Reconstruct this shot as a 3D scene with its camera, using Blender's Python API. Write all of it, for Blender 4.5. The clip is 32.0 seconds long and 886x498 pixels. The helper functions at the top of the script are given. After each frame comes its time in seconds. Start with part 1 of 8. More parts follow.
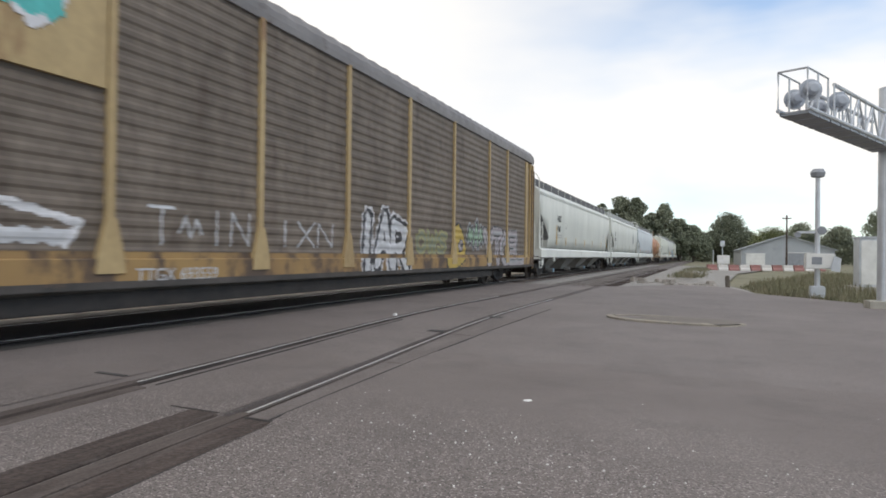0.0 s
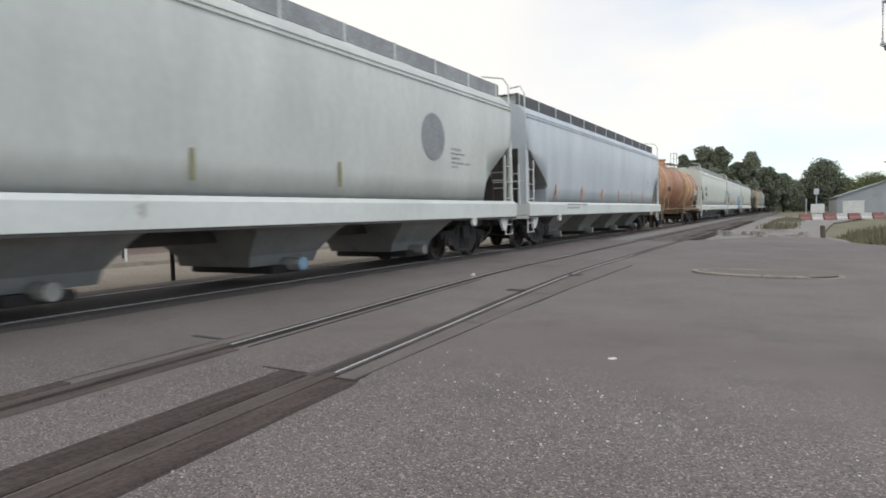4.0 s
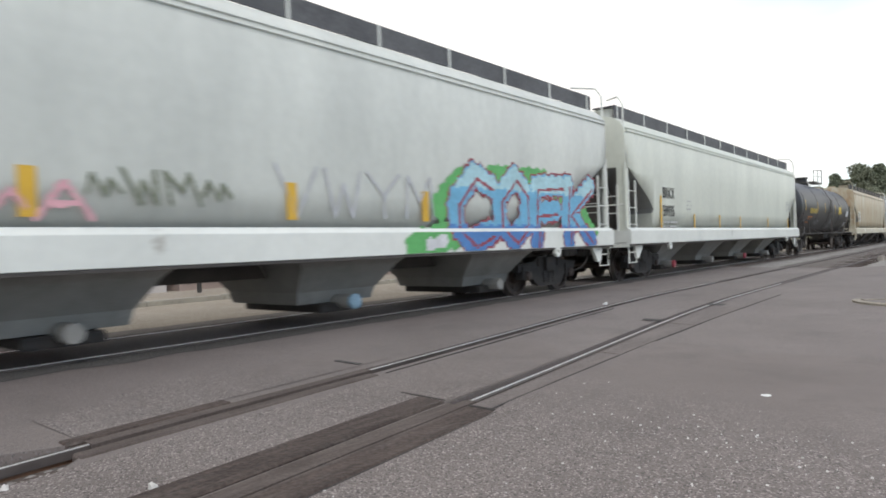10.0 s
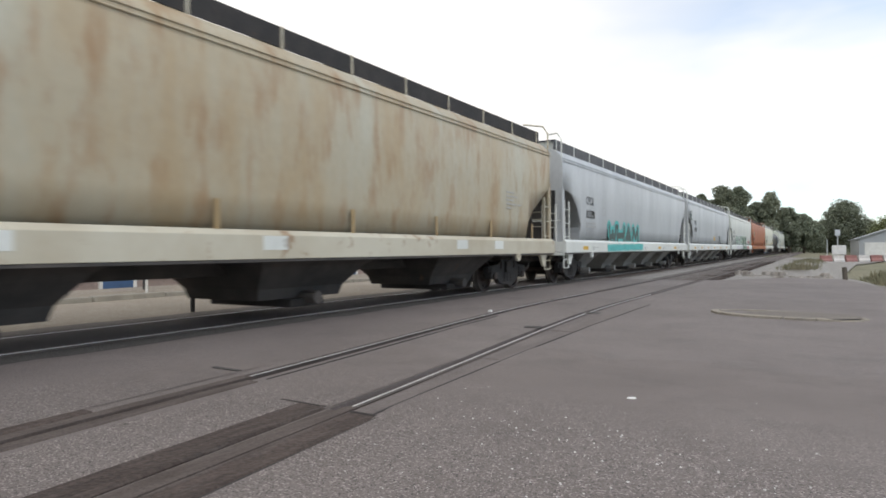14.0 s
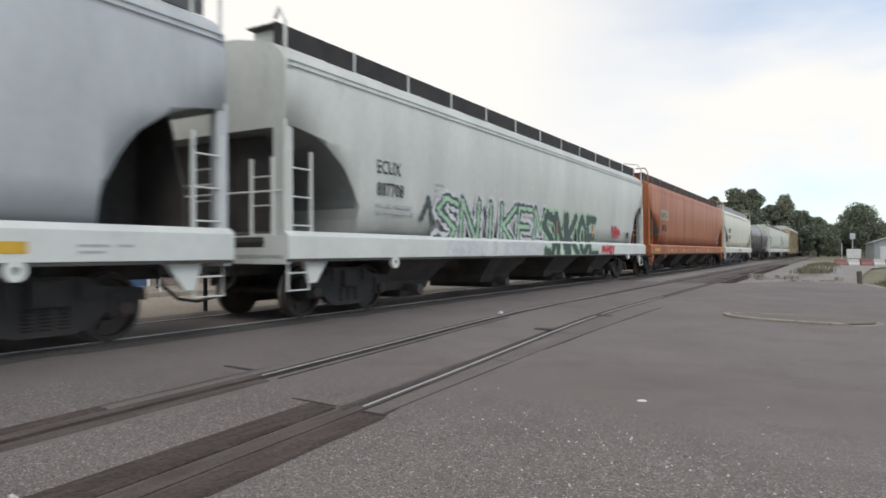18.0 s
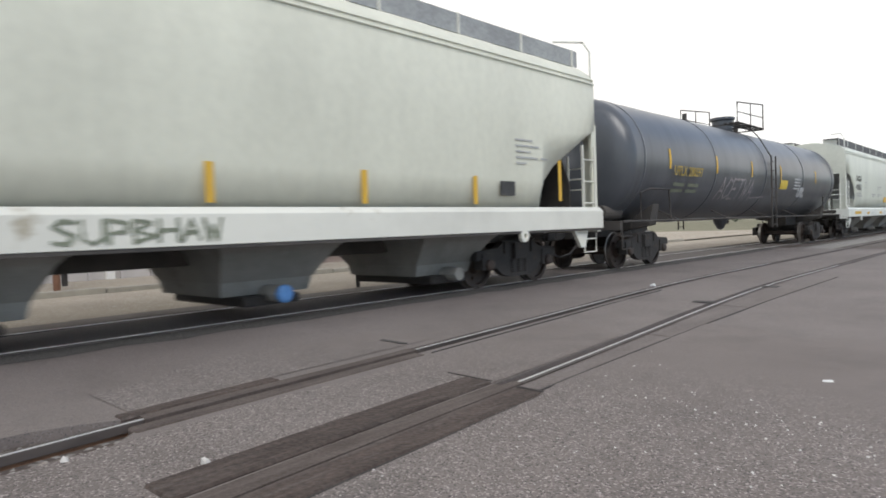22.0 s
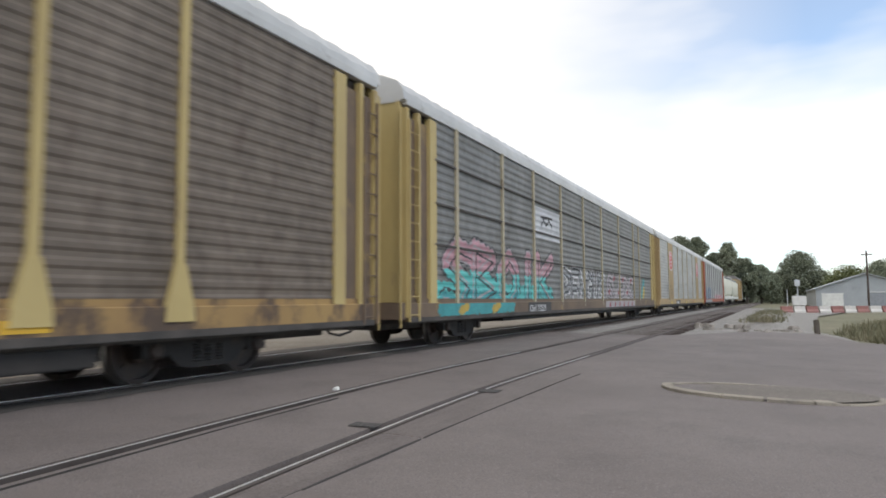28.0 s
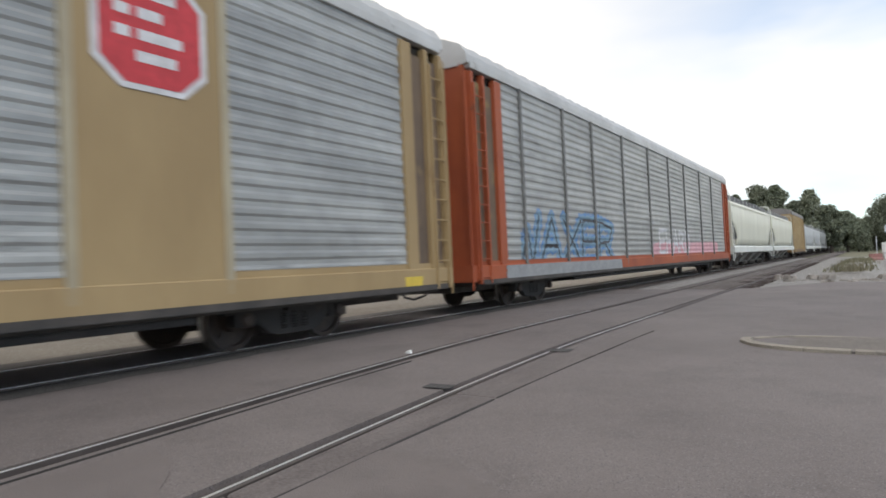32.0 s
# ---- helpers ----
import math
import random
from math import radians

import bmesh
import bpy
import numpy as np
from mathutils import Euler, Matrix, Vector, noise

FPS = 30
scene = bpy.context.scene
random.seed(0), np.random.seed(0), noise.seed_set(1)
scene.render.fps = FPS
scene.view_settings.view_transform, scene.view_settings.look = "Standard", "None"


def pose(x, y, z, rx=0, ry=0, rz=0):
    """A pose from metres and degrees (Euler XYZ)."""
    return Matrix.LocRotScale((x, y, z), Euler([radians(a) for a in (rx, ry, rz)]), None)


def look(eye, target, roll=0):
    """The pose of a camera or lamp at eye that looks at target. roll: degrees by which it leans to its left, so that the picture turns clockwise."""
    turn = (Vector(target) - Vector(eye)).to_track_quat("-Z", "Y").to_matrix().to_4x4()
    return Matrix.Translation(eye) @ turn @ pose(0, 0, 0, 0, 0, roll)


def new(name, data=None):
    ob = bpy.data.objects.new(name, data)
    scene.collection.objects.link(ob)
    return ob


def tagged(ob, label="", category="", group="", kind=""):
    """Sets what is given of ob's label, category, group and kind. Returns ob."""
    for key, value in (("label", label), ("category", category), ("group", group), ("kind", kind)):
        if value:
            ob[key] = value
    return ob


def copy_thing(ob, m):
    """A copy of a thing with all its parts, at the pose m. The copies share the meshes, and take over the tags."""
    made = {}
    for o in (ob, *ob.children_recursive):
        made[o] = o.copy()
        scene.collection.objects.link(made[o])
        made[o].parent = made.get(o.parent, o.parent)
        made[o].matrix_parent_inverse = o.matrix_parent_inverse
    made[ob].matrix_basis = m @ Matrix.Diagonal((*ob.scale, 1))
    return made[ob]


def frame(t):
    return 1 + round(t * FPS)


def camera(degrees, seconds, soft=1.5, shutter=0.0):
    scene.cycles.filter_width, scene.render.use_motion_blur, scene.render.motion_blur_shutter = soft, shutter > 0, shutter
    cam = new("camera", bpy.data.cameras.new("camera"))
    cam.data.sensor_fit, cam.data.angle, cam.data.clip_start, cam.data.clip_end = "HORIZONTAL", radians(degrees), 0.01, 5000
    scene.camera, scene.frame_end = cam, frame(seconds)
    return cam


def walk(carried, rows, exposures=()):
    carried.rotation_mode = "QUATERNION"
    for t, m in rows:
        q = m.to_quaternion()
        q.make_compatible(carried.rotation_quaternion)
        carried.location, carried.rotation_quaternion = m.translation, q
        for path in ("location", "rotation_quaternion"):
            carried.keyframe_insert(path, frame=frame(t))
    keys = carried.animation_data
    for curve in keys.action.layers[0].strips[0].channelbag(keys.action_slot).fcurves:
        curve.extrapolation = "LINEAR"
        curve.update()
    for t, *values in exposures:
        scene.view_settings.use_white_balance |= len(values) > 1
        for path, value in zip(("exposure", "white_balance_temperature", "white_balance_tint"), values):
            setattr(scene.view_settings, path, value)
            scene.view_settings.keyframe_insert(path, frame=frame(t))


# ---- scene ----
cam = camera(68.0, 32.0, soft=1.7, shutter=0.2)
PATH = [
    (0.0, (0.077, 0.013, 1.264), (-3.644, 9.294, 1.339), 0.64),
    (0.5, (0.066, 0.007, 1.273), (-3.814, 9.224, 1.279), 0.41),
    (1.0, (0.048, 0.014, 1.265), (-4.057, 9.132, 1.218), -0.16),
    (1.5, (0.031, 0.042, 1.258), (-4.286, 9.060, 1.073), 0.11),
    (2.0, (0.042, 0.041, 1.259), (-4.486, 8.951, 0.913), 0.03),
    (2.5, (0.039, 0.055, 1.258), (-4.743, 8.827, 0.827), -0.82),
    (3.0, (0.042, 0.052, 1.255), (-4.738, 8.821, 0.755), -1.34),
    (3.5, (0.039, 0.050, 1.259), (-4.653, 8.866, 0.742), -1.30),
    (5.5, (0.011, 0.044, 1.251), (-5.055, 8.647, 0.669), -1.47),
    (6.0, (0.018, 0.052, 1.258), (-4.970, 8.696, 0.622), -1.17),
    (6.5, (0.009, 0.049, 1.251), (-4.696, 8.850, 0.605), -1.37),
    (7.0, (0.004, 0.034, 1.261), (-4.846, 8.755, 0.613), -1.21),
    (7.5, (-0.018, 0.014, 1.275), (-5.596, 8.300, 0.812), -0.32),
    (8.0, (-0.033, 0.031, 1.254), (-6.844, 7.343, 0.869), -1.55),
    (8.5, (-0.032, 0.013, 1.254), (-7.204, 6.975, 0.912), -2.50),
    (9.0, (-0.021, -0.027, 1.261), (-7.045, 7.083, 0.922), -2.52),
    (9.5, (-0.013, -0.022, 1.266), (-6.636, 7.467, 1.039), -2.17),
    (10.0, (-0.018, -0.018, 1.266), (-6.338, 7.732, 1.226), -1.98),
    (10.5, (-0.004, -0.007, 1.259), (-6.178, 7.860, 1.325), -2.41),
    (11.0, (0.016, 0.015, 1.256), (-5.474, 8.372, 1.363), -2.03),
    (11.5, (0.021, 0.016, 1.266), (-4.800, 8.776, 1.413), -1.36),
    (12.0, (0.014, 0.007, 1.254), (-4.745, 8.801, 1.403), -1.30),
    (12.5, (0.006, -0.011, 1.265), (-4.898, 8.704, 1.260), -1.37),
    (13.0, (-0.003, -0.003, 1.266), (-5.000, 8.658, 1.159), -1.00),
    (13.5, (0.022, -0.016, 1.263), (-4.968, 8.650, 1.216), -0.68),
    (14.0, (0.027, -0.002, 1.256), (-4.937, 8.679, 1.283), -0.50),
    (14.5, (0.018, -0.001, 1.251), (-4.887, 8.713, 1.322), -0.12),
    (16.5, (0.053, -0.056, 1.273), (-4.827, 8.671, 1.374), 0.33),
    (17.0, (0.063, -0.066, 1.264), (-4.955, 8.584, 1.387), -0.39),
    (17.5, (0.048, -0.032, 1.264), (-5.034, 8.580, 1.350), -0.10),
    (18.0, (0.040, -0.026, 1.259), (-5.068, 8.571, 1.303), -0.13),
    (18.5, (0.047, -0.038, 1.268), (-5.075, 8.550, 1.261), -0.24),
    (19.0, (0.056, -0.049, 1.260), (-5.080, 8.531, 1.215), -0.69),
    (19.5, (0.050, -0.039, 1.260), (-5.127, 8.516, 1.145), -0.84),
    (20.0, (0.020, -0.024, 1.256), (-5.222, 8.490, 1.071), -0.68),
    (20.5, (0.000, -0.028, 1.255), (-5.349, 8.417, 0.991), -0.27),
    (21.0, (-0.013, -0.017, 1.255), (-5.506, 8.334, 0.939), 0.02),
    (21.5, (-0.044, 0.006, 1.257), (-5.872, 8.124, 0.886), -0.25),
    (22.0, (-0.100, 0.012, 1.255), (-6.900, 7.339, 0.941), -1.94),
    (22.5, (-0.103, 0.009, 1.258), (-7.258, 6.990, 0.979), -1.67),
    (23.0, (-0.085, 0.012, 1.252), (-7.142, 7.091, 0.948), -0.55),
    (23.5, (-0.066, 0.021, 1.252), (-6.567, 7.607, 0.823), -0.29),
    (24.0, (-0.090, 0.017, 1.247), (-6.575, 7.610, 0.699), 0.06),
    (24.5, (-0.069, 0.017, 1.249), (-6.470, 7.672, 0.591), 0.51),
    (26.5, (-0.064, -0.052, 1.292), (-5.279, 8.480, 1.264), 0.52),
    (27.0, (-0.201, 1.372, 1.346), (-4.756, 10.274, 1.437), 0.32),
    (27.5, (-0.384, 4.233, 1.210), (-5.475, 12.813, 1.890), -2.27),
    (28.0, (-0.384, 4.233, 1.210), (-4.855, 13.143, 1.990), -0.33),
    (28.5, (-0.384, 4.233, 1.210), (-4.831, 13.160, 1.929), -0.71),
    (29.0, (-0.384, 4.233, 1.210), (-4.963, 13.094, 1.924), -1.33),
    (29.5, (-0.384, 4.233, 1.210), (-5.083, 13.032, 1.906), -1.68),
    (30.0, (-0.384, 4.233, 1.210), (-5.283, 12.934, 1.742), -1.50),
    (30.5, (-0.384, 4.233, 1.210), (-5.240, 12.965, 1.610), -1.75),
    (31.0, (-0.384, 4.233, 1.210), (-5.308, 12.931, 1.528), -2.06),
    (31.5, (-0.384, 4.233, 1.210), (-5.665, 12.718, 1.545), -2.46),
    (32.0, (-0.384, 4.233, 1.210), (-5.752, 12.666, 1.451), -2.58),
]
walk(cam, [(t, look(eye, target, roll)) for t, eye, target, roll in PATH],
     exposures=((0.0, 0.07), (2.0, -0.03), (6.0, 0.17), (8.0, 0.37), (10.0, 0.3), (11.0, 0.16), (12.0, -0.11), (13.0, 0.15), (14.0, 0.17), (17.0, -0.08), (19.0, 0.1), (21.0, 0.2), (22.0, 0.26), (23.0, 0.53), (24.0, 0.75), (26.5, 0.44), (28.0, 0.2), (30.0, 0.12), (32.0, 0.14)))

# ---- light ----
world = bpy.data.worlds.new("overcast_sky")
scene.world = world
world.use_nodes = True
wn, wl = world.node_tree.nodes, world.node_tree.links
wn.clear()
SUN_UP, SUN_ROUND = radians(38), radians(215)
w_out, w_bg = wn.new("ShaderNodeOutputWorld"), wn.new("ShaderNodeBackground")
w_sky = wn.new("ShaderNodeTexSky")
w_sky.sky_type, w_sky.sun_disc, w_sky.sun_elevation, w_sky.sun_rotation = "NISHITA", False, SUN_UP, SUN_ROUND
w_sky.air_density, w_sky.dust_density, w_sky.ozone_density = 1.0, 0.0, 3.0
w_gain = wn.new("ShaderNodeVectorMath")
w_gain.operation, w_gain.inputs[1].default_value = "MULTIPLY", (0.122, 0.157, 0.17)
w_co, w_map, w_noise, w_ramp, w_mix = (wn.new("ShaderNode" + k) for k in ("TexCoord", "Mapping", "TexNoise", "ValToRGB", "Mix"))
w_map.inputs["Scale"].default_value = (1.0, 1.0, 3.2)
w_noise.inputs["Scale"].default_value, w_noise.inputs["Detail"].default_value, w_noise.inputs["Roughness"].default_value = 1.25, 5.0, 0.52
w_ramp.color_ramp.elements[0].position, w_ramp.color_ramp.elements[0].color = 0.45, (0.0, 0.0, 0.0, 1)
w_ramp.color_ramp.elements[1].position, w_ramp.color_ramp.elements[1].color = 0.64, (1.0, 1.0, 1.0, 1)
w_mix.data_type = "RGBA"
w_mix.inputs[7].default_value = (1.03, 1.0, 0.958, 1)
wl.new(w_co.outputs["Generated"], w_map.inputs["Vector"])
wl.new(w_map.outputs[0], w_noise.inputs["Vector"])
wl.new(w_noise.outputs["Fac"], w_ramp.inputs[0])
wl.new(w_sky.outputs[0], w_gain.inputs[0])
w_sep, w_side, w_open, w_fac = wn.new("ShaderNodeSeparateXYZ"), wn.new("ShaderNodeMapRange"), wn.new("ShaderNodeMath"), wn.new("ShaderNodeMath")
w_side.inputs["From Min"].default_value, w_side.inputs["From Max"].default_value = -0.4, 0.05
w_side.inputs["To Min"].default_value, w_side.inputs["To Max"].default_value = 0.0, 0.75
w_open.operation, w_fac.operation = "MULTIPLY", "SUBTRACT"
w_inv = wn.new("ShaderNodeInvert")
wl.new(w_co.outputs["Generated"], w_sep.inputs[0])
wl.new(w_sep.outputs["X"], w_side.inputs["Value"])
wl.new(w_ramp.outputs[0], w_inv.inputs["Color"])
wl.new(w_side.outputs[0], w_open.inputs[0])
wl.new(w_inv.outputs[0], w_open.inputs[1])
w_fac.inputs[0].default_value = 1.0
wl.new(w_open.outputs[0], w_fac.inputs[1])
wl.new(w_fac.outputs[0], w_mix.inputs[0])
wl.new(w_gain.outputs[0], w_mix.inputs[6])
wl.new(w_mix.outputs[2], w_bg.inputs[0])
wl.new(w_bg.outputs[0], w_out.inputs[0])
w_bg.inputs[1].default_value = 1.0
sun = new("sun", bpy.data.lights.new("sun", "SUN"))
sun.data.energy, sun.data.angle, sun.data.color = 1.5, radians(30), (1.0, 0.97, 0.93)
sun.matrix_world = look((30, -20, 40), (0, 0, 0))
scene.view_settings.exposure = 0.0

# ---- materials ----


def surf(name, c1, c2=None, scale=3.0, rough=0.7, metal=0.0, bump=0.0, stretch=(1, 1, 1), spots=None, spot_scale=8.0, spot_at=0.62, spot_soft=0.08, grain=0.0, grain_scale=60.0, island=0.0):
    """A procedural surface: two colours by noise, stains of a third, fine grain and relief."""
    m = bpy.data.materials.new(name)
    m.use_nodes = True
    n, l = m.node_tree.nodes, m.node_tree.links
    p = n["Principled BSDF"]
    p.inputs["Roughness"].default_value, p.inputs["Metallic"].default_value = rough, metal
    co, mp = n.new("ShaderNodeTexCoord"), n.new("ShaderNodeMapping")
    l.new(co.outputs["Object"], mp.inputs["Vector"])
    mp.inputs["Scale"].default_value = stretch
    nz = n.new("ShaderNodeTexNoise")
    nz.inputs["Scale"].default_value, nz.inputs["Detail"].default_value, nz.inputs["Roughness"].default_value = scale, 6.0, 0.6
    l.new(mp.outputs[0], nz.inputs["Vector"])
    mix = n.new("ShaderNodeMix")
    mix.data_type = "RGBA"
    r = n.new("ShaderNodeValToRGB")
    r.color_ramp.elements[0].position, r.color_ramp.elements[1].position = 0.36, 0.66
    l.new(nz.outputs["Fac"], r.inputs[0])
    l.new(r.outputs[0], mix.inputs[0])
    mix.inputs[6].default_value = (*c1, 1)
    mix.inputs[7].default_value = (*(c2 or c1), 1)
    col = mix.outputs[2]
    if spots:
        n2, r2, m2 = n.new("ShaderNodeTexNoise"), n.new("ShaderNodeValToRGB"), n.new("ShaderNodeMix")
        n2.inputs["Scale"].default_value, n2.inputs["Detail"].default_value, n2.inputs["Roughness"].default_value = spot_scale, 8.0, 0.65
        l.new(mp.outputs[0], n2.inputs["Vector"])
        r2.color_ramp.elements[0].position, r2.color_ramp.elements[1].position = spot_at, spot_at + spot_soft
        l.new(n2.outputs["Fac"], r2.inputs[0])
        m2.data_type = "RGBA"
        l.new(r2.outputs[0], m2.inputs[0])
        l.new(col, m2.inputs[6])
        m2.inputs[7].default_value = (*spots, 1)
        col = m2.outputs[2]
    if grain or island:
        hv = n.new("ShaderNodeHueSaturation")
        l.new(col, hv.inputs["Color"])
        g = n.new("ShaderNodeTexNoise")
        g.inputs["Scale"].default_value, g.inputs["Detail"].default_value = grain_scale, 3.0
        l.new(co.outputs["Object"], g.inputs["Vector"])
        mr = n.new("ShaderNodeMapRange")
        mr.inputs["From Min"].default_value, mr.inputs["From Max"].default_value = 0.3, 0.7
        mr.inputs["To Min"].default_value, mr.inputs["To Max"].default_value = 1 - grain, 1 + grain
        l.new(g.outputs["Fac"], mr.inputs["Value"])
        val = mr.outputs[0]
        if island:
            oi, ge, mu, ad = n.new("ShaderNodeObjectInfo"), n.new("ShaderNodeNewGeometry"), n.new("ShaderNodeMath"), n.new("ShaderNodeMath")
            ad.operation = "ADD"
            l.new(oi.outputs["Random"], ad.inputs[0])
            l.new(ge.outputs["Random Per Island"], ad.inputs[1])
            mr2 = n.new("ShaderNodeMapRange")
            mr2.inputs["From Max"].default_value = 2.0
            mr2.inputs["To Min"].default_value, mr2.inputs["To Max"].default_value = 1 - island, 1 + island
            l.new(ad.outputs[0], mr2.inputs["Value"])
            mu.operation = "MULTIPLY"
            l.new(val, mu.inputs[0])
            l.new(mr2.outputs[0], mu.inputs[1])
            val = mu.outputs[0]
        l.new(val, hv.inputs["Value"])
        col = hv.outputs[0]
    l.new(col, p.inputs["Base Color"])
    if bump:
        b = n.new("ShaderNodeBump")
        b.inputs["Strength"].default_value, b.inputs["Distance"].default_value = bump, 0.02
        g2 = n.new("ShaderNodeTexNoise")
        g2.inputs["Scale"].default_value, g2.inputs["Detail"].default_value = grain_scale, 4.0
        l.new(co.outputs["Object"], g2.inputs["Vector"])
        l.new(g2.outputs["Fac"], b.inputs["Height"])
        l.new(b.outputs[0], p.inputs["Normal"])
    return m


def gravelly(name, base, pale, dark, size=70.0, amount=0.3, bump=0.7, rough=0.92, big=0.5, tint=None, worn=None):
    """Aggregate set in a binder: stones told apart by cells, some pale and some dark, over large worn patches."""
    m = surf(name, base, tint or tuple(0.8 * c for c in base), scale=big, rough=rough)
    n, l = m.node_tree.nodes, m.node_tree.links
    p = n["Principled BSDF"]
    col = p.inputs["Base Color"].links[0].from_socket
    co = n.new("ShaderNodeTexCoord")
    v = n.new("ShaderNodeTexVoronoi")
    v.inputs["Scale"].default_value = size
    l.new(co.outputs["Object"], v.inputs["Vector"])
    sep = n.new("ShaderNodeSeparateColor")
    l.new(v.outputs["Color"], sep.inputs[0])
    blot, br, bmix = n.new("ShaderNodeTexNoise"), n.new("ShaderNodeMapRange"), n.new("ShaderNodeMix")
    blot.inputs["Scale"].default_value, blot.inputs["Detail"].default_value, blot.inputs["Roughness"].default_value = 0.9, 7.0, 0.68
    l.new(co.outputs["Object"], blot.inputs["Vector"])
    br.inputs["From Min"].default_value, br.inputs["From Max"].default_value, br.inputs["To Max"].default_value = 0.5, 0.72, 0.6
    l.new(blot.outputs["Fac"], br.inputs["Value"])
    bmix.data_type = "RGBA"
    l.new(br.outputs[0], bmix.inputs[0])
    l.new(col, bmix.inputs[6])
    bmix.inputs[7].default_value = (*[0.62 * c for c in base], 1)
    col = bmix.outputs[2]
    keep = None
    if worn:
        # stones show only where the top layer is worn away: up to lines in y and in x, both frayed
        sx, fray = n.new("ShaderNodeSeparateXYZ"), n.new("ShaderNodeTexNoise")
        l.new(co.outputs["Object"], sx.inputs[0])
        fray.inputs["Scale"].default_value, fray.inputs["Detail"].default_value = 1.1, 7.0
        l.new(co.outputs["Object"], fray.inputs["Vector"])
        for axis, (full, gone) in zip(("Y", "X"), worn):
            ad, sp, rg = n.new("ShaderNodeMath"), n.new("ShaderNodeMath"), n.new("ShaderNodeMapRange")
            sp.operation, sp.inputs[1].default_value = "MULTIPLY", 3.0
            l.new(fray.outputs["Fac"], sp.inputs[0])
            l.new(sx.outputs[axis], ad.inputs[0])
            l.new(sp.outputs[0], ad.inputs[1])
            rg.inputs["From Min"].default_value, rg.inputs["From Max"].default_value = full + 1.5, gone + 1.5
            rg.inputs["To Min"].default_value, rg.inputs["To Max"].default_value = 1.0, 0.0
            l.new(ad.outputs[0], rg.inputs["Value"])
            if keep is None:
                keep = rg.outputs[0]
            else:
                both = n.new("ShaderNodeMath")
                both.operation = "MULTIPLY"
                l.new(keep, both.inputs[0])
                l.new(rg.outputs[0], both.inputs[1])
                keep = both.outputs[0]
    for channel, at, c in ((0, 1 - amount, pale), (1, 1 - amount, dark)):
        r, mx = n.new("ShaderNodeValToRGB"), n.new("ShaderNodeMix")
        r.color_ramp.elements[0].position, r.color_ramp.elements[1].position = at, min(1.0, at + 0.35)
        l.new(sep.outputs[channel], r.inputs[0])
        mx.data_type = "RGBA"
        fac = r.outputs[0]
        if keep is not None:
            cut = n.new("ShaderNodeMath")
            cut.operation = "MULTIPLY"
            l.new(fac, cut.inputs[0])
            l.new(keep, cut.inputs[1])
            fac = cut.outputs[0]
        l.new(fac, mx.inputs[0])
        l.new(col, mx.inputs[6])
        mx.inputs[7].default_value = (*c, 1)
        col = mx.outputs[2]
    l.new(col, p.inputs["Base Color"])
    b, b2, nz = n.new("ShaderNodeBump"), n.new("ShaderNodeBump"), n.new("ShaderNodeTexNoise")
    b.inputs["Strength"].default_value, b.inputs["Distance"].default_value = bump, 0.006
    b.invert = True
    l.new(v.outputs["Distance"], b.inputs["Height"])
    nz.inputs["Scale"].default_value, nz.inputs["Detail"].default_value = 3.0, 6.0
    l.new(co.outputs["Object"], nz.inputs["Vector"])
    b2.inputs["Strength"].default_value, b2.inputs["Distance"].default_value = 0.35, 0.03
    l.new(nz.outputs["Fac"], b2.inputs["Height"])
    l.new(b.outputs[0], b2.inputs["Normal"])
    l.new(b2.outputs[0], p.inputs["Normal"])
    return m


ASPHALT = gravelly("worn_asphalt", (0.141, 0.118, 0.108), (0.225, 0.2, 0.19), (0.092, 0.08, 0.08), 120.0, 0.2, 0.3, rough=0.72, big=0.35, tint=(0.184, 0.157, 0.145))
COARSE = gravelly("coarse_asphalt", (0.141, 0.118, 0.108), (0.4, 0.352, 0.33), (0.047, 0.04, 0.038), 105.0, 0.28, 0.85, rough=0.72, big=0.35, tint=(0.184, 0.157, 0.145), worn=((3.6, 5.7), (60.0, 61.0)))
COARSE_SIDE = gravelly("coarse_asphalt_beside_rail", (0.141, 0.118, 0.108), (0.32, 0.285, 0.27), (0.055, 0.048, 0.046), 88.0, 0.3, 0.5, rough=0.72, big=0.35, tint=(0.184, 0.157, 0.145), worn=((2.8, 4.6), (60.0, 61.0)))
BALLAST = gravelly("rusty_ballast", (0.1, 0.078, 0.066), (0.34, 0.32, 0.3), (0.05, 0.04, 0.035), 26.0, 0.35, 1.0, big=1.5)
PALE_GRAVEL = gravelly("pale_gravel", (0.26, 0.245, 0.225), (0.42, 0.4, 0.375), (0.16, 0.15, 0.13), 30.0, 0.3, 0.9, big=0.4)
DIRT = gravelly("sandy_dirt", (0.38, 0.33, 0.27), (0.5, 0.46, 0.4), (0.24, 0.2, 0.16), 40.0, 0.25, 0.5, big=0.3, tint=(0.3, 0.26, 0.2))
GRASSY = surf("dry_grass_ground", (0.13, 0.13, 0.075), (0.2, 0.18, 0.12), 0.35, 0.95, bump=0.6, spots=(0.26, 0.23, 0.17), spot_scale=0.7, grain=0.25, grain_scale=9)
CONCRETE = surf("stained_concrete", (0.4, 0.38, 0.33), (0.3, 0.285, 0.25), 2.0, 0.85, bump=0.25, spots=(0.2, 0.19, 0.17), grain=0.12)
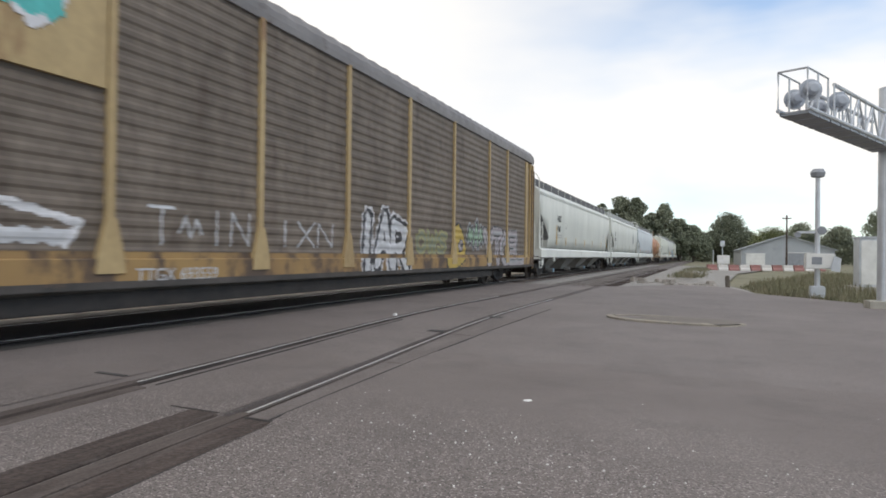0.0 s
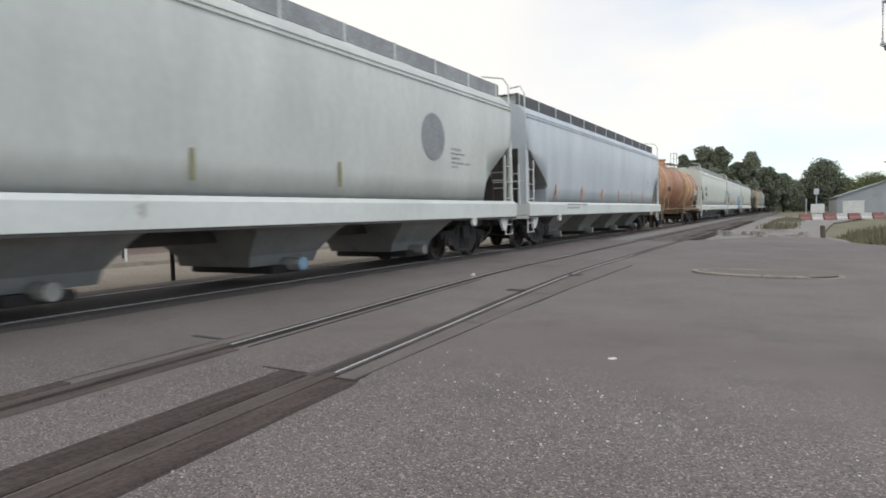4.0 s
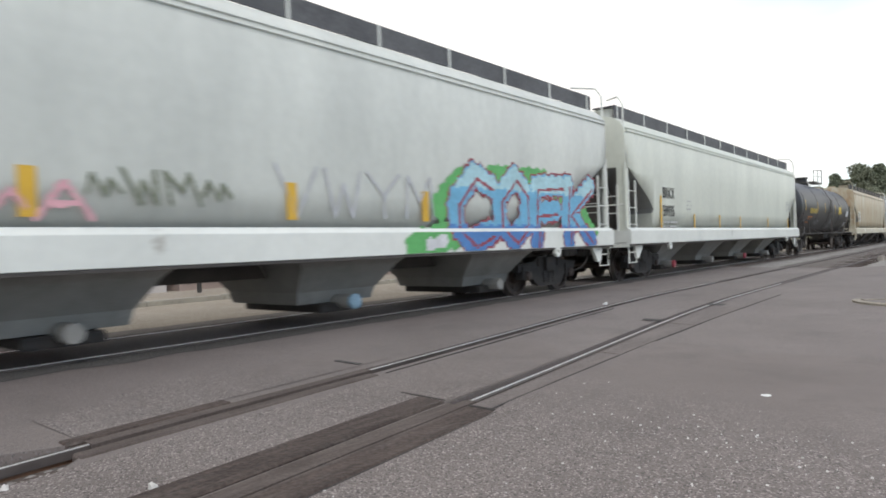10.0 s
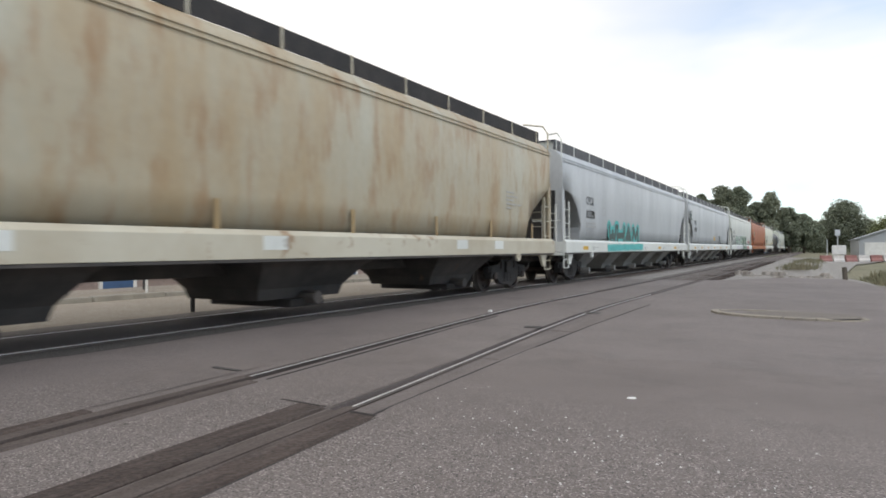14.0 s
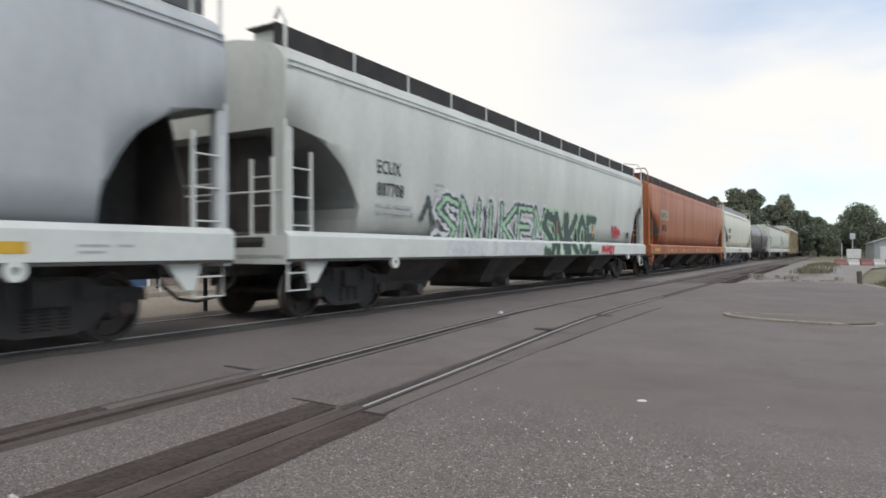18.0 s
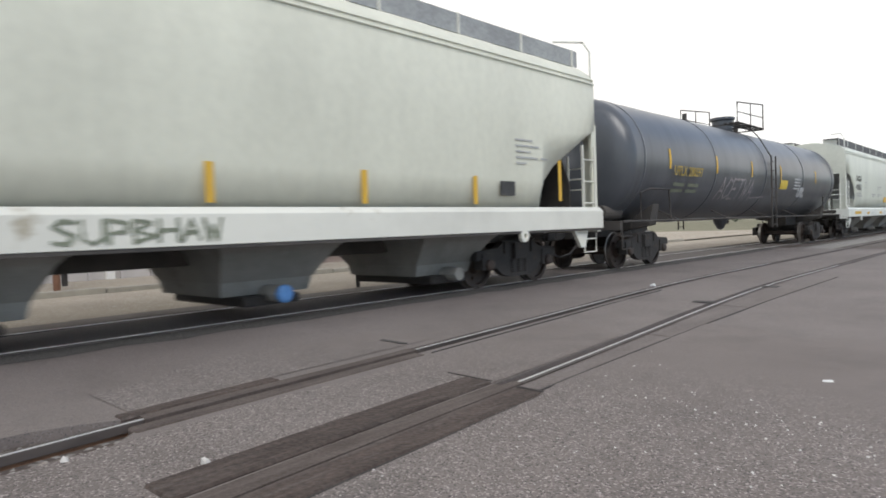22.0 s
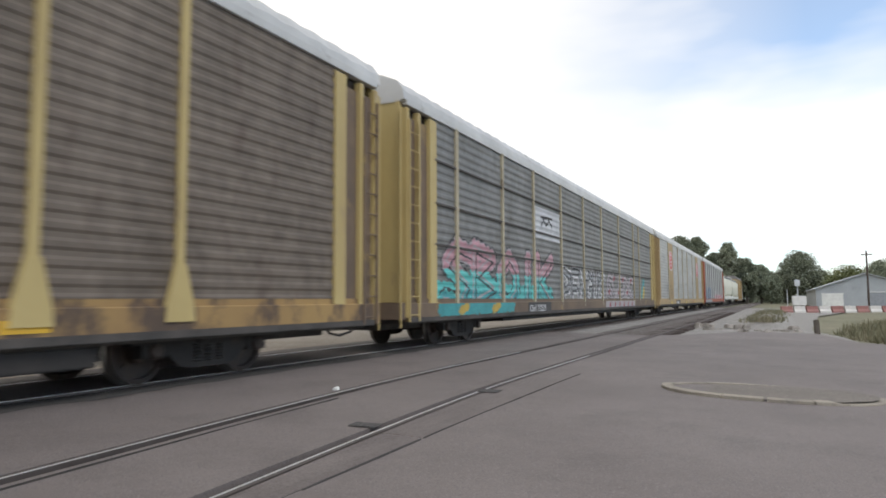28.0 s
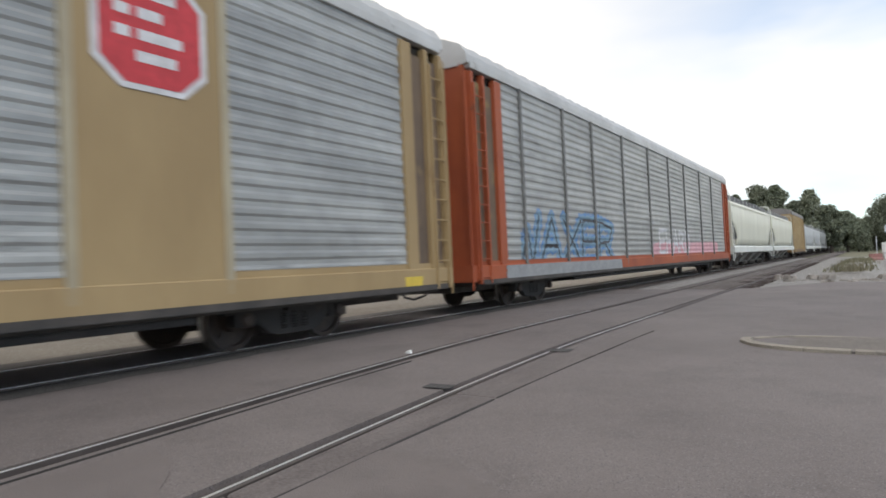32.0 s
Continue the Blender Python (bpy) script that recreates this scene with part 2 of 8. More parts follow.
TIMBER = surf("tarred_timber", (0.045, 0.032, 0.027), (0.08, 0.06, 0.051), 2.2, 0.95, bump=0.8, stretch=(9, 0.8, 9), spots=(0.1, 0.086, 0.078), spot_scale=1.6, spot_at=0.56, spot_soft=0.2, grain=0.3, grain_scale=32, island=0.12)
WORN_PANEL = surf("worn_crossing_panel", (0.125, 0.105, 0.097), (0.165, 0.141, 0.13), 1.5, 0.8, bump=0.5, stretch=(4, 0.8, 4), spots=(0.085, 0.07, 0.064), spot_scale=1.8, spot_soft=0.2, grain=0.22, grain_scale=50)
RAIL = surf("polished_rail_steel", (0.82, 0.81, 0.8), (0.72, 0.7, 0.69), 6.0, 0.35, 0.6, stretch=(1, 0.1, 1))
RAIL_DULL = surf("dull_rail_steel", (0.075, 0.062, 0.056), (0.12, 0.1, 0.092), 6.0, 0.6, 0.3, stretch=(1, 0.3, 1))
RAIL_RUST = surf("rusty_rail_steel", (0.14, 0.075, 0.045), (0.22, 0.12, 0.07), 6.0, 0.8, bump=0.3)
GROOVE = surf("grimy_flangeway", (0.03, 0.027, 0.025), (0.05, 0.043, 0.04), 3.0, 0.95, bump=0.4)
STEEL_DARK = surf("grimy_cast_steel", (0.022, 0.021, 0.021), (0.04, 0.035, 0.033), 3.0, 0.75, 0.0, bump=0.3, spots=(0.07, 0.047, 0.033), spot_scale=5, spot_at=0.6, spot_soft=0.15, grain=0.2)
WHEEL = surf("wheel_steel", (0.042, 0.033, 0.03), (0.07, 0.05, 0.041), 4.0, 0.6, 0.3, grain=0.15)
TREAD = surf("wheel_tread_steel", (0.35, 0.33, 0.31), (0.25, 0.23, 0.21), 5.0, 0.35, 0.9)
SIGN_YELLOW = surf("reflective_yellow", (0.66, 0.4, 0.035), (0.57, 0.34, 0.035), 3.0, 0.5)
INK = surf("black_stencil_paint", (0.035, 0.035, 0.035), (0.06, 0.06, 0.06), 8.0, 0.7)
GREY_INK = surf("faded_stencil_paint", (0.37, 0.37, 0.37), (0.45, 0.45, 0.44), 8.0, 0.7)
WHITE = surf("white_paint", (0.72, 0.72, 0.7), (0.6, 0.6, 0.58), 2.0, 0.55, spots=(0.45, 0.43, 0.4), spot_scale=3, spot_at=0.66)

# ---- building helpers ----


def part(name, bm, material, parent=None, label="", smooth=False):
    """Links a bmesh as one mesh object, under a thing or a part where one is given."""
    me = bpy.data.meshes.new(name)
    if smooth:
        for f in bm.faces:
            f.smooth = True
    bm.to_mesh(me)
    bm.free()
    for m in material if isinstance(material, (list, tuple)) else [material]:
        me.materials.append(m)
    ob = new(name, me)
    ob.parent = parent
    if label:
        ob["label"] = label
    return ob


def again(name, mesh_ob, parent, m=None):
    """Another object on the same mesh."""
    ob = new(name, mesh_ob.data)
    ob.parent = parent
    if m is not None:
        ob.matrix_basis = m
    return ob


def thing(name, label, category, group="", kind="", m=None):
    ob = new(name)
    if m is not None:
        ob.matrix_world = m
    return tagged(ob, label, category, group, kind)


def bm_box(bm, lo, hi, mat=0):
    v = [bm.verts.new((x, y, z)) for x in (lo[0], hi[0]) for y in (lo[1], hi[1]) for z in (lo[2], hi[2])]
    for q in ((0, 1, 3, 2), (4, 6, 7, 5), (0, 4, 5, 1), (2, 3, 7, 6), (0, 2, 6, 4), (1, 5, 7, 3)):
        bm.faces.new([v[i] for i in q]).material_index = mat
    return v


def box(lo, hi, bevel=0.0):
    bm = bmesh.new()
    bm_box(bm, lo, hi)
    if bevel:
        bmesh.ops.bevel(bm, geom=bm.edges[:], offset=bevel, segments=2, affect="EDGES")
    return bm


def bm_tube(bm, points, r, sides=8, caps=True):
    """A round bar along a line of points."""
    points = [Vector(p) for p in points]
    rings = []
    for i, p in enumerate(points):
        d = (points[min(i + 1, len(points) - 1)] - points[max(i - 1, 0)]).normalized()
        side = d.cross(Vector((0, 0, 1)) if abs(d.z) < 0.9 else Vector((0, 1, 0))).normalized()
        up = side.cross(d)
        rr = r[i] if isinstance(r, (list, tuple)) else r
        rings.append([bm.verts.new(p + (side * math.cos(2 * math.pi * k / sides) + up * math.sin(2 * math.pi * k / sides)) * rr) for k in range(sides)])
    for a, b in zip(rings, rings[1:]):
        for k in range(sides):
            bm.faces.new((a[k], a[(k + 1) % sides], b[(k + 1) % sides], b[k]))
    if caps:
        bm.faces.new(rings[0][::-1])
        bm.faces.new(rings[-1])
    return bm


def tube(points, r, sides=8):
    return bm_tube(bmesh.new(), points, r, sides)


def bm_loft(bm, sections, close=False, caps=True, mat=0):
    """Skins a row of sections with the same number of points."""
    rows = [[bm.verts.new(p) for p in s] for s in sections]
    n = len(rows[0])
    for a, b in zip(rows, rows[1:]):
        for k in range(n if close else n - 1):
            bm.faces.new((a[k], a[(k + 1) % n], b[(k + 1) % n], b[k])).material_index = mat
    if caps and close:
        bm.faces.new(rows[0][::-1]).material_index = mat
        bm.faces.new(rows[-1]).material_index = mat
    return bm


def bm_lathe(bm, profile, axis="y", sides=32, at=(0, 0, 0), mat=0):
    """Turns (along, radius) pairs round an axis through a point."""
    rows = []
    for a, r in profile:
        ring = []
        for k in range(sides):
            c, s = r * math.cos(2 * math.pi * k / sides), r * math.sin(2 * math.pi * k / sides)
            p = {"y": (c, a, s), "x": (a, c, s), "z": (c, s, a)}[axis]
            ring.append((at[0] + p[0], at[1] + p[1], at[2] + p[2]))
        rows.append(ring)
    bm_loft(bm, rows, close=True, mat=mat)
    return bm


def lathe(profile, axis="y", sides=32, at=(0, 0, 0)):
    return bm_lathe(bmesh.new(), profile, axis, sides, at)


def bm_prism(bm, outline, x0, x1, plane="yz", mat=0):
    """An outline in a plane, given thickness across it."""
    put = {"yz": lambda t, p: (t, p[0], p[1]), "xz": lambda t, p: (p[0], t, p[1]), "xy": lambda t, p: (p[0], p[1], t)}[plane]
    a, b = [bm.verts.new(put(x0, p)) for p in outline], [bm.verts.new(put(x1, p)) for p in outline]
    bm.faces.new(a[::-1]).material_index = mat
    bm.faces.new(b).material_index = mat
    for k in range(len(a)):
        bm.faces.new((a[k], a[(k + 1) % len(a)], b[(k + 1) % len(b)], b[k])).material_index = mat
    bmesh.ops.recalc_face_normals(bm, faces=bm.faces[:])
    return bm


def prism(outline, x0, x1, plane="yz"):
    return bm_prism(bmesh.new(), outline, x0, x1, plane)


def lettering(name, words, size, material, parent, m, squash=1.0):
    """Words in the built-in font as thin meshes, one a word, lying in the local xy plane of m."""
    along = 0.0
    for word in words.split():
        cu = bpy.data.curves.new(name, "FONT")
        cu.body, cu.size, cu.extrude, cu.resolution_u, cu.offset = word, size, 0.002, 2, 0.006 * size
        ob = bpy.data.objects.new("tmp", cu)
        me = bpy.data.meshes.new_from_object(ob)
        bpy.data.objects.remove(ob)
        bpy.data.curves.remove(cu)
        me.materials.clear()
        me.materials.append(material)
        out = new(name, me)
        out.parent = parent
        out.matrix_basis = m @ Matrix.Diagonal((squash, 1, 1, 1)) @ Matrix.Translation((along, 0, 0))
        along += max(v.co.x for v in me.vertices) + 0.32 * size
    return out


# a poster-like stroke alphabet for sprayed tags
STROKES = {
    "A": [[(0, 0), (0.5, 1), (1, 0)], [(0.2, 0.38), (0.8, 0.38)]], "B": [[(0, 0), (0, 1), (0.8, 0.85), (0.1, 0.52), (0.95, 0.25), (0, 0)]],
    "C": [[(1, 0.85), (0.5, 1), (0.05, 0.6), (0.1, 0.2), (0.5, 0), (1, 0.15)]], "D": [[(0, 0), (0, 1), (0.8, 0.8), (1, 0.4), (0.7, 0.05), (0, 0)]],
    "E": [[(1, 1), (0, 1), (0, 0), (1, 0)], [(0, 0.5), (0.8, 0.5)]], "F": [[(1, 1), (0, 0.95), (0, 0)], [(0, 0.5), (0.8, 0.55)]],
    "H": [[(0, 0), (0, 1)], [(1, 0), (1, 1)], [(0, 0.5), (1, 0.5)]], "I": [[(0.5, 0), (0.5, 1)]], "K": [[(0, 0), (0, 1)], [(1, 1), (0.1, 0.5), (1, 0)]],
    "L": [[(0, 1), (0, 0), (1, 0)]], "M": [[(0, 0), (0.1, 1), (0.5, 0.4), (0.9, 1), (1, 0)]], "N": [[(0, 0), (0.05, 1), (0.95, 0), (1, 1)]],
    "O": [[(0.5, 1), (0.05, 0.65), (0.1, 0.2), (0.5, 0), (0.95, 0.3), (0.9, 0.75), (0.5, 1)]], "P": [[(0, 0), (0, 1), (0.9, 0.85), (0.8, 0.5), (0, 0.42)]],
    "R": [[(0, 0), (0, 1), (0.9, 0.85), (0.7, 0.5), (0, 0.45)], [(0.4, 0.45), (1, 0)]], "S": [[(1, 0.9), (0.4, 1), (0.05, 0.72), (0.9, 0.35), (0.6, 0), (0, 0.1)]],
    "T": [[(0, 1), (1, 1)], [(0.5, 1), (0.5, 0)]], "U": [[(0, 1), (0.05, 0.2), (0.5, 0), (0.95, 0.2), (1, 1)]], "V": [[(0, 1), (0.5, 0), (1, 1)]],
    "W": [[(0, 1), (0.25, 0), (0.5, 0.7), (0.75, 0), (1, 1)]], "X": [[(0, 0), (1, 1)], [(0, 1), (1, 0)]], "Y": [[(0, 1), (0.5, 0.5), (1, 1)], [(0.5, 0.5), (0.5, 0)]],
    "G": [[(1, 0.85), (0.5, 1), (0.05, 0.6), (0.1, 0.2), (0.5, 0), (1, 0.15), (1, 0.5), (0.6, 0.5)]], "Z": [[(0, 1), (1, 1), (0, 0), (1, 0)]], "J": [[(1, 1), (1, 0.2), (0.6, 0), (0.1, 0.2)]],
    "~": [[(0, 0.3), (0.3, 0.8), (0.5, 0.2), (0.8, 0.7), (1, 0.3)]],
}


def strokes(word, y, z, w, h, gap=0.18, slant=0.0, lift=0.0):
    """The lines of a sprayed word, its letters side by side in a field w wide and h high."""
    out, step = [], w / len(word)
    for i, ch in enumerate(word):
        for line in STROKES.get(ch, []):
            dz = lift * math.sin(i * 2.1)
            out.append([(y + step * (i + gap / 2 + (1 - gap) * u) + slant * v * h, z + dz + v * h) for u, v in line])
    return out


def mural(name, parent, side, y0, y1, z0, z1, layers, paints, cell=0.035, label=""):
    """Spray paint that follows the surface: cells of a fine grid, each with the last colour that covers it. side(z) is the surface."""
    ny, nz = max(2, int((y1 - y0) / cell)), max(2, int((z1 - z0) / cell))
    yy, zz = np.linspace(y0, y1, ny + 1), np.linspace(z0, z1, nz + 1)
    cy, cz = np.meshgrid((yy[:-1] + yy[1:]) / 2, (zz[:-1] + zz[1:]) / 2, indexing="ij")
    wob = 0.02 * np.sin(cy * 23 + cz * 11) + 0.015 * np.sin(cz * 31 - cy * 17)
    pick = np.full(cy.shape, -1)
    for index, lines, r, *band in layers:
        near = np.full(cy.shape, 9.0)
        for line in lines:
            for (ay, az), (by, bz) in zip(line, line[1:]):
                dy, dz = by - ay, bz - az
                k = np.clip(((cy - ay) * dy + (cz - az) * dz) / max(dy * dy + dz * dz, 1e-9), 0, 1)
                near = np.minimum(near, np.hypot(cy - ay - k * dy, cz - az - k * dz))
        hit = near + wob * min(1.0, r / 0.14) < r
        if band:
            hit &= (cz + wob > band[0]) & (cz + wob < band[1])
        pick[hit] = index
    used = np.argwhere(pick >= 0)
    if not len(used):
        return None
    # each patch of paint that hangs together becomes a part
    seen, groups = set(), []
    cells = set(map(tuple, used))
    for start in map(tuple, used):
        if start in seen:
            continue
        seen.add(start)
        stack, group = [start], []
        while stack:
            a, b = stack.pop()
            group.append((a, b))
            for q in ((a + 1, b), (a - 1, b), (a, b + 1), (a, b - 1), (a + 1, b + 1), (a - 1, b - 1), (a + 1, b - 1), (a - 1, b + 1)):
                if q in cells and q not in seen:
                    seen.add(q)
                    stack.append(q)
        groups.append(group)
    groups.sort(key=len, reverse=True)
    large = [g for g in groups[:30] if len(g) >= 8] or groups[:1]
    for group in large:
        ids, verts, faces, mats = {}, [], [], []
        for a, b in group:
            q = []
            for i, j in ((a, b), (a + 1, b), (a + 1, b + 1), (a, b + 1)):
                if (i, j) not in ids:
                    ids[i, j] = len(verts)
                    verts.append((side(zz[j]) + 0.005, yy[i], zz[j]))
                q.append(ids[i, j])
            faces.append(q)
            mats.append(int(pick[a, b]))
        me = bpy.data.meshes.new(name)
        me.from_pydata(verts, [], faces)
        for m in paints:
            me.materials.append(m)
        me.polygons.foreach_set("material_index", mats)
        ob = new(name, me)
        ob.parent = parent
        if label:
            ob["label"] = label

    return ob

# ---- ground ----
XC, ZR = -8.4, 0.17          # the main track's middle and rail top
TILT = -0.0205               # the crossing falls away from the main track


def lie(x, y=0.0):
    """Height of the ground."""
    return TILT * min(max(x, -8.4), 4.0)


def panel_line(y):
    """The line along which the crossing panels of the nearer track were laid."""
    return -4.1 + 0.00062 * max(0.0, 15.0 - y) ** 2.55


def near_track(y):
    """The middle of the nearer track, which bends away from the main one and then swings back to it."""
    k = min(1.0, max(0.0, (y - 3.5) / 10.5))
    return panel_line(y) - 0.4 * k * k * (3 - 2 * k)


gbm = bmesh.new()
gx = [-2500, -600, -150, -60, -30, -18, -12, -8.4, -4, 0, 4, 8, 20, 45, 120, 500, 2500]
gy = [-2500, -600, -150, -40, -10, 0, 10, 20, 30, 40, 60, 90, 140, 220, 400, 900, 2600]
bm_loft(gbm, [[(x, y, lie(x) - 0.14) for x in gx] for y in gy])
bmesh.ops.recalc_face_normals(gbm, faces=gbm.faces[:])
ground = tagged(part("ground", gbm, GRASSY), "dry grass and bare earth reaching to the horizon", "ground", kind="structure")


def rail_strip(name, centre, off, y0, y1, step, half, z0, z1, material, parent=None, label="", lift=None):
    """A long bar that follows a track at a distance off its middle."""
    ys = np.linspace(y0, y1, max(2, int((y1 - y0) / step) + 1))
    bm = bmesh.new()
    rows = []
    for y in ys:
        x = centre(y) + off
        g = lift if lift is not None else lie(x)
        rows.append([(x - half, y, g + z0), (x - half, y, g + z1), (x + half, y, g + z1), (x + half, y, g + z0)])
    bm_loft(bm, rows, close=True)
    bmesh.ops.recalc_face_normals(bm, faces=bm.faces[:])
    return part(name, bm, material, parent, label)


def road_end(x):
    """Where the asphalt stops towards the far side."""
    return float(np.interp(x, [-3.4, -1.3, 0.9, 1.7, 3.0, 4.8, 10.0, 60.0], [26.0, 30.5, 30.5, 26.0, 24.9, 22.3, 19.0, 14.0]))


def road_bed():
    """The asphalt of the crossing with the flangeways left open beside each rail, and a dug-out patch at the near rail."""
    ys = np.linspace(-14.0, 25.5, 160)
    def cuts(y):
        c = near_track(y)
        dug = 1.0 - min(1.0, max(0.0, (y - 1.2) / 0.5))
        wave = 0.06 * noise.noise((y * 2.3, 5, 1))
        return [(-9.9, XC - 0.835), (XC - 0.63, XC + 0.63), (XC + 0.835, c - 0.835 - dug * (0.28 + wave)), (c - 0.615 + dug * (0.4 + 2 * wave), c + 0.615), (c + 0.835, 60.0)]
    bm = bmesh.new()
    for k in range(5):
        rows = []
        for y in ys:
            a, b = cuts(y)[k]
            xs = [a, *[v for v in (-7, -6, -5, -3, -2, -1.3, 0, 0.9, 1.7, 3, 4.8, 10, 20) if a < v < b], b]
            xs = np.interp(np.linspace(0, 1, 12), np.linspace(0, 1, len(xs)), xs)
            row = []
            for x in xs:
                yy = y if k < 4 else -14 + (y + 14) * (road_end(x) + 14) / 39.5
                row.append((x, yy, lie(x) + 0.008 * noise.noise((x * 0.6, yy * 0.6, 2))))
            rows.append([(row[0][0], row[0][1], row[0][2] - 0.2), *row, (row[-1][0], row[-1][1], row[-1][2] - 0.2)])
        bm_loft(bm, rows)
    bmesh.ops.recalc_face_normals(bm, faces=bm.faces[:])
    if sum(f.normal.z for f in bm.faces if abs(f.normal.z) > 0.7) < 0:
        bmesh.ops.reverse_faces(bm, faces=bm.faces[:])
    return tagged(part("road", bm, ASPHALT), "worn grey asphalt of a railway level crossing", "road", kind="structure")


road = road_bed()
straight = lambda y: XC
GROUND_GROOVE = rail_strip("flangeway_bed", straight, 0, -14, 25.5, 4, 1.0, -0.2, -0.09, GROOVE)
tagged(GROUND_GROOVE, "grimy bed below the rails in the crossing", "track bed", kind="structure")
tagged(rail_strip("flangeway_bed", near_track, 0, -14, 25.5, 1.0, 1.0, -0.2, -0.09, GROOVE), "grimy bed below the rails in the crossing", "track bed", kind="structure")


def rails(name, centre, y0, y1, step, lift, label, gauge=1.505):
    t = thing(name, label, "railway track", kind="structure")
    for s in (-1, 1):
        r = rail_strip("rail", centre, s * gauge / 2, y0, y1, step, 0.036, -0.05, -0.004 if lift else 0.004, RAIL_DULL, t, "dull rail head", lift)
        rail_strip("running_band", centre, s * gauge / 2 - s * 0.012, y0, y1 if lift else 17.5, step, 0.022 if lift else 0.009, -0.03, 0.0 if lift else 0.008, RAIL, t, "polished band on the rail head", lift)
        rail_strip("rail_web", centre, s * gauge / 2, y0, y1, step, 0.02, -0.14, -0.05, RAIL_RUST, t, "rusty rail web", lift)
    return t


rails("track_1", straight, -60, 900, 12, ZR + 0.006, "straight main line rails with polished tops")
rails("track_2", near_track, -14, 420, 1.2, None, "embedded siding rails, polished in the middle")


def strip_sheet(name, left, right, y0, y1, lift, material, label, category, step=0.25, cols=10, ragged=0.0):
    """A thin layer between two lines that run along the track."""
    bm = bmesh.new()
    rows = []
    for i, y in enumerate(np.linspace(y0, y1, int((y1 - y0) / step) + 1)):
        a, b = left(y), right(y)
        row = []
        for k in range(cols + 1):
            x = a + (b - a) * k / cols
            yy = y
            if ragged and i == int((y1 - y0) / step):
                yy += ragged * noise.noise((x * 1.3, 3, 0))
            row.append((x, yy, lie(x) + lift + 0.008 * noise.noise((x * 0.6, yy * 0.6, 2)) + 0.003 * noise.noise((x * 4, yy * 4, 7))))
        rows.append(row)
    bm_loft(bm, rows)
    bmesh.ops.recalc_face_normals(bm, faces=bm.faces[:])
    if sum(f.normal.z for f in bm.faces) < 0:
        bmesh.ops.reverse_faces(bm, faces=bm.faces[:])
    return tagged(part(name, bm, material, smooth=True), label, category, kind="structure")


strip_sheet("coarse_surface", lambda y: panel_line(y) + (1.07 if y < 3.9 else 1.0), lambda y: 9.0, -10, 7.4, 0.007, COARSE, "coarse stony asphalt with pale chips", "road", 0.4, 24, 0.5)
strip_sheet("coarse_surface", lambda y: near_track(y) - 0.4 + 0.1 * noise.noise((y, 1, 1)), lambda y: near_track(y) + 0.6, 0.6, 6.6, 0.006, COARSE, "coarse stony asphalt between the rails", "road", 0.3, 6, 0.6)
strip_sheet("coarse_surface", lambda y: near_track(y) - 1.9 + 0.35 * noise.noise((y * 0.8, 4, 1)), lambda y: near_track(y) - 0.98, 1.75, 5.0, 0.005, COARSE_SIDE, "coarse stony asphalt beside the rail", "road", 0.3, 5, 0.5)
bed = strip_sheet("ballast_bed", lambda y: near_track(y) - 1.35, lambda y: near_track(y) + 0.1, -8, 1.9, -0.075, BALLAST, "rusty ballast dug out beside a rail", "ballast", 0.2, 10)

# timber and rubber panels beside the rails of the siding
PANEL_ROOT = thing("crossing_panels", "tarred timber panels laid along the siding rails", "crossing panel", kind="structure")


def panel(off0, off1, y0, y1, lift, material, name, left=near_track, right=near_track):
    bm = bmesh.new()
    rows = []
    for y in np.linspace(y0, y1, max(2, int((y1 - y0) / 0.4) + 1)):
        a, b = left(y) + off0, right(y) + off1
        rows.append([(a, y, lie(a) - 0.07), (a, y, lie(a) + lift), (b, y, lie(b) + lift), (b, y, lie(b) - 0.07)])
    bm_loft(bm, rows, close=True)
    bmesh.ops.recalc_face_normals(bm, faces=bm.faces[:])
    bmesh.ops.bevel(bm, geom=[e for e in bm.edges if abs(e.calc_face_angle(0)) > 1.0], offset=0.012, segments=1, affect="EDGES")
    return part(name, bm, material, PANEL_ROOT)


rng = random.Random(4)
PACKED = surf("packed_dirt_filler", (0.068, 0.052, 0.045), (0.11, 0.088, 0.078), 2.5, 0.95, bump=0.5, stretch=(5, 0.8, 5), spots=(0.065, 0.053, 0.047), spot_scale=2.5, grain=0.2, grain_scale=45)
cuts_y = [1.28, 3.9, 6.5, 9.15, 11.8, 14.4, 17.0]
for k, (a, b) in enumerate(zip(cuts_y, cuts_y[1:])):
    d = 0.012 if k == 0 else 0.008 - 0.001 * min(k, 3)
    if k == 0:
        panel(0.33, 0.6, a, b - 0.04, d + 0.008, TIMBER, "timber_panel")
        panel(0.845, 1.06, a - 0.9, b - 0.04, d, TIMBER, "timber_panel")
    elif k < 4:
        panel(0.84, 0.985, a, b - 0.03, d, WORN_PANEL, "timber_panel", right=panel_line)
    if k < 5:
        wide = 1.06 if k == 0 else 0.985
        panel(wide, wide + 0.034 - 0.004 * k, a - (0.9 if k == 0 else 0), b - 0.04, 0.0095, GROOVE, "edge_gap", panel_line, panel_line)
    panel(0.80, 0.84, a - (0.9 if k == 0 else 0), b - 0.02, d - 0.004, PACKED if k < 1 else WORN_PANEL, "rubber_strip")
panel(-0.98, -0.84, 1.65, 2.9, 0.012, TIMBER, "timber_panel")
panel(-0.64, -0.5, 1.6, 4.3, 0.01, PACKED, "rubber_strip")
panel(-0.52, -0.502, 4.4, 10.5, 0.0115, GROOVE, "edge_gap")
panel(0.8, 1.06, 3.865, 3.905, 0.0145, GROOVE, "joint_crack")
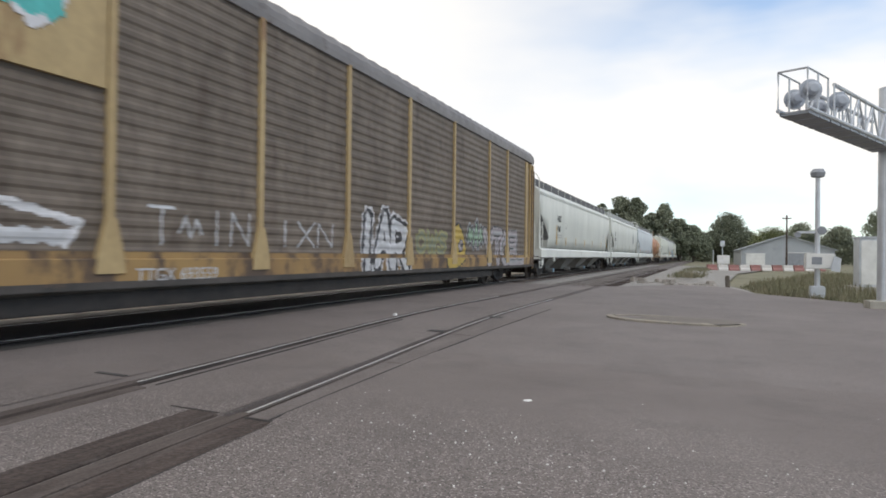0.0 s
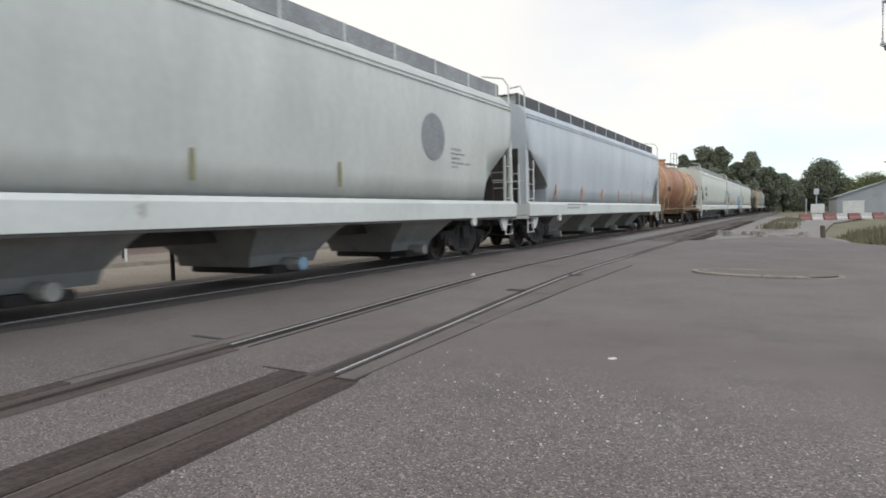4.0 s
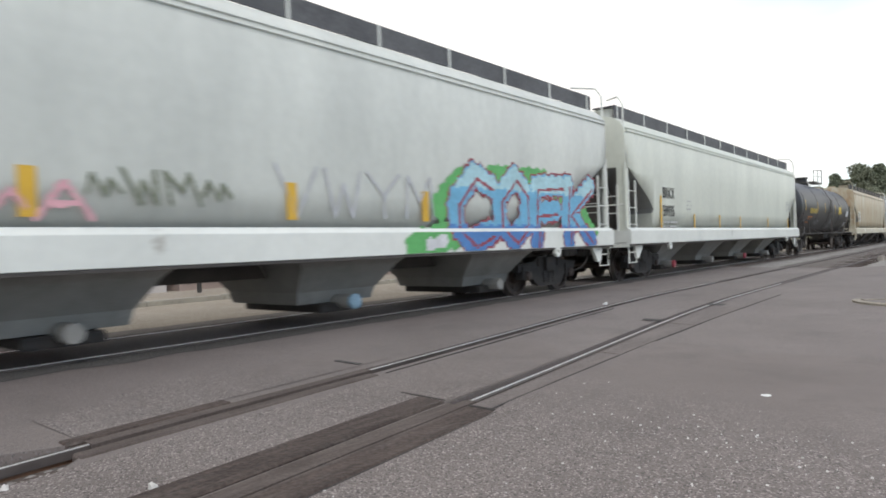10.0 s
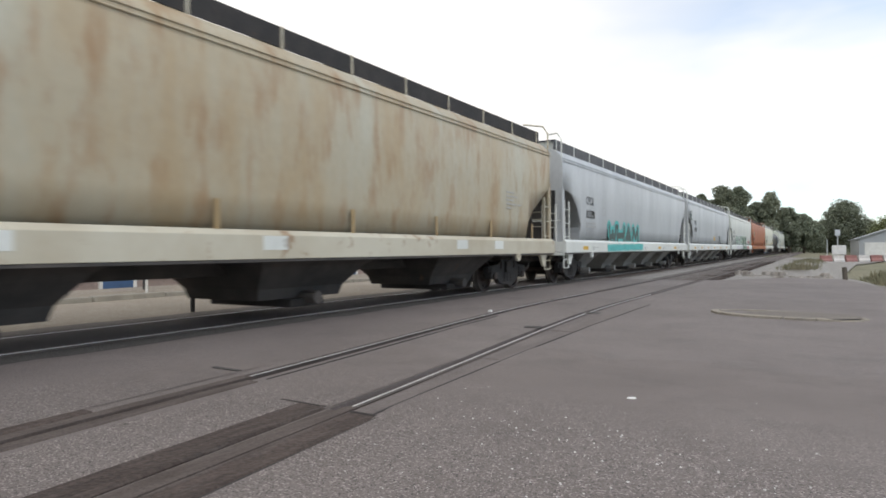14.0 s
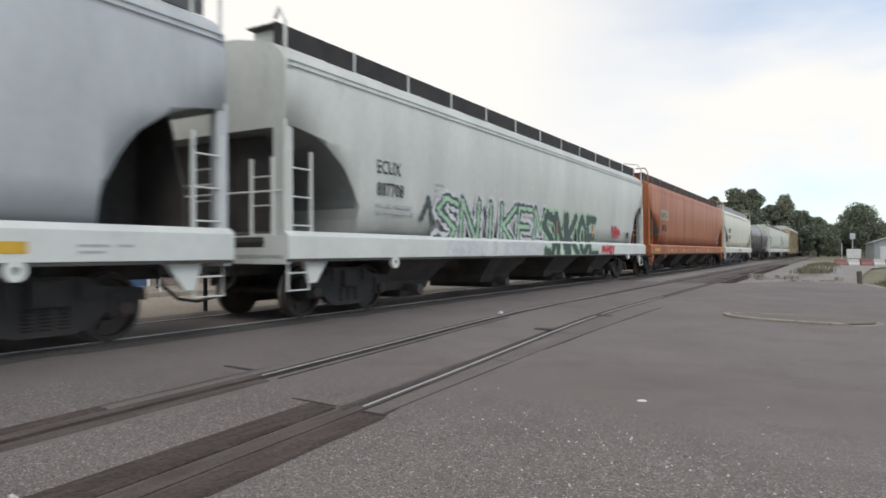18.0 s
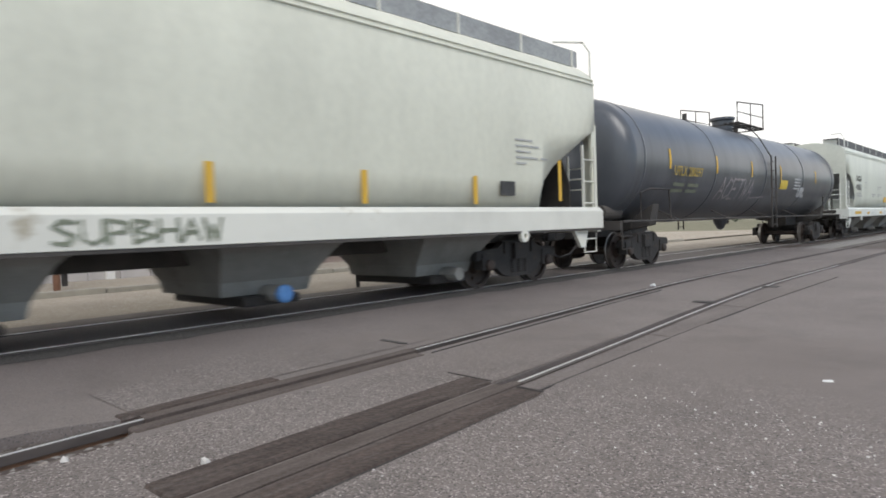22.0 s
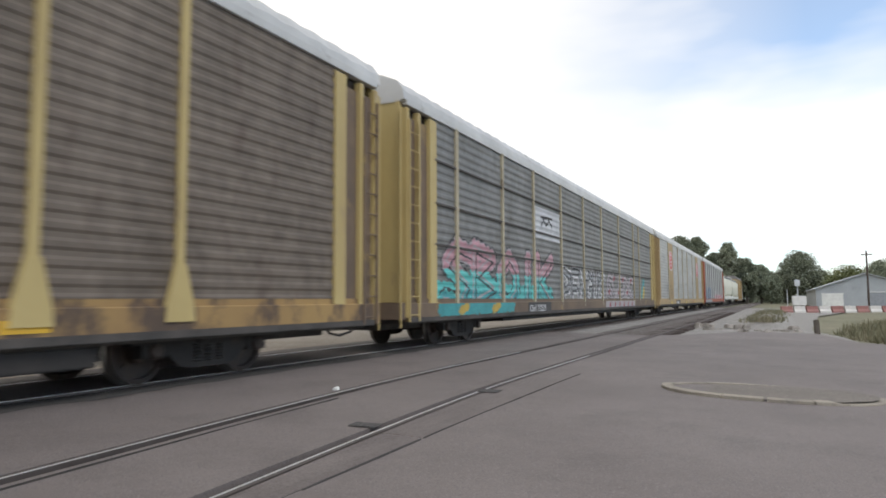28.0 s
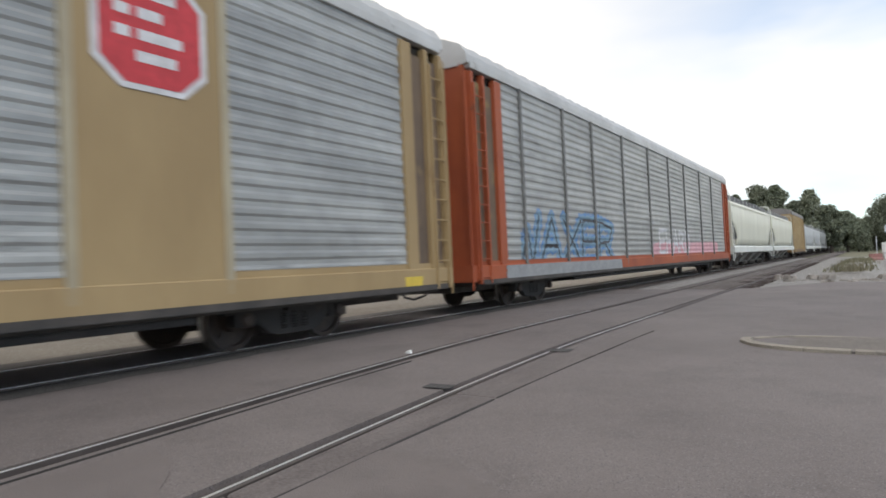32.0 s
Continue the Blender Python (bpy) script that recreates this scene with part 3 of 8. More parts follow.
panel(0.1, 0.58, 3.885, 3.92, 0.0125, GROOVE, "joint_crack")
# dull filler that hides the siding rails where they are buried
rail_strip("rail_filler", near_track, -0.7525, 1.75, 4.4, 0.3, 0.06, -0.1, 0.013, PACKED, PANEL_ROOT, "dirt packed over the rail")
rail_strip("rail_filler", near_track, 0.7525, -6.0, 4.0, 0.3, 0.05, -0.1, 0.013, PACKED, PANEL_ROOT, "dirt packed over the rail")
rail_strip("rail_filler", near_track, 0.66, -6.0, 3.86, 0.3, 0.04, -0.1, 0.004, PACKED, PANEL_ROOT, "dirt packed beside the rail")

# loose ballast stones, litter, the traffic island, patches in the asphalt


def pebble(bm, x, y, z, r, rnd):
    q = [(rnd.uniform(0.7, 1.2) * r, rnd.uniform(0, 6.28)) for _ in range(6)]
    base = [bm.verts.new((x + d * math.cos(k * 1.047 + a * 0.1), y + d * math.sin(k * 1.047 + a * 0.1), z)) for k, (d, a) in enumerate(q)]
    top = [bm.verts.new((x + 0.55 * d * math.cos(k * 1.047), y + 0.55 * d * math.sin(k * 1.047), z + r * rnd.uniform(0.6, 1.0))) for k, (d, a) in enumerate(q)]
    bm.faces.new(top)
    for k in range(6):
        bm.faces.new((base[k], base[(k + 1) % 6], top[(k + 1) % 6], top[k]))


STONE = surf("ballast_stone", (0.3, 0.28, 0.26), (0.2, 0.17, 0.15), 9.0, 0.9, grain=0.2, island=0.55)
PALE_STONE = surf("pale_chip", (0.62, 0.6, 0.57), (0.5, 0.48, 0.45), 9.0, 0.85, grain=0.1, island=0.3)
bm = bmesh.new()
for _ in range(900):
    y = rng.uniform(-1.5, 1.75)
    x = near_track(y) + rng.uniform(-1.3, -0.1)
    if abs(x - near_track(y) + 0.7525) > 0.05:
        pebble(bm, x, y, lie(x) - 0.085 + (0.05 if x > near_track(y) - 0.45 else 0.0), rng.uniform(0.008, 0.032), rng)
tagged(part("ballast_stones", bm, STONE), "loose rusty and pale ballast stones beside a rail", "gravel", kind="stuff")
bm = bmesh.new()
for _ in range(1300):
    x, y = rng.uniform(-3.0, 2.2), rng.uniform(1.2, 4.6) if rng.random() < 0.96 else rng.uniform(4.4, 6.5)
    if x < near_track(y) + 1.07 and not (near_track(y) - 0.5 < x < near_track(y) + 0.3):
        continue
    pebble(bm, x, y, lie(x) + 0.004, rng.choice((0.003, 0.004, 0.004, 0.005, 0.006, 0.009)), rng)
tagged(part("asphalt_chips", bm, PALE_STONE), "pale stone chips standing out of worn asphalt", "gravel", kind="stuff")


def scrap(name, x, y, w, d, h, material, label, category="litter", turn=0.0):
    bm = bmesh.new()
    rnd = random.Random(int(1000 * (x + 10) + y * 77))
    n = 9
    ring = [(w * (0.7 + 0.5 * rnd.random()) * math.cos(6.283 * k / n), d * (0.7 + 0.5 * rnd.random()) * math.sin(6.283 * k / n)) for k in range(n)]
    low, top = [bm.verts.new((a, b, 0)) for a, b in ring], [bm.verts.new((a * 0.8, b * 0.8, h * (0.5 + rnd.random()))) for a, b in ring]
    mid = bm.verts.new((0, 0, h))
    for k in range(n):
        bm.faces.new((low[k], low[(k + 1) % n], top[(k + 1) % n], top[k]))
        bm.faces.new((top[k], top[(k + 1) % n], mid))
    ob = tagged(part(name, bm, material), label, category)
    ob.matrix_world = pose(x, y, lie(x) + 0.006, 0, 0, turn)
    return ob


scrap("paper_scrap", -1.31, 5.41, 0.045, 0.022, 0.012, WHITE, "crumpled white paper scrap on the asphalt", turn=20)
scrap("paper_scrap", -5.27, 10.99, 0.06, 0.04, 0.03, WHITE, "crumpled white paper scrap beside the rail")
scrap("stone", -3.32, 1.62, 0.035, 0.025, 0.025, PALE_STONE, "pale stone lying on a timber panel", "stone")
scrap("stone", -3.95, 1.15, 0.03, 0.02, 0.02, PALE_STONE, "pale stone beside the siding", "stone")
scrap("stone", -4.55, 0.75, 0.05, 0.04, 0.035, PALE_STONE, "pale ballast lump beside the siding", "stone")
scrap("stone", 0.05, 3.05, 0.03, 0.03, 0.02, PALE_STONE, "pale stone on coarse asphalt", "stone")
scrap("paper_scrap", 0.75, 3.3, 0.06, 0.03, 0.02, CONCRETE, "grey scrap on coarse asphalt")
PATCH = gravelly("dark_asphalt_patch", (0.07, 0.065, 0.062), (0.15, 0.14, 0.13), (0.04, 0.038, 0.036), 80.0, 0.3, 0.6)
for x, y, w, d, turn in ((-3.75, 9.35, 0.11, 0.09, 8), (-3.6, 11.9, 0.11, 0.13, 5), (-5.05, 4.55, 0.15, 0.03, 0)):
    tar = tagged(part("tar_patch", box((-w * 1.2, -d, 0), (w * 1.2, d, 0.004)), PATCH), "dark tar patch by the siding rail", "road patch", kind="structure")
    tar.matrix_world = pose(x, y, lie(x) + 0.009, 0, 1.17, turn)
# stained strip whose dark colour also holds the train's shade
strip_sheet("oily_edge", lambda y: XC + 0.84, lambda y: XC + 1.32 + 0.1 * noise.noise((y * 1.7, 8, 1)), -13, 25, 0.005, PATCH, "dark strip beside the main line rail, coloured for stain and train shade", "road", 0.3, 4)
KERB_WORN = surf("worn_dusty_kerb", (0.33, 0.295, 0.24), (0.235, 0.21, 0.175), 1.6, 0.9, bump=0.4, spots=(0.14, 0.125, 0.115), spot_scale=2.2, spot_at=0.52, spot_soft=0.2, grain=0.2)
island = thing("traffic_island", "low worn concrete kerb island on the asphalt", "traffic island")
for k in range(20):
    a, b = 6.283 * k / 20, 6.283 * (k + 0.96) / 20
    bm = bmesh.new()
    rows = []
    for t in (a, (a + b) / 2, b):
        ex, ey = math.copysign(abs(math.cos(t)) ** 0.8, math.cos(t)), math.sin(t)
        o, i = (-0.5 + 1.3 * ex, 13.65 + 0.8 * ey), (-0.5 + 1.17 * ex, 13.65 + 0.67 * ey)
        h = (0.042 if ey < 0.25 and ex < 0.55 else 0.014) + 0.01 * noise.noise((k, 2, 1))
        rows.append([(*o, lie(o[0]) - 0.05), (o[0] * 0.99 - 0.005, o[1], lie(o[0]) + h * 0.8), (*i, lie(i[0]) + h), (*i, lie(i[0]) - 0.05)])
    bm_loft(bm, rows, close=True)
    bmesh.ops.recalc_face_normals(bm, faces=bm.faces[:])
    part("kerb_stone", bm, KERB_WORN, island)
bm = bmesh.new()
rows = []
for f in (0.0, 0.25, 0.5, 0.75, 1.0):
    rows.append([(-0.5 + 1.2 * f * math.copysign(abs(math.cos(6.283 * k / 40)) ** 0.8, math.cos(6.283 * k / 40)), 13.65 + 0.7 * f * math.sin(6.283 * k / 40), 0.022 + 0.008 * noise.noise((f * 3, k * 0.5, 4))) for k in range(40)])
bm_loft(bm, rows[1:], close=True)
bmesh.ops.recalc_face_normals(bm, faces=bm.faces[:])
part("island_fill", bm, gravelly("dusty_island_fill", (0.185, 0.162, 0.14), (0.26, 0.23, 0.2), (0.12, 0.106, 0.096), 60.0, 0.3, 0.6), island)

# beyond the road: gravel, ballast and sleepers
tagged(strip_sheet("gravel_yard", lambda y: -12.0, lambda y: float(np.interp(y, [24, 30, 34, 60, 90], [2.0, 1.6, 0.9, 2.5, 8.0])), 24.0, 95.0, -0.05, PALE_GRAVEL, "", "", 1.5, 14), "pale gravel between and beside the tracks", "gravel", kind="structure")
strip_sheet("siding_bed", lambda y: near_track(y) - 1.25 + 0.15 * noise.noise((y * 0.4, 1, 0)), lambda y: near_track(y) + 1.25 + 0.2 * noise.noise((y * 0.4, 9, 0)), 25.6, 300.0, -0.035, BALLAST, "dark oily ballast under the siding", "ballast", 1.5, 8)
strip_sheet("main_bed", lambda y: XC - 1.7, lambda y: XC + 1.55 + 0.15 * noise.noise((y * 0.5, 3, 0)), 25.6, 500.0, -0.03, BALLAST, "dark ballast under the main line", "ballast", 3.0, 6)
SLEEPERS = thing("sleepers", "dark weathered timber sleepers under the tracks", "sleeper", kind="structure")
first = part("sleeper", box((-1.25, -0.11, -0.12), (1.25, 0.11, 0.0), 0.012), TIMBER, SLEEPERS)
first.matrix_basis = pose(near_track(26), 26.0, lie(-4) - 0.03)
for k in range(1, 70):
    y = 26.0 + 0.56 * k
    again("sleeper", first, SLEEPERS, pose(near_track(y) + rng.uniform(-0.04, 0.04), y, lie(-4) - 0.03 + rng.uniform(-0.01, 0.01), 0, 0, rng.uniform(-1.5, 1.5)))
for k in range(60):
    y = 26.0 + 0.56 * k
    again("sleeper", first, SLEEPERS, pose(XC + rng.uniform(-0.04, 0.04), y, ZR - 0.04, 0, 0, rng.uniform(-1, 1)))
# behind the main line
tagged(strip_sheet("dirt_lot", lambda y: -14.1, lambda y: -9.85, -30.0, 60.0, 0.0, DIRT, "", "", 1.5, 8), "bare sandy dirt beside the main line", "dirt", kind="structure")
tagged(strip_sheet("back_pavement", lambda y: -40.0, lambda y: -14.35, -30.0, 60.0, 0.05, DIRT, "", "", 3.0, 8), "dusty ground in front of the far buildings", "dirt", kind="structure")
kerb = thing("kerb", "low worn concrete kerb beyond the dirt lot", "kerb", kind="structure")
for k in range(24):
    y = -12 + 1.9 * k
    part("kerb_stone", box((-14.36, y, 0.0), (-14.1, y + 1.87, 0.27 + 0.01 * (k % 3)), 0.02), CONCRETE, kerb)

# ---- rolling stock ----
TRAVEL = [(0.0, 0.0), (3.0, 42.43), (6.0, 84.63), (9.0, 126.76), (12.0, 168.97), (15.0, 211.43), (18.0, 254.27), (21.0, 297.67), (24.0, 341.77), (26.5, 379.17), (27.0, 387.1), (27.5, 396.6), (28.0, 404.5), (29.0, 420.2), (30.0, 435.7), (31.0, 451.3), (32.0, 467.0)]
CARS = []


def bogie_master():
    """A two-axle freight bogie: cast side frames, bolster, springs, and two wheelsets that roll."""
    root = thing("bogie_pattern", "", "")
    bm = bmesh.new()
    for s in (-1, 1):
        x = s * 1.0
        outline = [(-1.22, 0.5), (-1.2, 0.66), (-0.62, 0.7), (-0.42, 0.82), (0.42, 0.82), (0.62, 0.7), (1.2, 0.66), (1.22, 0.5), (0.98, 0.52), (0.74, 0.42), (0.5, 0.22), (0.3, 0.17), (-0.3, 0.17), (-0.5, 0.22), (-0.74, 0.42), (-0.98, 0.52)]
        bm_prism(bm, outline, x - 0.07, x + 0.07)
        bm_box(bm, (x - 0.1, -1.08, 0.34), (x + 0.1, -0.72, 0.62))
        bm_box(bm, (x - 0.1, 0.72, 0.34), (x + 0.1, 1.08, 0.62))
        bm_box(bm, (x - 0.11, -0.46, 0.6), (x + 0.11, -0.36, 0.8))
        bm_box(bm, (x - 0.11, 0.36, 0.6), (x + 0.11, 0.46, 0.8))
    bm_box(bm, (-1.15, -0.2, 0.5), (1.15, 0.2, 0.78))
    bm_box(bm, (-0.35, -0.35, 0.6), (0.35, 0.35, 1.0))
    bm_tube(bm, [(-0.8, -0.55, 0.45), (0.8, -0.55, 0.45)], 0.06)
    bm_tube(bm, [(-0.8, 0.55, 0.45), (0.8, 0.55, 0.45)], 0.06)
    bogie = part("bogie", bm, STEEL_DARK, root, "grimy cast-steel bogie")
    for s in (-1, 1):
        for k, y in enumerate((-0.2, 0.0, 0.2)):
            sp = bmesh.new()
            prof = []
            for i in range(13):
                prof.append((0.24 + 0.02 * i, 0.085 if i % 2 else 0.062))
            bm_lathe(sp, prof, "z", 10, (s * 1.02, y, 0))
            part("spring", sp, STEEL_DARK, bogie)
        for y in (-0.9, 0.9):
            cap = lathe([(0.0, 0.1), (0.08, 0.1), (0.1, 0.06), (0.1, 0.0)] if s > 0 else [(0.0, 0.1), (-0.08, 0.1), (-0.1, 0.06), (-0.1, 0.0)], "x", 12, (s * 1.06, y, 0.42))
            part("axle_cap", cap, WHEEL, bogie)
    prof = [(0.62, 0.0), (0.62, 0.1), (0.68, 0.14), (0.69, 0.34), (0.67, 0.36), (0.67, 0.445), (0.70, 0.445), (0.71, 0.42), (0.81, 0.415), (0.81, 0.35), (0.76, 0.34), (0.74, 0.16), (0.83, 0.13), (0.83, 0.0)]
    bm = bmesh.new()
    bm_lathe(bm, prof, "x", 36)
    bm_lathe(bm, [(-a, r) for a, r in prof], "x", 36)
    bm_lathe(bm, [(-1.08, 0.0), (-1.08, 0.075), (-0.6, 0.085), (0.6, 0.085), (1.08, 0.075), (1.08, 0.0)], "x", 12)
    for s in (-1, 1):
        for k in range(3):
            a = 2.1 * k
            bm_tube(bm, [(s * 0.79, 0.25 * math.cos(a), 0.25 * math.sin(a)), (s * 0.765, 0.25 * math.cos(a), 0.25 * math.sin(a))], 0.03, 6)
    bmesh.ops.recalc_face_normals(bm, faces=bm.faces[:])
    for f in bm.faces:
        c = f.calc_center_median()
        if 0.70 < abs(c.x) < 0.81 and math.hypot(c.y, c.z) > 0.4:
            f.material_index = 1
    axle = part("wheelset", bm, [WHEEL, TREAD], bogie, "steel wheels on an axle")
    axle.location = (0, -0.9, 0.42)
    axle2 = again("wheelset", axle, bogie, pose(0, 0.9, 0.42))
    axle2["label"] = "steel wheels on an axle"
    return bogie, root


def add_bogies(car, y):
    for s in (-1, 1):
        made = {}
        for o in (BOGIE, *BOGIE.children):
            made[o] = o.copy()
            scene.collection.objects.link(made[o])
            made[o].parent = made.get(o.parent, car)
        made[BOGIE].location = (0, s * y, 0)
        WHEELSETS.extend(o for o in made.values() if o.name.startswith("wheelset"))


def couplers(car, half):
    for s in (-1, 1):
        bm = bmesh.new()
        bm_box(bm, (-0.12, min(s * (half - 1.3), s * (half - 0.22)), 0.76), (0.12, max(s * (half - 1.3), s * (half - 0.22)), 0.98))
        bm_box(bm, (-0.2, min(s * (half - 0.3), s * half), 0.72), (0.2, max(s * (half - 0.3), s * half), 1.02))
        bmesh.ops.bevel(bm, geom=bm.edges[:], offset=0.03, segments=1, affect="EDGES")
        part("coupler", bm, STEEL_DARK, car, "rusty knuckle coupler")
        hose = [(0.35, s * (half - 0.75), 0.85), (0.36, s * (half - 0.6), 0.6), (0.33, s * (half - 0.35), 0.42), (0.3, s * half, 0.36)]
        part("brake_hose", tube(hose, 0.025, 6), STEEL_DARK, car, "hanging rubber air hose")


def ladder(car, name, x, y, z0, z1, wide, along, material, rungs=None, label=""):
    """Two stiles and round rungs; along: 'y' in the side's plane, 'x' in the end's plane."""
    bm = bmesh.new()
    d = Vector((0, wide / 2, 0)) if along == "y" else Vector((wide / 2, 0, 0))
    for s in (-1, 1):
        a = Vector((x, y, z0)) + d * s
        bm_box(bm, (a.x - 0.02, a.y - 0.02, z0), (a.x + 0.02, a.y + 0.02, z1))
    n = rungs or max(2, int((z1 - z0) / 0.34))
    for i in range(n):
        z = z0 + (z1 - z0) * (i + 0.35) / n
        bm_tube(bm, [Vector((x, y, z)) - d, Vector((x, y, z)) + d], 0.013, 6)
    return part(name, bm, material, car, label)


def decal_pose(x, y, z):
    """On the side that faces the crossing, reading towards +y."""
    return pose(x, y, z, 90, 0, 90)


def bars(car, name, x, y, z, rows, material, height=0.06, gap=0.05):
    """Small writing that cannot be read: rows of bars, each a list of lengths."""
    for i, lengths in enumerate(rows):
        yy, zz = y, z - i * (height + gap)
        for n in lengths:
            if n > 0:
                part(name[:-1] if name[-1] == "s" else name, box((x, yy, zz), (x + 0.003, yy + n, zz + height)), material, car)
            yy += abs(n) + 0.09


def plate(car, name, x, y, z, w, h, material, label=""):
    return part(name, box((x, y, z), (x + 0.004, y + w, z + h)), material, car, label)


HOPPER_SECTION = [(1.5, 0.0), (1.57, 0.18), (1.585, 0.5), (1.585, 0.815), (1.57, 0.825), (1.583, 0.84), (1.566, 0.852), (1.572, 0.868), (1.545, 0.885), (1.47, 0.92), (1.34, 0.955), (1.08, 0.985), (0.55, 1.02), (0.0, 1.035)]


def hopper(label, half, body, sill, dark, top=4.32, bays=4, tilt_end=1.0, curved=False, group="freight train", walk_mat=None, bay_mat=None, ribs=True, outlet=None, end_mat=None, brace=True):
    """A covered hopper: body over sloping end sheets, side sill, funnel bays, end platforms, ladders and roof walks."""
    car = thing("hopper_wagon", label, "freight wagon", group)
    end, z_low = half - 0.55, 1.36
    walk_mat, bay_mat = walk_mat or WALK_GREY, bay_mat or dark
    reach = (1.75 if curved else 1.8) * tilt_end
    def floor_at(y):
        d = end - abs(y)
        if d >= reach:
            return z_low
        k = d / reach
        if curved:
            return z_low + (2.95 - z_low) * math.sqrt(max(0.0, 1 - k ** 2.2))
        return z_low + (2.95 - z_low) * float(np.interp(k, [0, 0.1, 0.5, 0.8, 0.93, 0.96, 1.0], [1.0, 0.96, 0.7, 0.5, 0.36, 0.28, 0.0]))
    ys = sorted({s * (end - d) for s in (-1, 1) for d in (0, 0.02, *[reach * k for k in (0.1, 0.3, 0.5, 0.72, 0.8, 0.88, 0.93, 0.96, 0.985, 1.0)], 2.5)} | set(np.linspace(-end + 2.6, end - 2.6, 12)))
    rows = []
    for y in ys:
        lo = floor_at(y)
        half_row = [(w - (0.04 if abs(y) > end - 0.03 else 0), lo if k == 0 else max(lo + 0.002 * k, z_low + (top - z_low) * f)) for k, (w, f) in enumerate(HOPPER_SECTION)]
        rows.append([(x, y, z) for x, z in half_row] + [(-x, y, z) for x, z in half_row[-2::-1]])
    bm = bmesh.new()
    bm_loft(bm, rows, close=True)
    bmesh.ops.recalc_face_normals(bm, faces=bm.faces[:])
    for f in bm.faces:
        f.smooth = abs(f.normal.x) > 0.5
        # downward faces take the grey that has the end-slope shade in it
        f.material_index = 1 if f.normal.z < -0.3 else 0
    part("body", bm, [body, end_mat or END_SHADE], car)
    # roof cap beads
    if ribs:
        for k, z in enumerate((0.842, 0.87)):
            zz = z_low + (top - z_low) * z
            part("roof_bead", tube([(1.582 - 0.012 * k, -end + 0.05, zz), (1.582 - 0.012 * k, end - 0.05, zz)], 0.017, 6), body, car)
    for s in (-1, 1):
        bm = prism([(s * 1.56, 0.99), (s * 1.655, 0.99), (s * 1.66, 0.996), (s * 1.66, 1.325), (s * 1.652, 1.338), (s * 1.575, 1.405), (s * 1.56, 1.405)], -half + 0.5, half - 0.5, "xz")
        part("side_sill", bm, sill, car)
        bm = box((s * 1.62 - 0.09, -half + 0.52, 0.95), (s * 1.62 + 0.03, half - 0.52, 0.988))
        part("sill_flange", bm, dark, car)
    part("centre_sill", box((-0.3, -half + 0.6, 0.72), (0.3, half - 0.6, 1.1)), dark, car)
    # funnel bays
    span = 2 * (end - 2.15)
    pitch = span / bays
    for i in range(bays):
        yc = -span / 2 + pitch * (i + 0.5)
        w = pitch * 0.5
        bm = bmesh.new()
        rows = []
        for z, hw, hy in ((1.4, 1.5, w * 0.97), (1.2, 1.46, w * 0.78), (1.02, 1.38, w * 0.58), (0.86, 1.2, w * 0.49), (0.5, 0.86, w * 0.4), (0.32, 0.8, w * 0.38)):
            rows.append([(-hw, yc - hy, z), (hw, yc - hy, z), (hw, yc + hy, z), (-hw, yc + hy, z)])
        bm_loft(bm, rows, close=True)
        bmesh.ops.recalc_face_normals(bm, faces=bm.faces[:])
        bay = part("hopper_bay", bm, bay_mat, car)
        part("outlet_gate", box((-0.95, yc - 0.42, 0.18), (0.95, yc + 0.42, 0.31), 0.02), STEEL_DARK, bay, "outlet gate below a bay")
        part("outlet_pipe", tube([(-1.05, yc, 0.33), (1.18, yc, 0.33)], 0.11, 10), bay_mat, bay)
        if outlet and i % 2 == 0:
            part("outlet_cap", lathe([(1.18, 0.0), (1.18, 0.115), (1.24, 0.115), (1.26, 0.08), (1.26, 0.0)], "x", 12, (0, yc, 0.33)), outlet, bay, "coloured cap on an outlet")
    # ends
    for s in (-1, 1):
        e = s * (half - 0.5)
        part("end_platform", box((-1.55, min(e, s * (half - 2.0)), 0.99), (1.55, max(e, s * (half - 2.0)), 1.05)), dark, car)
        part("end_sill", box((-1.6, min(e, e - s * 0.12), 0.91), (1.6, max(e, e - s * 0.12), 1.34), 0.01), sill, car)
        ridge_line = [(s * (end - d), floor_at(end - d) - 0.02) for d in np.linspace(0.25, reach * 0.97, 7)]
        part("bolster_web", prism([(s * (end - 0.25), 1.06), *ridge_line, (s * (end - reach * 0.97), 1.06)], *((-0.14, 0.14) if brace else (-0.05, 0.05))), dark if brace else END_SHADE, car, "web plate under the end slope")
        if brace:
            part("cross_brace", prism([(-1.42, 1.06), (1.12, 1.06), (1.12, 1.9), (0.8, floor_at(end - 0.3) - 0.03), (-1.3, floor_at(end - 0.3) - 0.03), (-1.42, 2.0)], s * (end - 0.33), s * (end - 0.29), "xz"), dark, car, "grimy cross plate under the end slope")
        part("brake_reservoir", lathe([(0.25, 0.0), (0.25, 0.13), (0.3, 0.17), (1.15, 0.17), (1.2, 0.13), (1.2, 0.0)], "x", 14, (0, s * (end - 0.1), 1.24)), dark, car, "round air reservoir on the end platform")
        for x in (-1, 1):
            part("jacking_bracket", prism([(s * (half - 1.45), 0.95), (s * (half - 0.95), 0.95), (s * (half - 1.05), 0.62), (s * (half - 1.2), 0.62)], min(x * 1.5, x * 1.57), max(x * 1.5, x * 1.57)), sill, car)
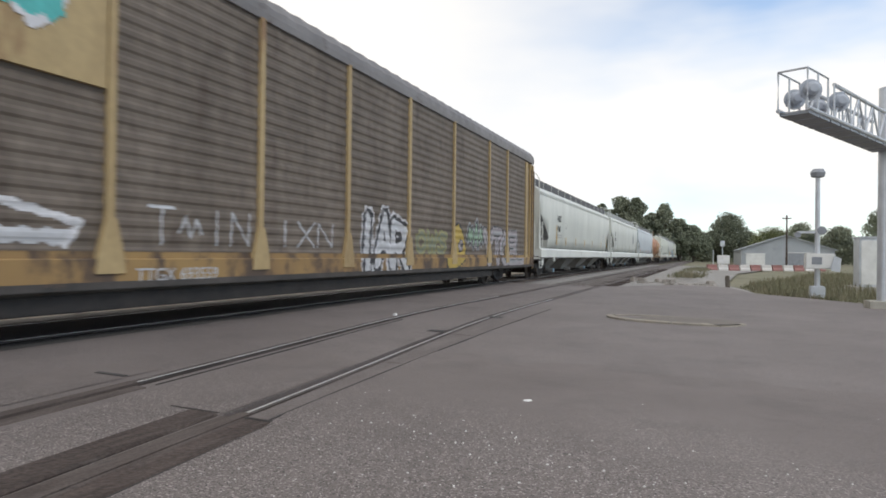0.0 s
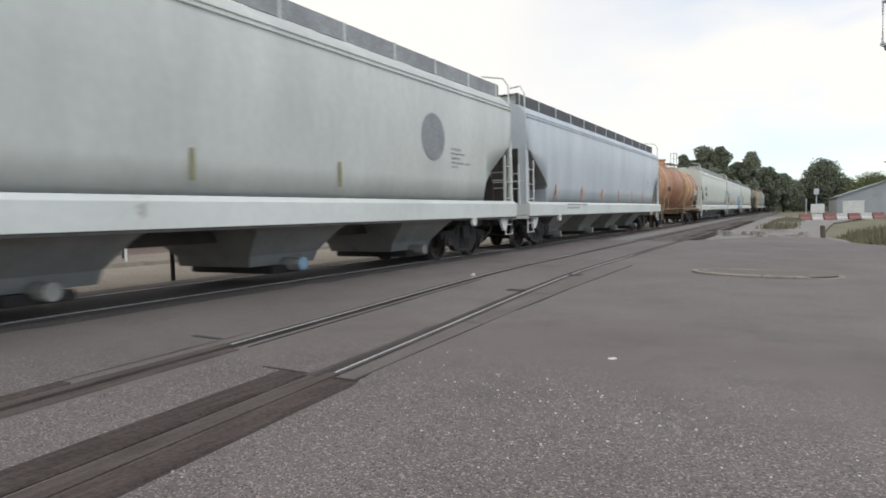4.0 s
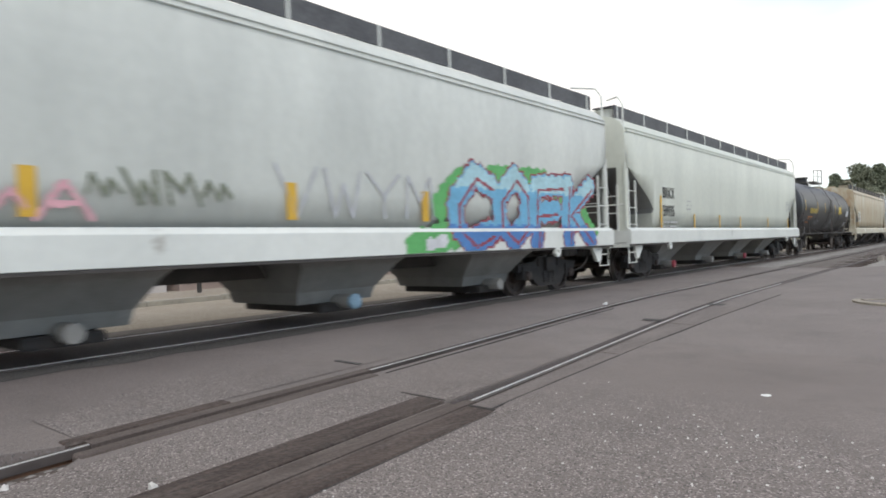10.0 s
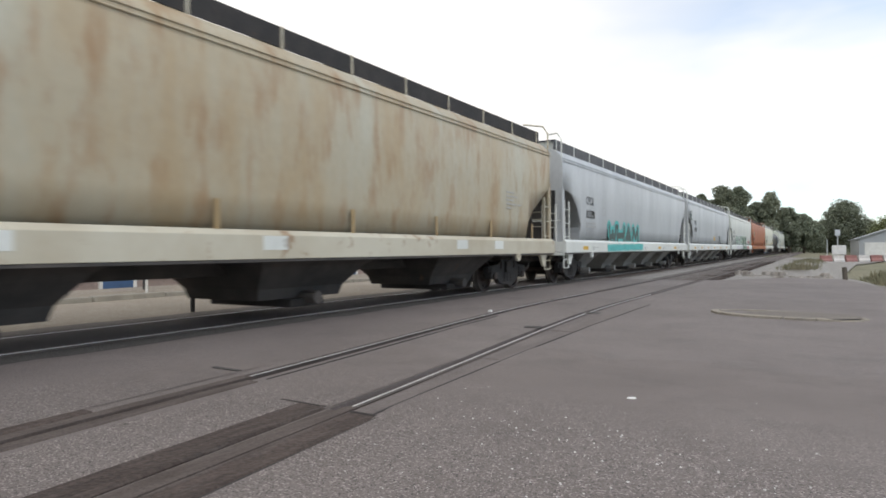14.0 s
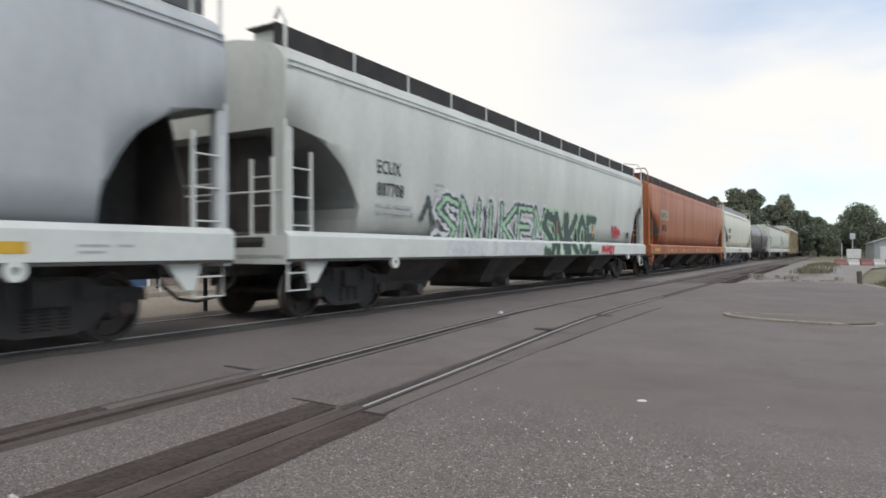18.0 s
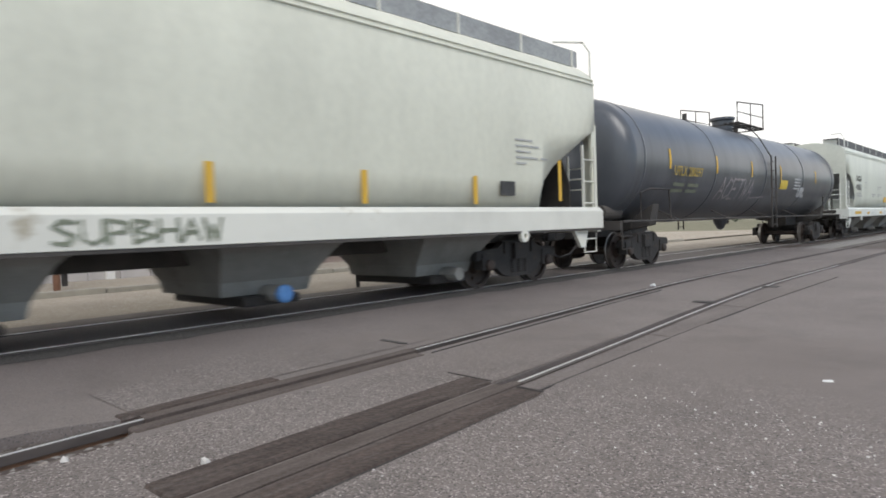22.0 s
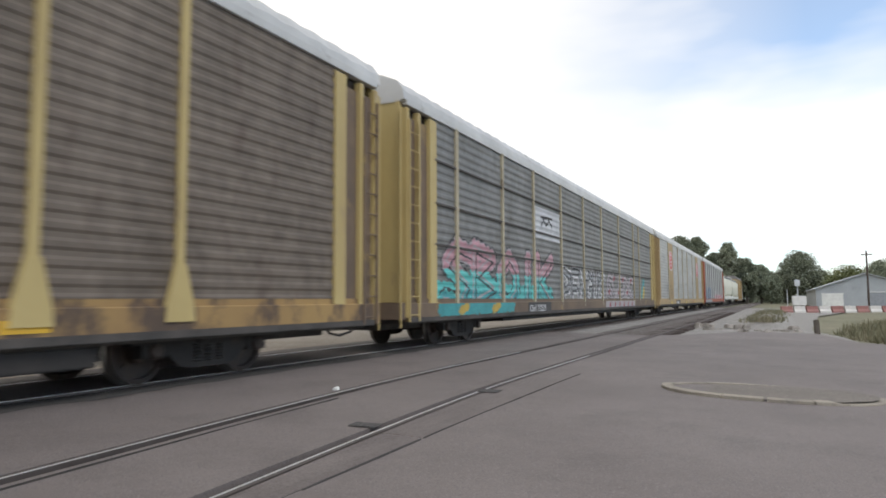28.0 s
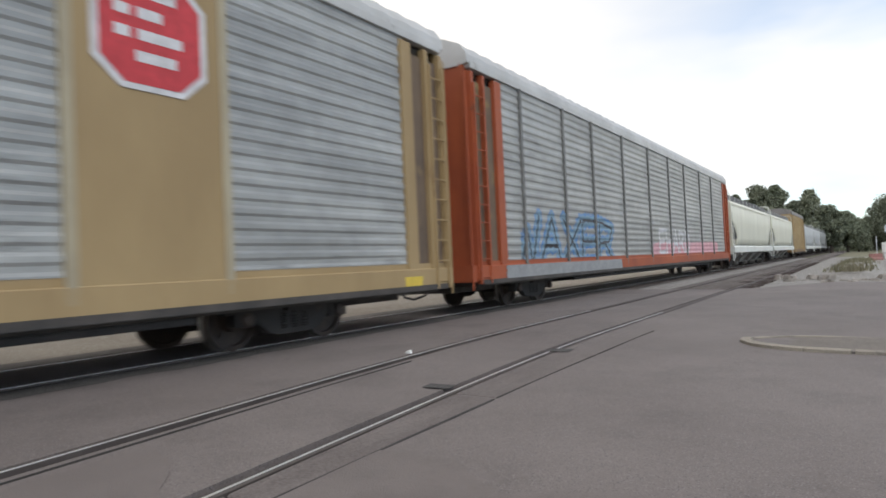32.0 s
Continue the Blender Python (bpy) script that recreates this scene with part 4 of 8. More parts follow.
        for x in (-1.5, 1.5):
            bm = bmesh.new()
            bm_box(bm, (x - 0.01, min(e - s * 0.02, e - s * 0.2), 1.1), (x + 0.05 if x > 0 else x + 0.01, max(e - s * 0.02, e - s * 0.2), 3.05))
            bm_box(bm, (min(x - 0.011 * np.sign(x), x - 0.2 * np.sign(x)), min(e - s * 0.05, e - s * 0.09), 1.34), (max(x - 0.011 * np.sign(x), x - 0.2 * np.sign(x)), max(e - s * 0.05, e - s * 0.09), 3.0))
            part("corner_post", bm, body, car)
            ladder(car, "ladder", x * 1.04, e - s * 0.36, 1.34, 2.62, 0.44, "y", sill)
            bm = bmesh.new()
            bm_tube(bm, [(x * 1.03, e - s * 0.55, 1.05), (x * 1.03, e - s * 0.55, 0.52), (x * 1.03, e - s * 0.1, 0.52), (x * 1.03, e - s * 0.1, 1.05)], 0.02, 6)
            bm_tube(bm, [(x * 1.03, e - s * 0.55, 0.78), (x * 1.03, e - s * 0.1, 0.78)], 0.015, 6)
            part("step_iron", bm, sill, car)
        ladder(car, "end_ladder", 1.1, e - s * 0.02, 1.2, 2.5, 0.44, "x", sill)
        hand = [(1.5, e - s * 0.1, 3.0), (1.5, e - s * 0.1, top + 0.2), (1.36, e - s * 0.12, top + 0.42), (0.9, e - s * 0.5, top + 0.46)]
        part("grab_bar", tube(hand, 0.025, 6), sill, car)
        part("end_rail", tube([(-1.5, e - s * 0.05, 2.0), (1.5, e - s * 0.05, 2.0)], 0.018, 6), sill, car)
        part("tow_ring", lathe([(1.6, 0.045), (1.6, 0.11), (1.67, 0.11), (1.67, 0.045), (1.6, 0.045)], "x", 16, (0, s * (half - 3.2), 0.91)), sill, car, "white steel towing ring")
    # roof walks on brackets, with hatches between
    for s in (-1, 1):
        for k in range(4):
            x = s * (0.7 + 0.145 * k)
            part("walk_plank", box((x - 0.06, -end + 0.1, top + 0.21), (x + 0.06, end - 0.1, top + 0.235)), walk_mat, car)
        part("walk_edge", box((min(s * 1.21, s * 1.235), -end + 0.1, top - 0.07), (max(s * 1.21, s * 1.235), end - 0.1, top + 0.25)), walk_mat, car, "dark edge plate of the roof walk")
        for y in np.linspace(-end + 0.3, end - 0.3, int(end * 1.3)):
            bm = bmesh.new()
            bm_prism(bm, [(s * 0.6, top + 0.208), (s * 1.208, top + 0.208), (s * 1.208, top - 0.1), (s * 0.6, top + 0.0)], y - 0.018, y + 0.018, "xz")
            bm_box(bm, (min(s * 1.236, s * 1.255), y - 0.02, top - 0.12), (max(s * 1.236, s * 1.255), y + 0.02, top + 0.26))
            part("walk_bracket", bm, sill, car)
    for y in np.linspace(-end + 1.2, end - 1.2, 2 * bays + 2):
        part("roof_hatch", lathe([(top, 0.3), (top + 0.16, 0.3), (top + 0.2, 0.24), (top + 0.2, 0.0)], "z", 14, (0, y, 0)), body, car)
    add_bogies(car, half - 2.6)
    couplers(car, half)
    return car


def tank(label, half, shell, frame, dome_at=0.0, radius=1.5, stripe=SIGN_YELLOW, group="freight train", rail_mat=None, low=1.06):
    """A tank wagon: round shell with dished heads, stub frame, saddles, middle ladders and a railed dome platform."""
    car = thing("tank_wagon", label, "freight wagon", group)
    zc, e = low + radius, half - 0.88
    rail_mat = rail_mat or frame
    prof = [(-e + 0.5 * (1 - math.cos(a)), radius * math.sin(a) ** 0.72) for a in np.linspace(0, math.pi / 2, 12)]
    mid = [(y, radius + (0.008 if k % 2 else 0)) for k, y in enumerate(np.linspace(-e + 0.52, e - 0.52, 14))]
    prof = prof + mid + [(-a, r) for a, r in prof[::-1]]
    bm = lathe(prof, "y", 56, (0, 0, zc))
    bmesh.ops.recalc_face_normals(bm, faces=bm.faces[:])
    part("shell", bm, shell, car, smooth=True)
    for y in np.linspace(-e + 0.9, e - 0.9, 5):
        bm = bmesh.new()
        bm_lathe(bm, [(-0.03, radius + 0.002), (-0.03, radius + 0.014), (0.03, radius + 0.014), (0.03, radius + 0.002)], "y", 56, (0, y, zc))
        part("weld_band", bm, shell, car, smooth=True)
    for s in (-1, 1):
        yb = s * (half - 2.6)
        part("draft_sill", box((-0.35, min(s * (half - 0.5), s * (half - 4.2)), 0.74), (0.35, max(s * (half - 0.5), s * (half - 4.2)), 1.08), 0.01), frame, car)
        part("saddle", prism([(-1.35, 1.5), (-1.25, 1.0), (-0.4, 0.85), (0.4, 0.85), (1.25, 1.0), (1.35, 1.5), (0.7, 1.1), (-0.7, 1.1)], yb - 0.18, yb + 0.18, "xz"), frame, car)
        part("end_sill", box((-1.5, min(s * (half - 0.5), s * (half - 0.62)), 0.92), (1.5, max(s * (half - 0.5), s * (half - 0.62)), 1.1)), frame, car)
        part("end_platform", box((-1.5, min(s * (half - 0.5), s * (half - 1.5)), 1.08), (1.5, max(s * (half - 0.5), s * (half - 1.5)), 1.12)), frame, car)
        for x in (-1.45, 1.45):
            bm = bmesh.new()
            bm_tube(bm, [(x, s * (half - 1.6), 1.1), (x, s * (half - 1.6), 1.75), (x, s * (half - 2.1), 1.85), (x, s * (half - 3.1), 1.85), (x, s * (half - 3.2), 1.1)], 0.022, 6)
            part("hand_rail", bm, rail_mat, car)
        for x in (-1.5, 1.5):
            bm = bmesh.new()
            y = s * (half - 0.8)
            bm_tube(bm, [(x, y - 0.22, 1.1), (x, y - 0.22, 0.5), (x, y + 0.22, 0.5), (x, y + 0.22, 1.1)], 0.02, 6)
            bm_tube(bm, [(x, y - 0.22, 0.78), (x, y + 0.22, 0.78)], 0.015, 6)
            part("step_iron", bm, rail_mat, car)
    for s in (-1, 1):
        part("side_rail", tube([(s * 1.52, -half + 0.6, 1.1), (s * 1.52, half - 0.6, 1.1)], 0.028, 6), rail_mat, car, "thin rail along the side")
        for y in np.linspace(-half + 3.5, half - 3.5, 5):
            part("rail_bracket", tube([(s * 1.52, y, 1.1), (s * 1.0, y, 1.35)], 0.018, 6), rail_mat, car)
        lad = ladder(car, "ladder", s * 1.58, dome_at + 0.1, 0.75, 3.1, 0.46, "y", rail_mat, 8)
        part("ladder_top", tube([(s * 1.58, dome_at - 0.13, 3.05), (s * 1.2, dome_at - 0.13, 3.75), (s * 0.8, dome_at - 0.13, low + 2 * radius + 0.16)], 0.02, 6), rail_mat, car)
    ztop = low + 2 * radius
    bm = bmesh.new()
    for x in (-0.9, -0.72, 0.54, 0.72, 0.9):
        bm_box(bm, (x - 0.05, dome_at - 1.3, ztop + 0.1), (x + 0.05, dome_at + 1.3, ztop + 0.13))
    for y in (-1.2, 0.0, 1.2):
        bm_box(bm, (-0.96, dome_at + y - 0.03, ztop + 0.06), (0.96, dome_at + y + 0.03, ztop + 0.1))
    part("platform", bm, frame, car)
    part("dome", lathe([(ztop - 0.1, 0.34), (ztop + 0.36, 0.34), (ztop + 0.4, 0.4), (ztop + 0.48, 0.4), (ztop + 0.5, 0.0)], "z", 20, (0, dome_at, 0)), shell, car)
    part("valve", lathe([(ztop, 0.14), (ztop + 0.3, 0.14), (ztop + 0.34, 0.08), (ztop + 0.46, 0.0)], "z", 12, (0.1, dome_at + 0.8, 0)), frame, car)
    part("vent_pipe", lathe([(ztop - 0.05, 0.07), (ztop + 0.3, 0.07), (ztop + 0.3, 0.0)], "z", 10, (0, dome_at - 3.2, 0)), frame, car)
    for s in (-1, 1):
        bm = bmesh.new()
        pts = [(s * 0.92, dome_at - 1.28, ztop + 0.12), (s * 0.92, dome_at - 1.28, ztop + 0.75), (s * 0.92, dome_at + 1.28, ztop + 0.95), (s * 0.92, dome_at + 1.28, ztop + 0.12)]
        bm_tube(bm, pts, 0.022, 6)
        bm_tube(bm, [(s * 0.92, dome_at, ztop + 0.12), (s * 0.92, dome_at, ztop + 0.85)], 0.018, 6)
        bm_tube(bm, [(s * 0.92, dome_at - 1.28, ztop + 0.45), (s * 0.92, dome_at + 1.28, ztop + 0.5)], 0.016, 6)
        part("platform_rail", bm, rail_mat, car)
    part("bottom_outlet", lathe([(low + 0.05, 0.25), (low - 0.1, 0.22), (low - 0.3, 0.1), (low - 0.34, 0.0)], "z", 14, (0, 0, 0)), shell, car)
    part("brake_cylinder", lathe([(-0.4, 0.0), (-0.4, 0.17), (0.4, 0.17), (0.4, 0.0)], "y", 14, (0.75, -half + 1.35, 1.32)), frame, car)
    add_bogies(car, half - 2.6)
    couplers(car, half)
    return car


def on_tank(car, name, y, z, w, h, material, radius=1.5, low=1.06, label=""):
    """A painted field that follows the round shell."""
    zc = low + radius
    bm = bmesh.new()
    rows = []
    for i in range(5):
        zz = z + h * i / 4
        x = math.sqrt(max(0.01, (radius + 0.017) ** 2 - (zz - zc) ** 2))
        rows.append([(x, y, zz), (x, y + w, zz)])
    bm_loft(bm, rows)
    bmesh.ops.recalc_face_normals(bm, faces=bm.faces[:])
    return part(name, bm, material, car, label)


def tank_side(radius=1.5, low=1.06):
    return lambda z: math.sqrt(max(0.01, (radius + 0.012) ** 2 - (z - low - radius) ** 2))


RIDGE, RISE = 0.19, 0.015


def rack_side(z):
    """Where the corrugated screens of an autorack stand."""
    k = (z / RIDGE) % 1.0
    return 1.49 + RISE * (0.0 if k < 0.3 else (k - 0.3) / 0.2 if k < 0.5 else 1.0 if k < 0.8 else (1 - k) / 0.2)


def screen(y0, y1, z0, z1, s=1):
    zs = sorted({z0, z1, *[RIDGE * (i + f) for i in range(int(z0 / RIDGE) - 1, int(z1 / RIDGE) + 2) for f in (0.0, 0.3, 0.5, 0.8) if z0 < RIDGE * (i + f) < z1]})
    bm = bmesh.new()
    bm_loft(bm, [[(s * rack_side(z), y0, z), (s * rack_side(z), y1, z)] for z in zs])
    bm_loft(bm, [[(s * 1.47, y0, z), (s * 1.47, y1, z)] for z in (z0, z1)])
    return bm


def autorack(label, half, posts, screen_mat, post_mat, sill_mat, roof_mat, dark, bands=(), wide=(), end_mat=None, group="freight train", gusset=True, post_w=0.12, panel_mat=None):
    """An enclosed car carrier: deep sill, corrugated screens between posts, curved roof, recessed ends with doors and ladders."""
    car = thing("autorack_wagon", label, "freight wagon", group)
    end = half - 0.45
    end_mat = end_mat or post_mat
    z0, z1 = 1.08, 5.0
    for s in (-1, 1):
        bm = bmesh.new()
        bm_box(bm, (min(s * 1.42, s * 1.55), -end + 0.2, 0.62), (max(s * 1.42, s * 1.55), end - 0.2, 0.99))
        bmesh.ops.bevel(bm, geom=bm.edges[:], offset=0.015, segments=1, affect="EDGES")
        part("side_sill", bm, sill_mat, car)
        part("sill_flange", box((min(s * 1.44, s * 1.565), -end + 0.22, 0.6), (max(s * 1.44, s * 1.565), end - 0.22, 0.7), 0.01), dark, car, "grimy lower flange of the sill")
        bm = bmesh.new()
        bm_box(bm, (min(s * 1.44, s * 1.5), -end + 0.2, 0.99), (max(s * 1.44, s * 1.5), end - 0.2, z0))
        part("deck_edge", bm, sill_mat, car)
        part("roof_rail", box((min(s * 1.4, s * 1.54), -end + 0.1, z1), (max(s * 1.4, s * 1.54), end - 0.1, z1 + 0.14), 0.01), roof_mat, car)
        edges = [-end + 1.25, *posts, end - 1.25]
        for k, (a, b) in enumerate(zip(edges, edges[1:])):
            if s > 0 and any(a - 0.01 <= w <= b + 0.01 for w in wide):
                part("blank_panel", box((1.46, a, z0 - 0.1), (1.535, b, z1 + 0.02), 0.01), panel_mat or post_mat, car, "plain steel panel between the screens")
            else:
                part("screen_panel", screen(a, b, z0, z1, s), screen_mat, car)
        for y in posts:
            bm = bmesh.new()
            bm_box(bm, (min(s * 1.47, s * 1.55), y - post_w / 2, 0.8), (max(s * 1.47, s * 1.55), y + post_w / 2, z1 + 0.03))
            if gusset:
                bm_prism(bm, [(y - 0.22, 0.8), (y + 0.22, 0.8), (y + 0.2, 1.0), (y + 0.07, 1.5), (y - 0.07, 1.5), (y - 0.2, 1.0)], s * 1.5, s * 1.575)
            part("side_post", bm, post_mat, car)
        for z in bands:
            part("screen_joint", box((min(s * 1.5, s * 1.54), -end + 1.3, z - 0.025), (max(s * 1.5, s * 1.54), end - 1.3, z + 0.025)), dark, car)
        for t in (-1, 1):
            y_out, y_in = t * (end - 0.15), t * (end - 1.25)
            part("end_panel", box((min(s * 1.38, s * 1.46), min(y_out, y_in), 0.8), (max(s * 1.38, s * 1.46), max(y_out, y_in), z1 - 0.2), 0.01), SILL_GRIME, car, "rust-brown recessed end panel")
            for y in (y_in, t * (end - 0.62), y_out):
                wide_by = 0.16 if y == y_in else 0.06
                part("end_post", box((min(s * 1.4, s * 1.54), y - wide_by, 0.7), (max(s * 1.4, s * 1.54), y + wide_by, z1 - 0.05), 0.01), end_mat, car)
            ladder(car, "ladder", s * 1.56, t * (end - 0.36), 0.62, z1 - 0.3, 0.4, "y", SILL_GRIME if gusset else end_mat, 11)
    # roof
    arch = [(1.53, 5.1), (1.5, 5.3), (1.36, 5.5), (1.0, 5.66), (0.5, 5.74), (0.0, 5.76)]
    arch = arch + [(-x, z) for x, z in arch[-2::-1]]
    bm = bmesh.new()
    rows = []
    n = int(end * 2 / 0.6)
    for i, y in enumerate(np.linspace(-end, end, 2 * n + 1)):
        d = 0.02 if i % 2 else 0.0
        rows.append([(x * (1 - d * 0.4), y, z - d) for x, z in arch] + [(-1.4, y, 5.06), (1.4, y, 5.06)])
    bm_loft(bm, rows, close=True)
    bmesh.ops.recalc_face_normals(bm, faces=bm.faces[:])
    part("roof", bm, roof_mat, car)
    for t in (-1, 1):
        y = t * end
        part("end_door", box((-1.36, min(y - t * 0.1, y - t * 0.02), 1.0), (1.36, max(y - t * 0.1, y - t * 0.02), 5.12), 0.01), end_mat, car, "folded end door")
        for x in (-1.36, -0.68, 0.0, 0.68, 1.36):
            part("door_rib", box((x - 0.05, min(y, y - t * 0.14), 1.0), (x + 0.05, max(y, y - t * 0.14), 5.1)), end_mat, car)
        part("end_sill", box((-1.5, min(y + t * 0.06, y - t * 0.3), 0.66), (1.5, max(y + t * 0.06, y - t * 0.3), 1.0), 0.01), sill_mat, car)
        part("grab_rail", tube([(1.48, y + t * 0.05, 0.5), (1.48, y + t * 0.05, 4.9)], 0.022, 6), end_mat, car)
    part("centre_sill", box((-0.6, -end + 0.5, 0.42), (0.6, end - 0.5, 0.8)), dark, car)
    part("underframe", box((-1.4, -end + 0.3, 0.56), (1.4, end - 0.3, 0.68)), dark, car)
    # added dark block, makes the shade below the floor read black
    part("under_tray", box((-1.42, -half + 6.0, 0.33 if gusset else 0.47), (1.42, half - 6.0, 0.555), 0.02), STEEL_DARK, car, "added dark block standing for the shade below the floor")
    add_bogies(car, half - 4.1)
    couplers(car, half)
    return car


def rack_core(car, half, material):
    """A solid box added in place of decks, to stop daylight through the ends."""
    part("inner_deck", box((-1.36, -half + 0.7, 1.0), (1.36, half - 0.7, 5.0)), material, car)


BOGIE, BOGIE_ROOT = bogie_master()
WHEELSETS = []

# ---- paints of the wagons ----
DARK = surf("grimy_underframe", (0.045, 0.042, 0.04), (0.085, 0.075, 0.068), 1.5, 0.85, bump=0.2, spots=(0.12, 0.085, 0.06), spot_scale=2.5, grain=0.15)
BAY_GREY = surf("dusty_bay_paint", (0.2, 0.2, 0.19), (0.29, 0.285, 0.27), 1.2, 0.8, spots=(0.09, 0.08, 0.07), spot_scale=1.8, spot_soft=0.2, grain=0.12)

WALK_GREY = surf("galvanised_walkway", (0.115, 0.115, 0.12), (0.08, 0.08, 0.085), 2.0, 0.7, 0.1, grain=0.15, grain_scale=20)
WALK_PALE = surf("pale_galvanised_walkway", (0.36, 0.37, 0.37), (0.27, 0.275, 0.28), 2.0, 0.7, 0.1, grain=0.15, grain_scale=20)
# grey darkened to hold the shade under the end slopes, plus dusty spots
END_SHADE = surf("dusty_end_sheet_paint", (0.3, 0.31, 0.3), (0.22, 0.225, 0.22), 1.2, 0.75, spots=(0.14, 0.13, 0.12), spot_scale=1.6, spot_soft=0.2, grain=0.1)
SILL_GRIME = surf("grimy_rust_sill", (0.17, 0.12, 0.08), (0.11, 0.08, 0.06), 0.9, 0.7, spots=(0.24, 0.17, 0.08), spot_scale=1.5, spot_at=0.58, grain=0.12)


def hopper_paint(name, base, dirt, rust=None, streak=0.5, rust_at=0.66, rough=0.48, soft=0.14):
    return surf(name, base, dirt, 0.55, rough, stretch=(1, 1.6, streak), spots=rust, spot_scale=1.3, spot_at=rust_at, spot_soft=soft, grain=0.035, grain_scale=7)


PAINT_GREY = hopper_paint("pale_grey_wagon_paint", (0.616, 0.632, 0.585), (0.515, 0.531, 0.494), (0.368, 0.384, 0.358))
PAINT_COOL = hopper_paint("cool_grey_wagon_paint", (0.567, 0.607, 0.627), (0.476, 0.516, 0.546), (0.331, 0.35, 0.368))
PAINT_GREEN = hopper_paint("pale_green_grey_wagon_paint", (0.621, 0.641, 0.563), (0.543, 0.563, 0.498), (0.396, 0.421, 0.376))
PAINT_MID = hopper_paint("dull_grey_wagon_paint", (0.506, 0.526, 0.536), (0.405, 0.425, 0.435), (0.276, 0.285, 0.294))
PAINT_CREAM = hopper_paint("cream_white_wagon_paint", (0.688, 0.685, 0.577), (0.607, 0.604, 0.509), (0.423, 0.412, 0.332))
PAINT_BEIGE = hopper_paint("rust_stained_beige_paint", (0.45, 0.43, 0.34), (0.4, 0.31, 0.19), (0.3, 0.17, 0.075), streak=0.5, rust_at=0.5, soft=0.22)
PAINT_RED = hopper_paint("weathered_orange_red_paint", (0.43, 0.142, 0.052), (0.275, 0.07, 0.03), (0.52, 0.25, 0.11), streak=0.2, rust_at=0.54, soft=0.25)
PAINT_FAR = hopper_paint("old_grey_wagon_paint", (0.33, 0.34, 0.33), (0.24, 0.25, 0.25), (0.17, 0.14, 0.12))
SILL_WHITE = surf("white_sill_paint", (0.7, 0.716, 0.674), (0.6, 0.617, 0.58), 0.8, 0.5, spots=(0.42, 0.408, 0.37), spot_scale=2.2, spot_at=0.66, grain=0.03, grain_scale=8)
SILL_CREAM = surf("cream_sill_paint", (0.72, 0.71, 0.64), (0.62, 0.61, 0.55), 0.8, 0.5, spots=(0.42, 0.38, 0.3), spot_scale=2.2, spot_at=0.64)
SILL_DIRTY = surf("chalky_dirty_sill_paint", (0.55, 0.52, 0.42), (0.45, 0.4, 0.3), 0.8, 0.6, spots=(0.3, 0.2, 0.12), spot_scale=2.2, spot_at=0.6)
TANK_RUST = surf("rust_streaked_tank_paint", (0.56, 0.37, 0.21), (0.36, 0.125, 0.05), 0.75, 0.55, stretch=(0.32, 1.25, 0.36), spots=(0.22, 0.062, 0.028), spot_scale=1.1, spot_at=0.5, spot_soft=0.16, grain=0.14, grain_scale=5)
TANK_BLACK = surf("black_tank_paint", (0.016, 0.016, 0.018), (0.03, 0.03, 0.032), 0.8, 0.42, stretch=(0.4, 2, 0.4), spots=(0.05, 0.048, 0.045), spot_scale=1.5, spot_soft=0.2)
TANK_GREY = surf("faded_black_tank_paint", (0.06, 0.066, 0.078), (0.1, 0.108, 0.122), 0.8, 0.3, stretch=(0.4, 1.5, 0.4), spots=(0.03, 0.03, 0.035), spot_scale=1.4, spot_soft=0.2)
FRAME_TAN = surf("tan_frame_paint", (0.4, 0.3, 0.19), (0.3, 0.2, 0.12), 2.0, 0.7, spots=(0.16, 0.08, 0.04))
RACK_YELLOW = surf("faded_yellow_steel", (0.42, 0.315, 0.16), (0.34, 0.245, 0.12), 0.9, 0.6, stretch=(1, 1, 0.4), spots=(0.24, 0.14, 0.07), spot_scale=1.8, spot_at=0.58, spot_soft=0.14, grain=0.08, grain_scale=8)
RACK_BUFF = surf("dull_buff_steel", (0.37, 0.268, 0.135), (0.3, 0.212, 0.105), 0.9, 0.65, stretch=(1, 1, 0.4), spots=(0.2, 0.12, 0.06), spot_scale=1.6, spot_at=0.6, spot_soft=0.15)
RACK_PALE = surf("dusty_pale_yellow_steel", (0.47, 0.37, 0.16), (0.38, 0.29, 0.125), 0.9, 0.6, stretch=(1, 1, 0.4), spots=(0.27, 0.2, 0.12), spot_scale=1.8, spot_at=0.62)
RACK_SILL = surf("stained_yellow_sill", (0.34, 0.22, 0.085), (0.23, 0.138, 0.062), 0.7, 0.65, stretch=(1, 1, 0.6), spots=(0.085, 0.058, 0.042), spot_scale=1.4, spot_at=0.48, spot_soft=0.1)
RACK_DULL = surf("weathered_pale_post", (0.42, 0.37, 0.26), (0.33, 0.285, 0.2), 0.9, 0.65, spots=(0.18, 0.14, 0.09), spot_scale=1.8)
RACK_RED = surf("weathered_red_steel", (0.36, 0.085, 0.03), (0.27, 0.06, 0.025), 0.9, 0.6, spots=(0.18, 0.06, 0.03), spot_scale=2)
SCREEN_BROWN = surf("grimy_galvanised_screen", (0.118, 0.094, 0.074), (0.172, 0.14, 0.113), 0.7, 0.62, 0.15, stretch=(1, 1.3, 0.5), spots=(0.075, 0.05, 0.038), spot_scale=1.3, spot_at=0.56, spot_soft=0.2, grain=0.16, grain_scale=5)
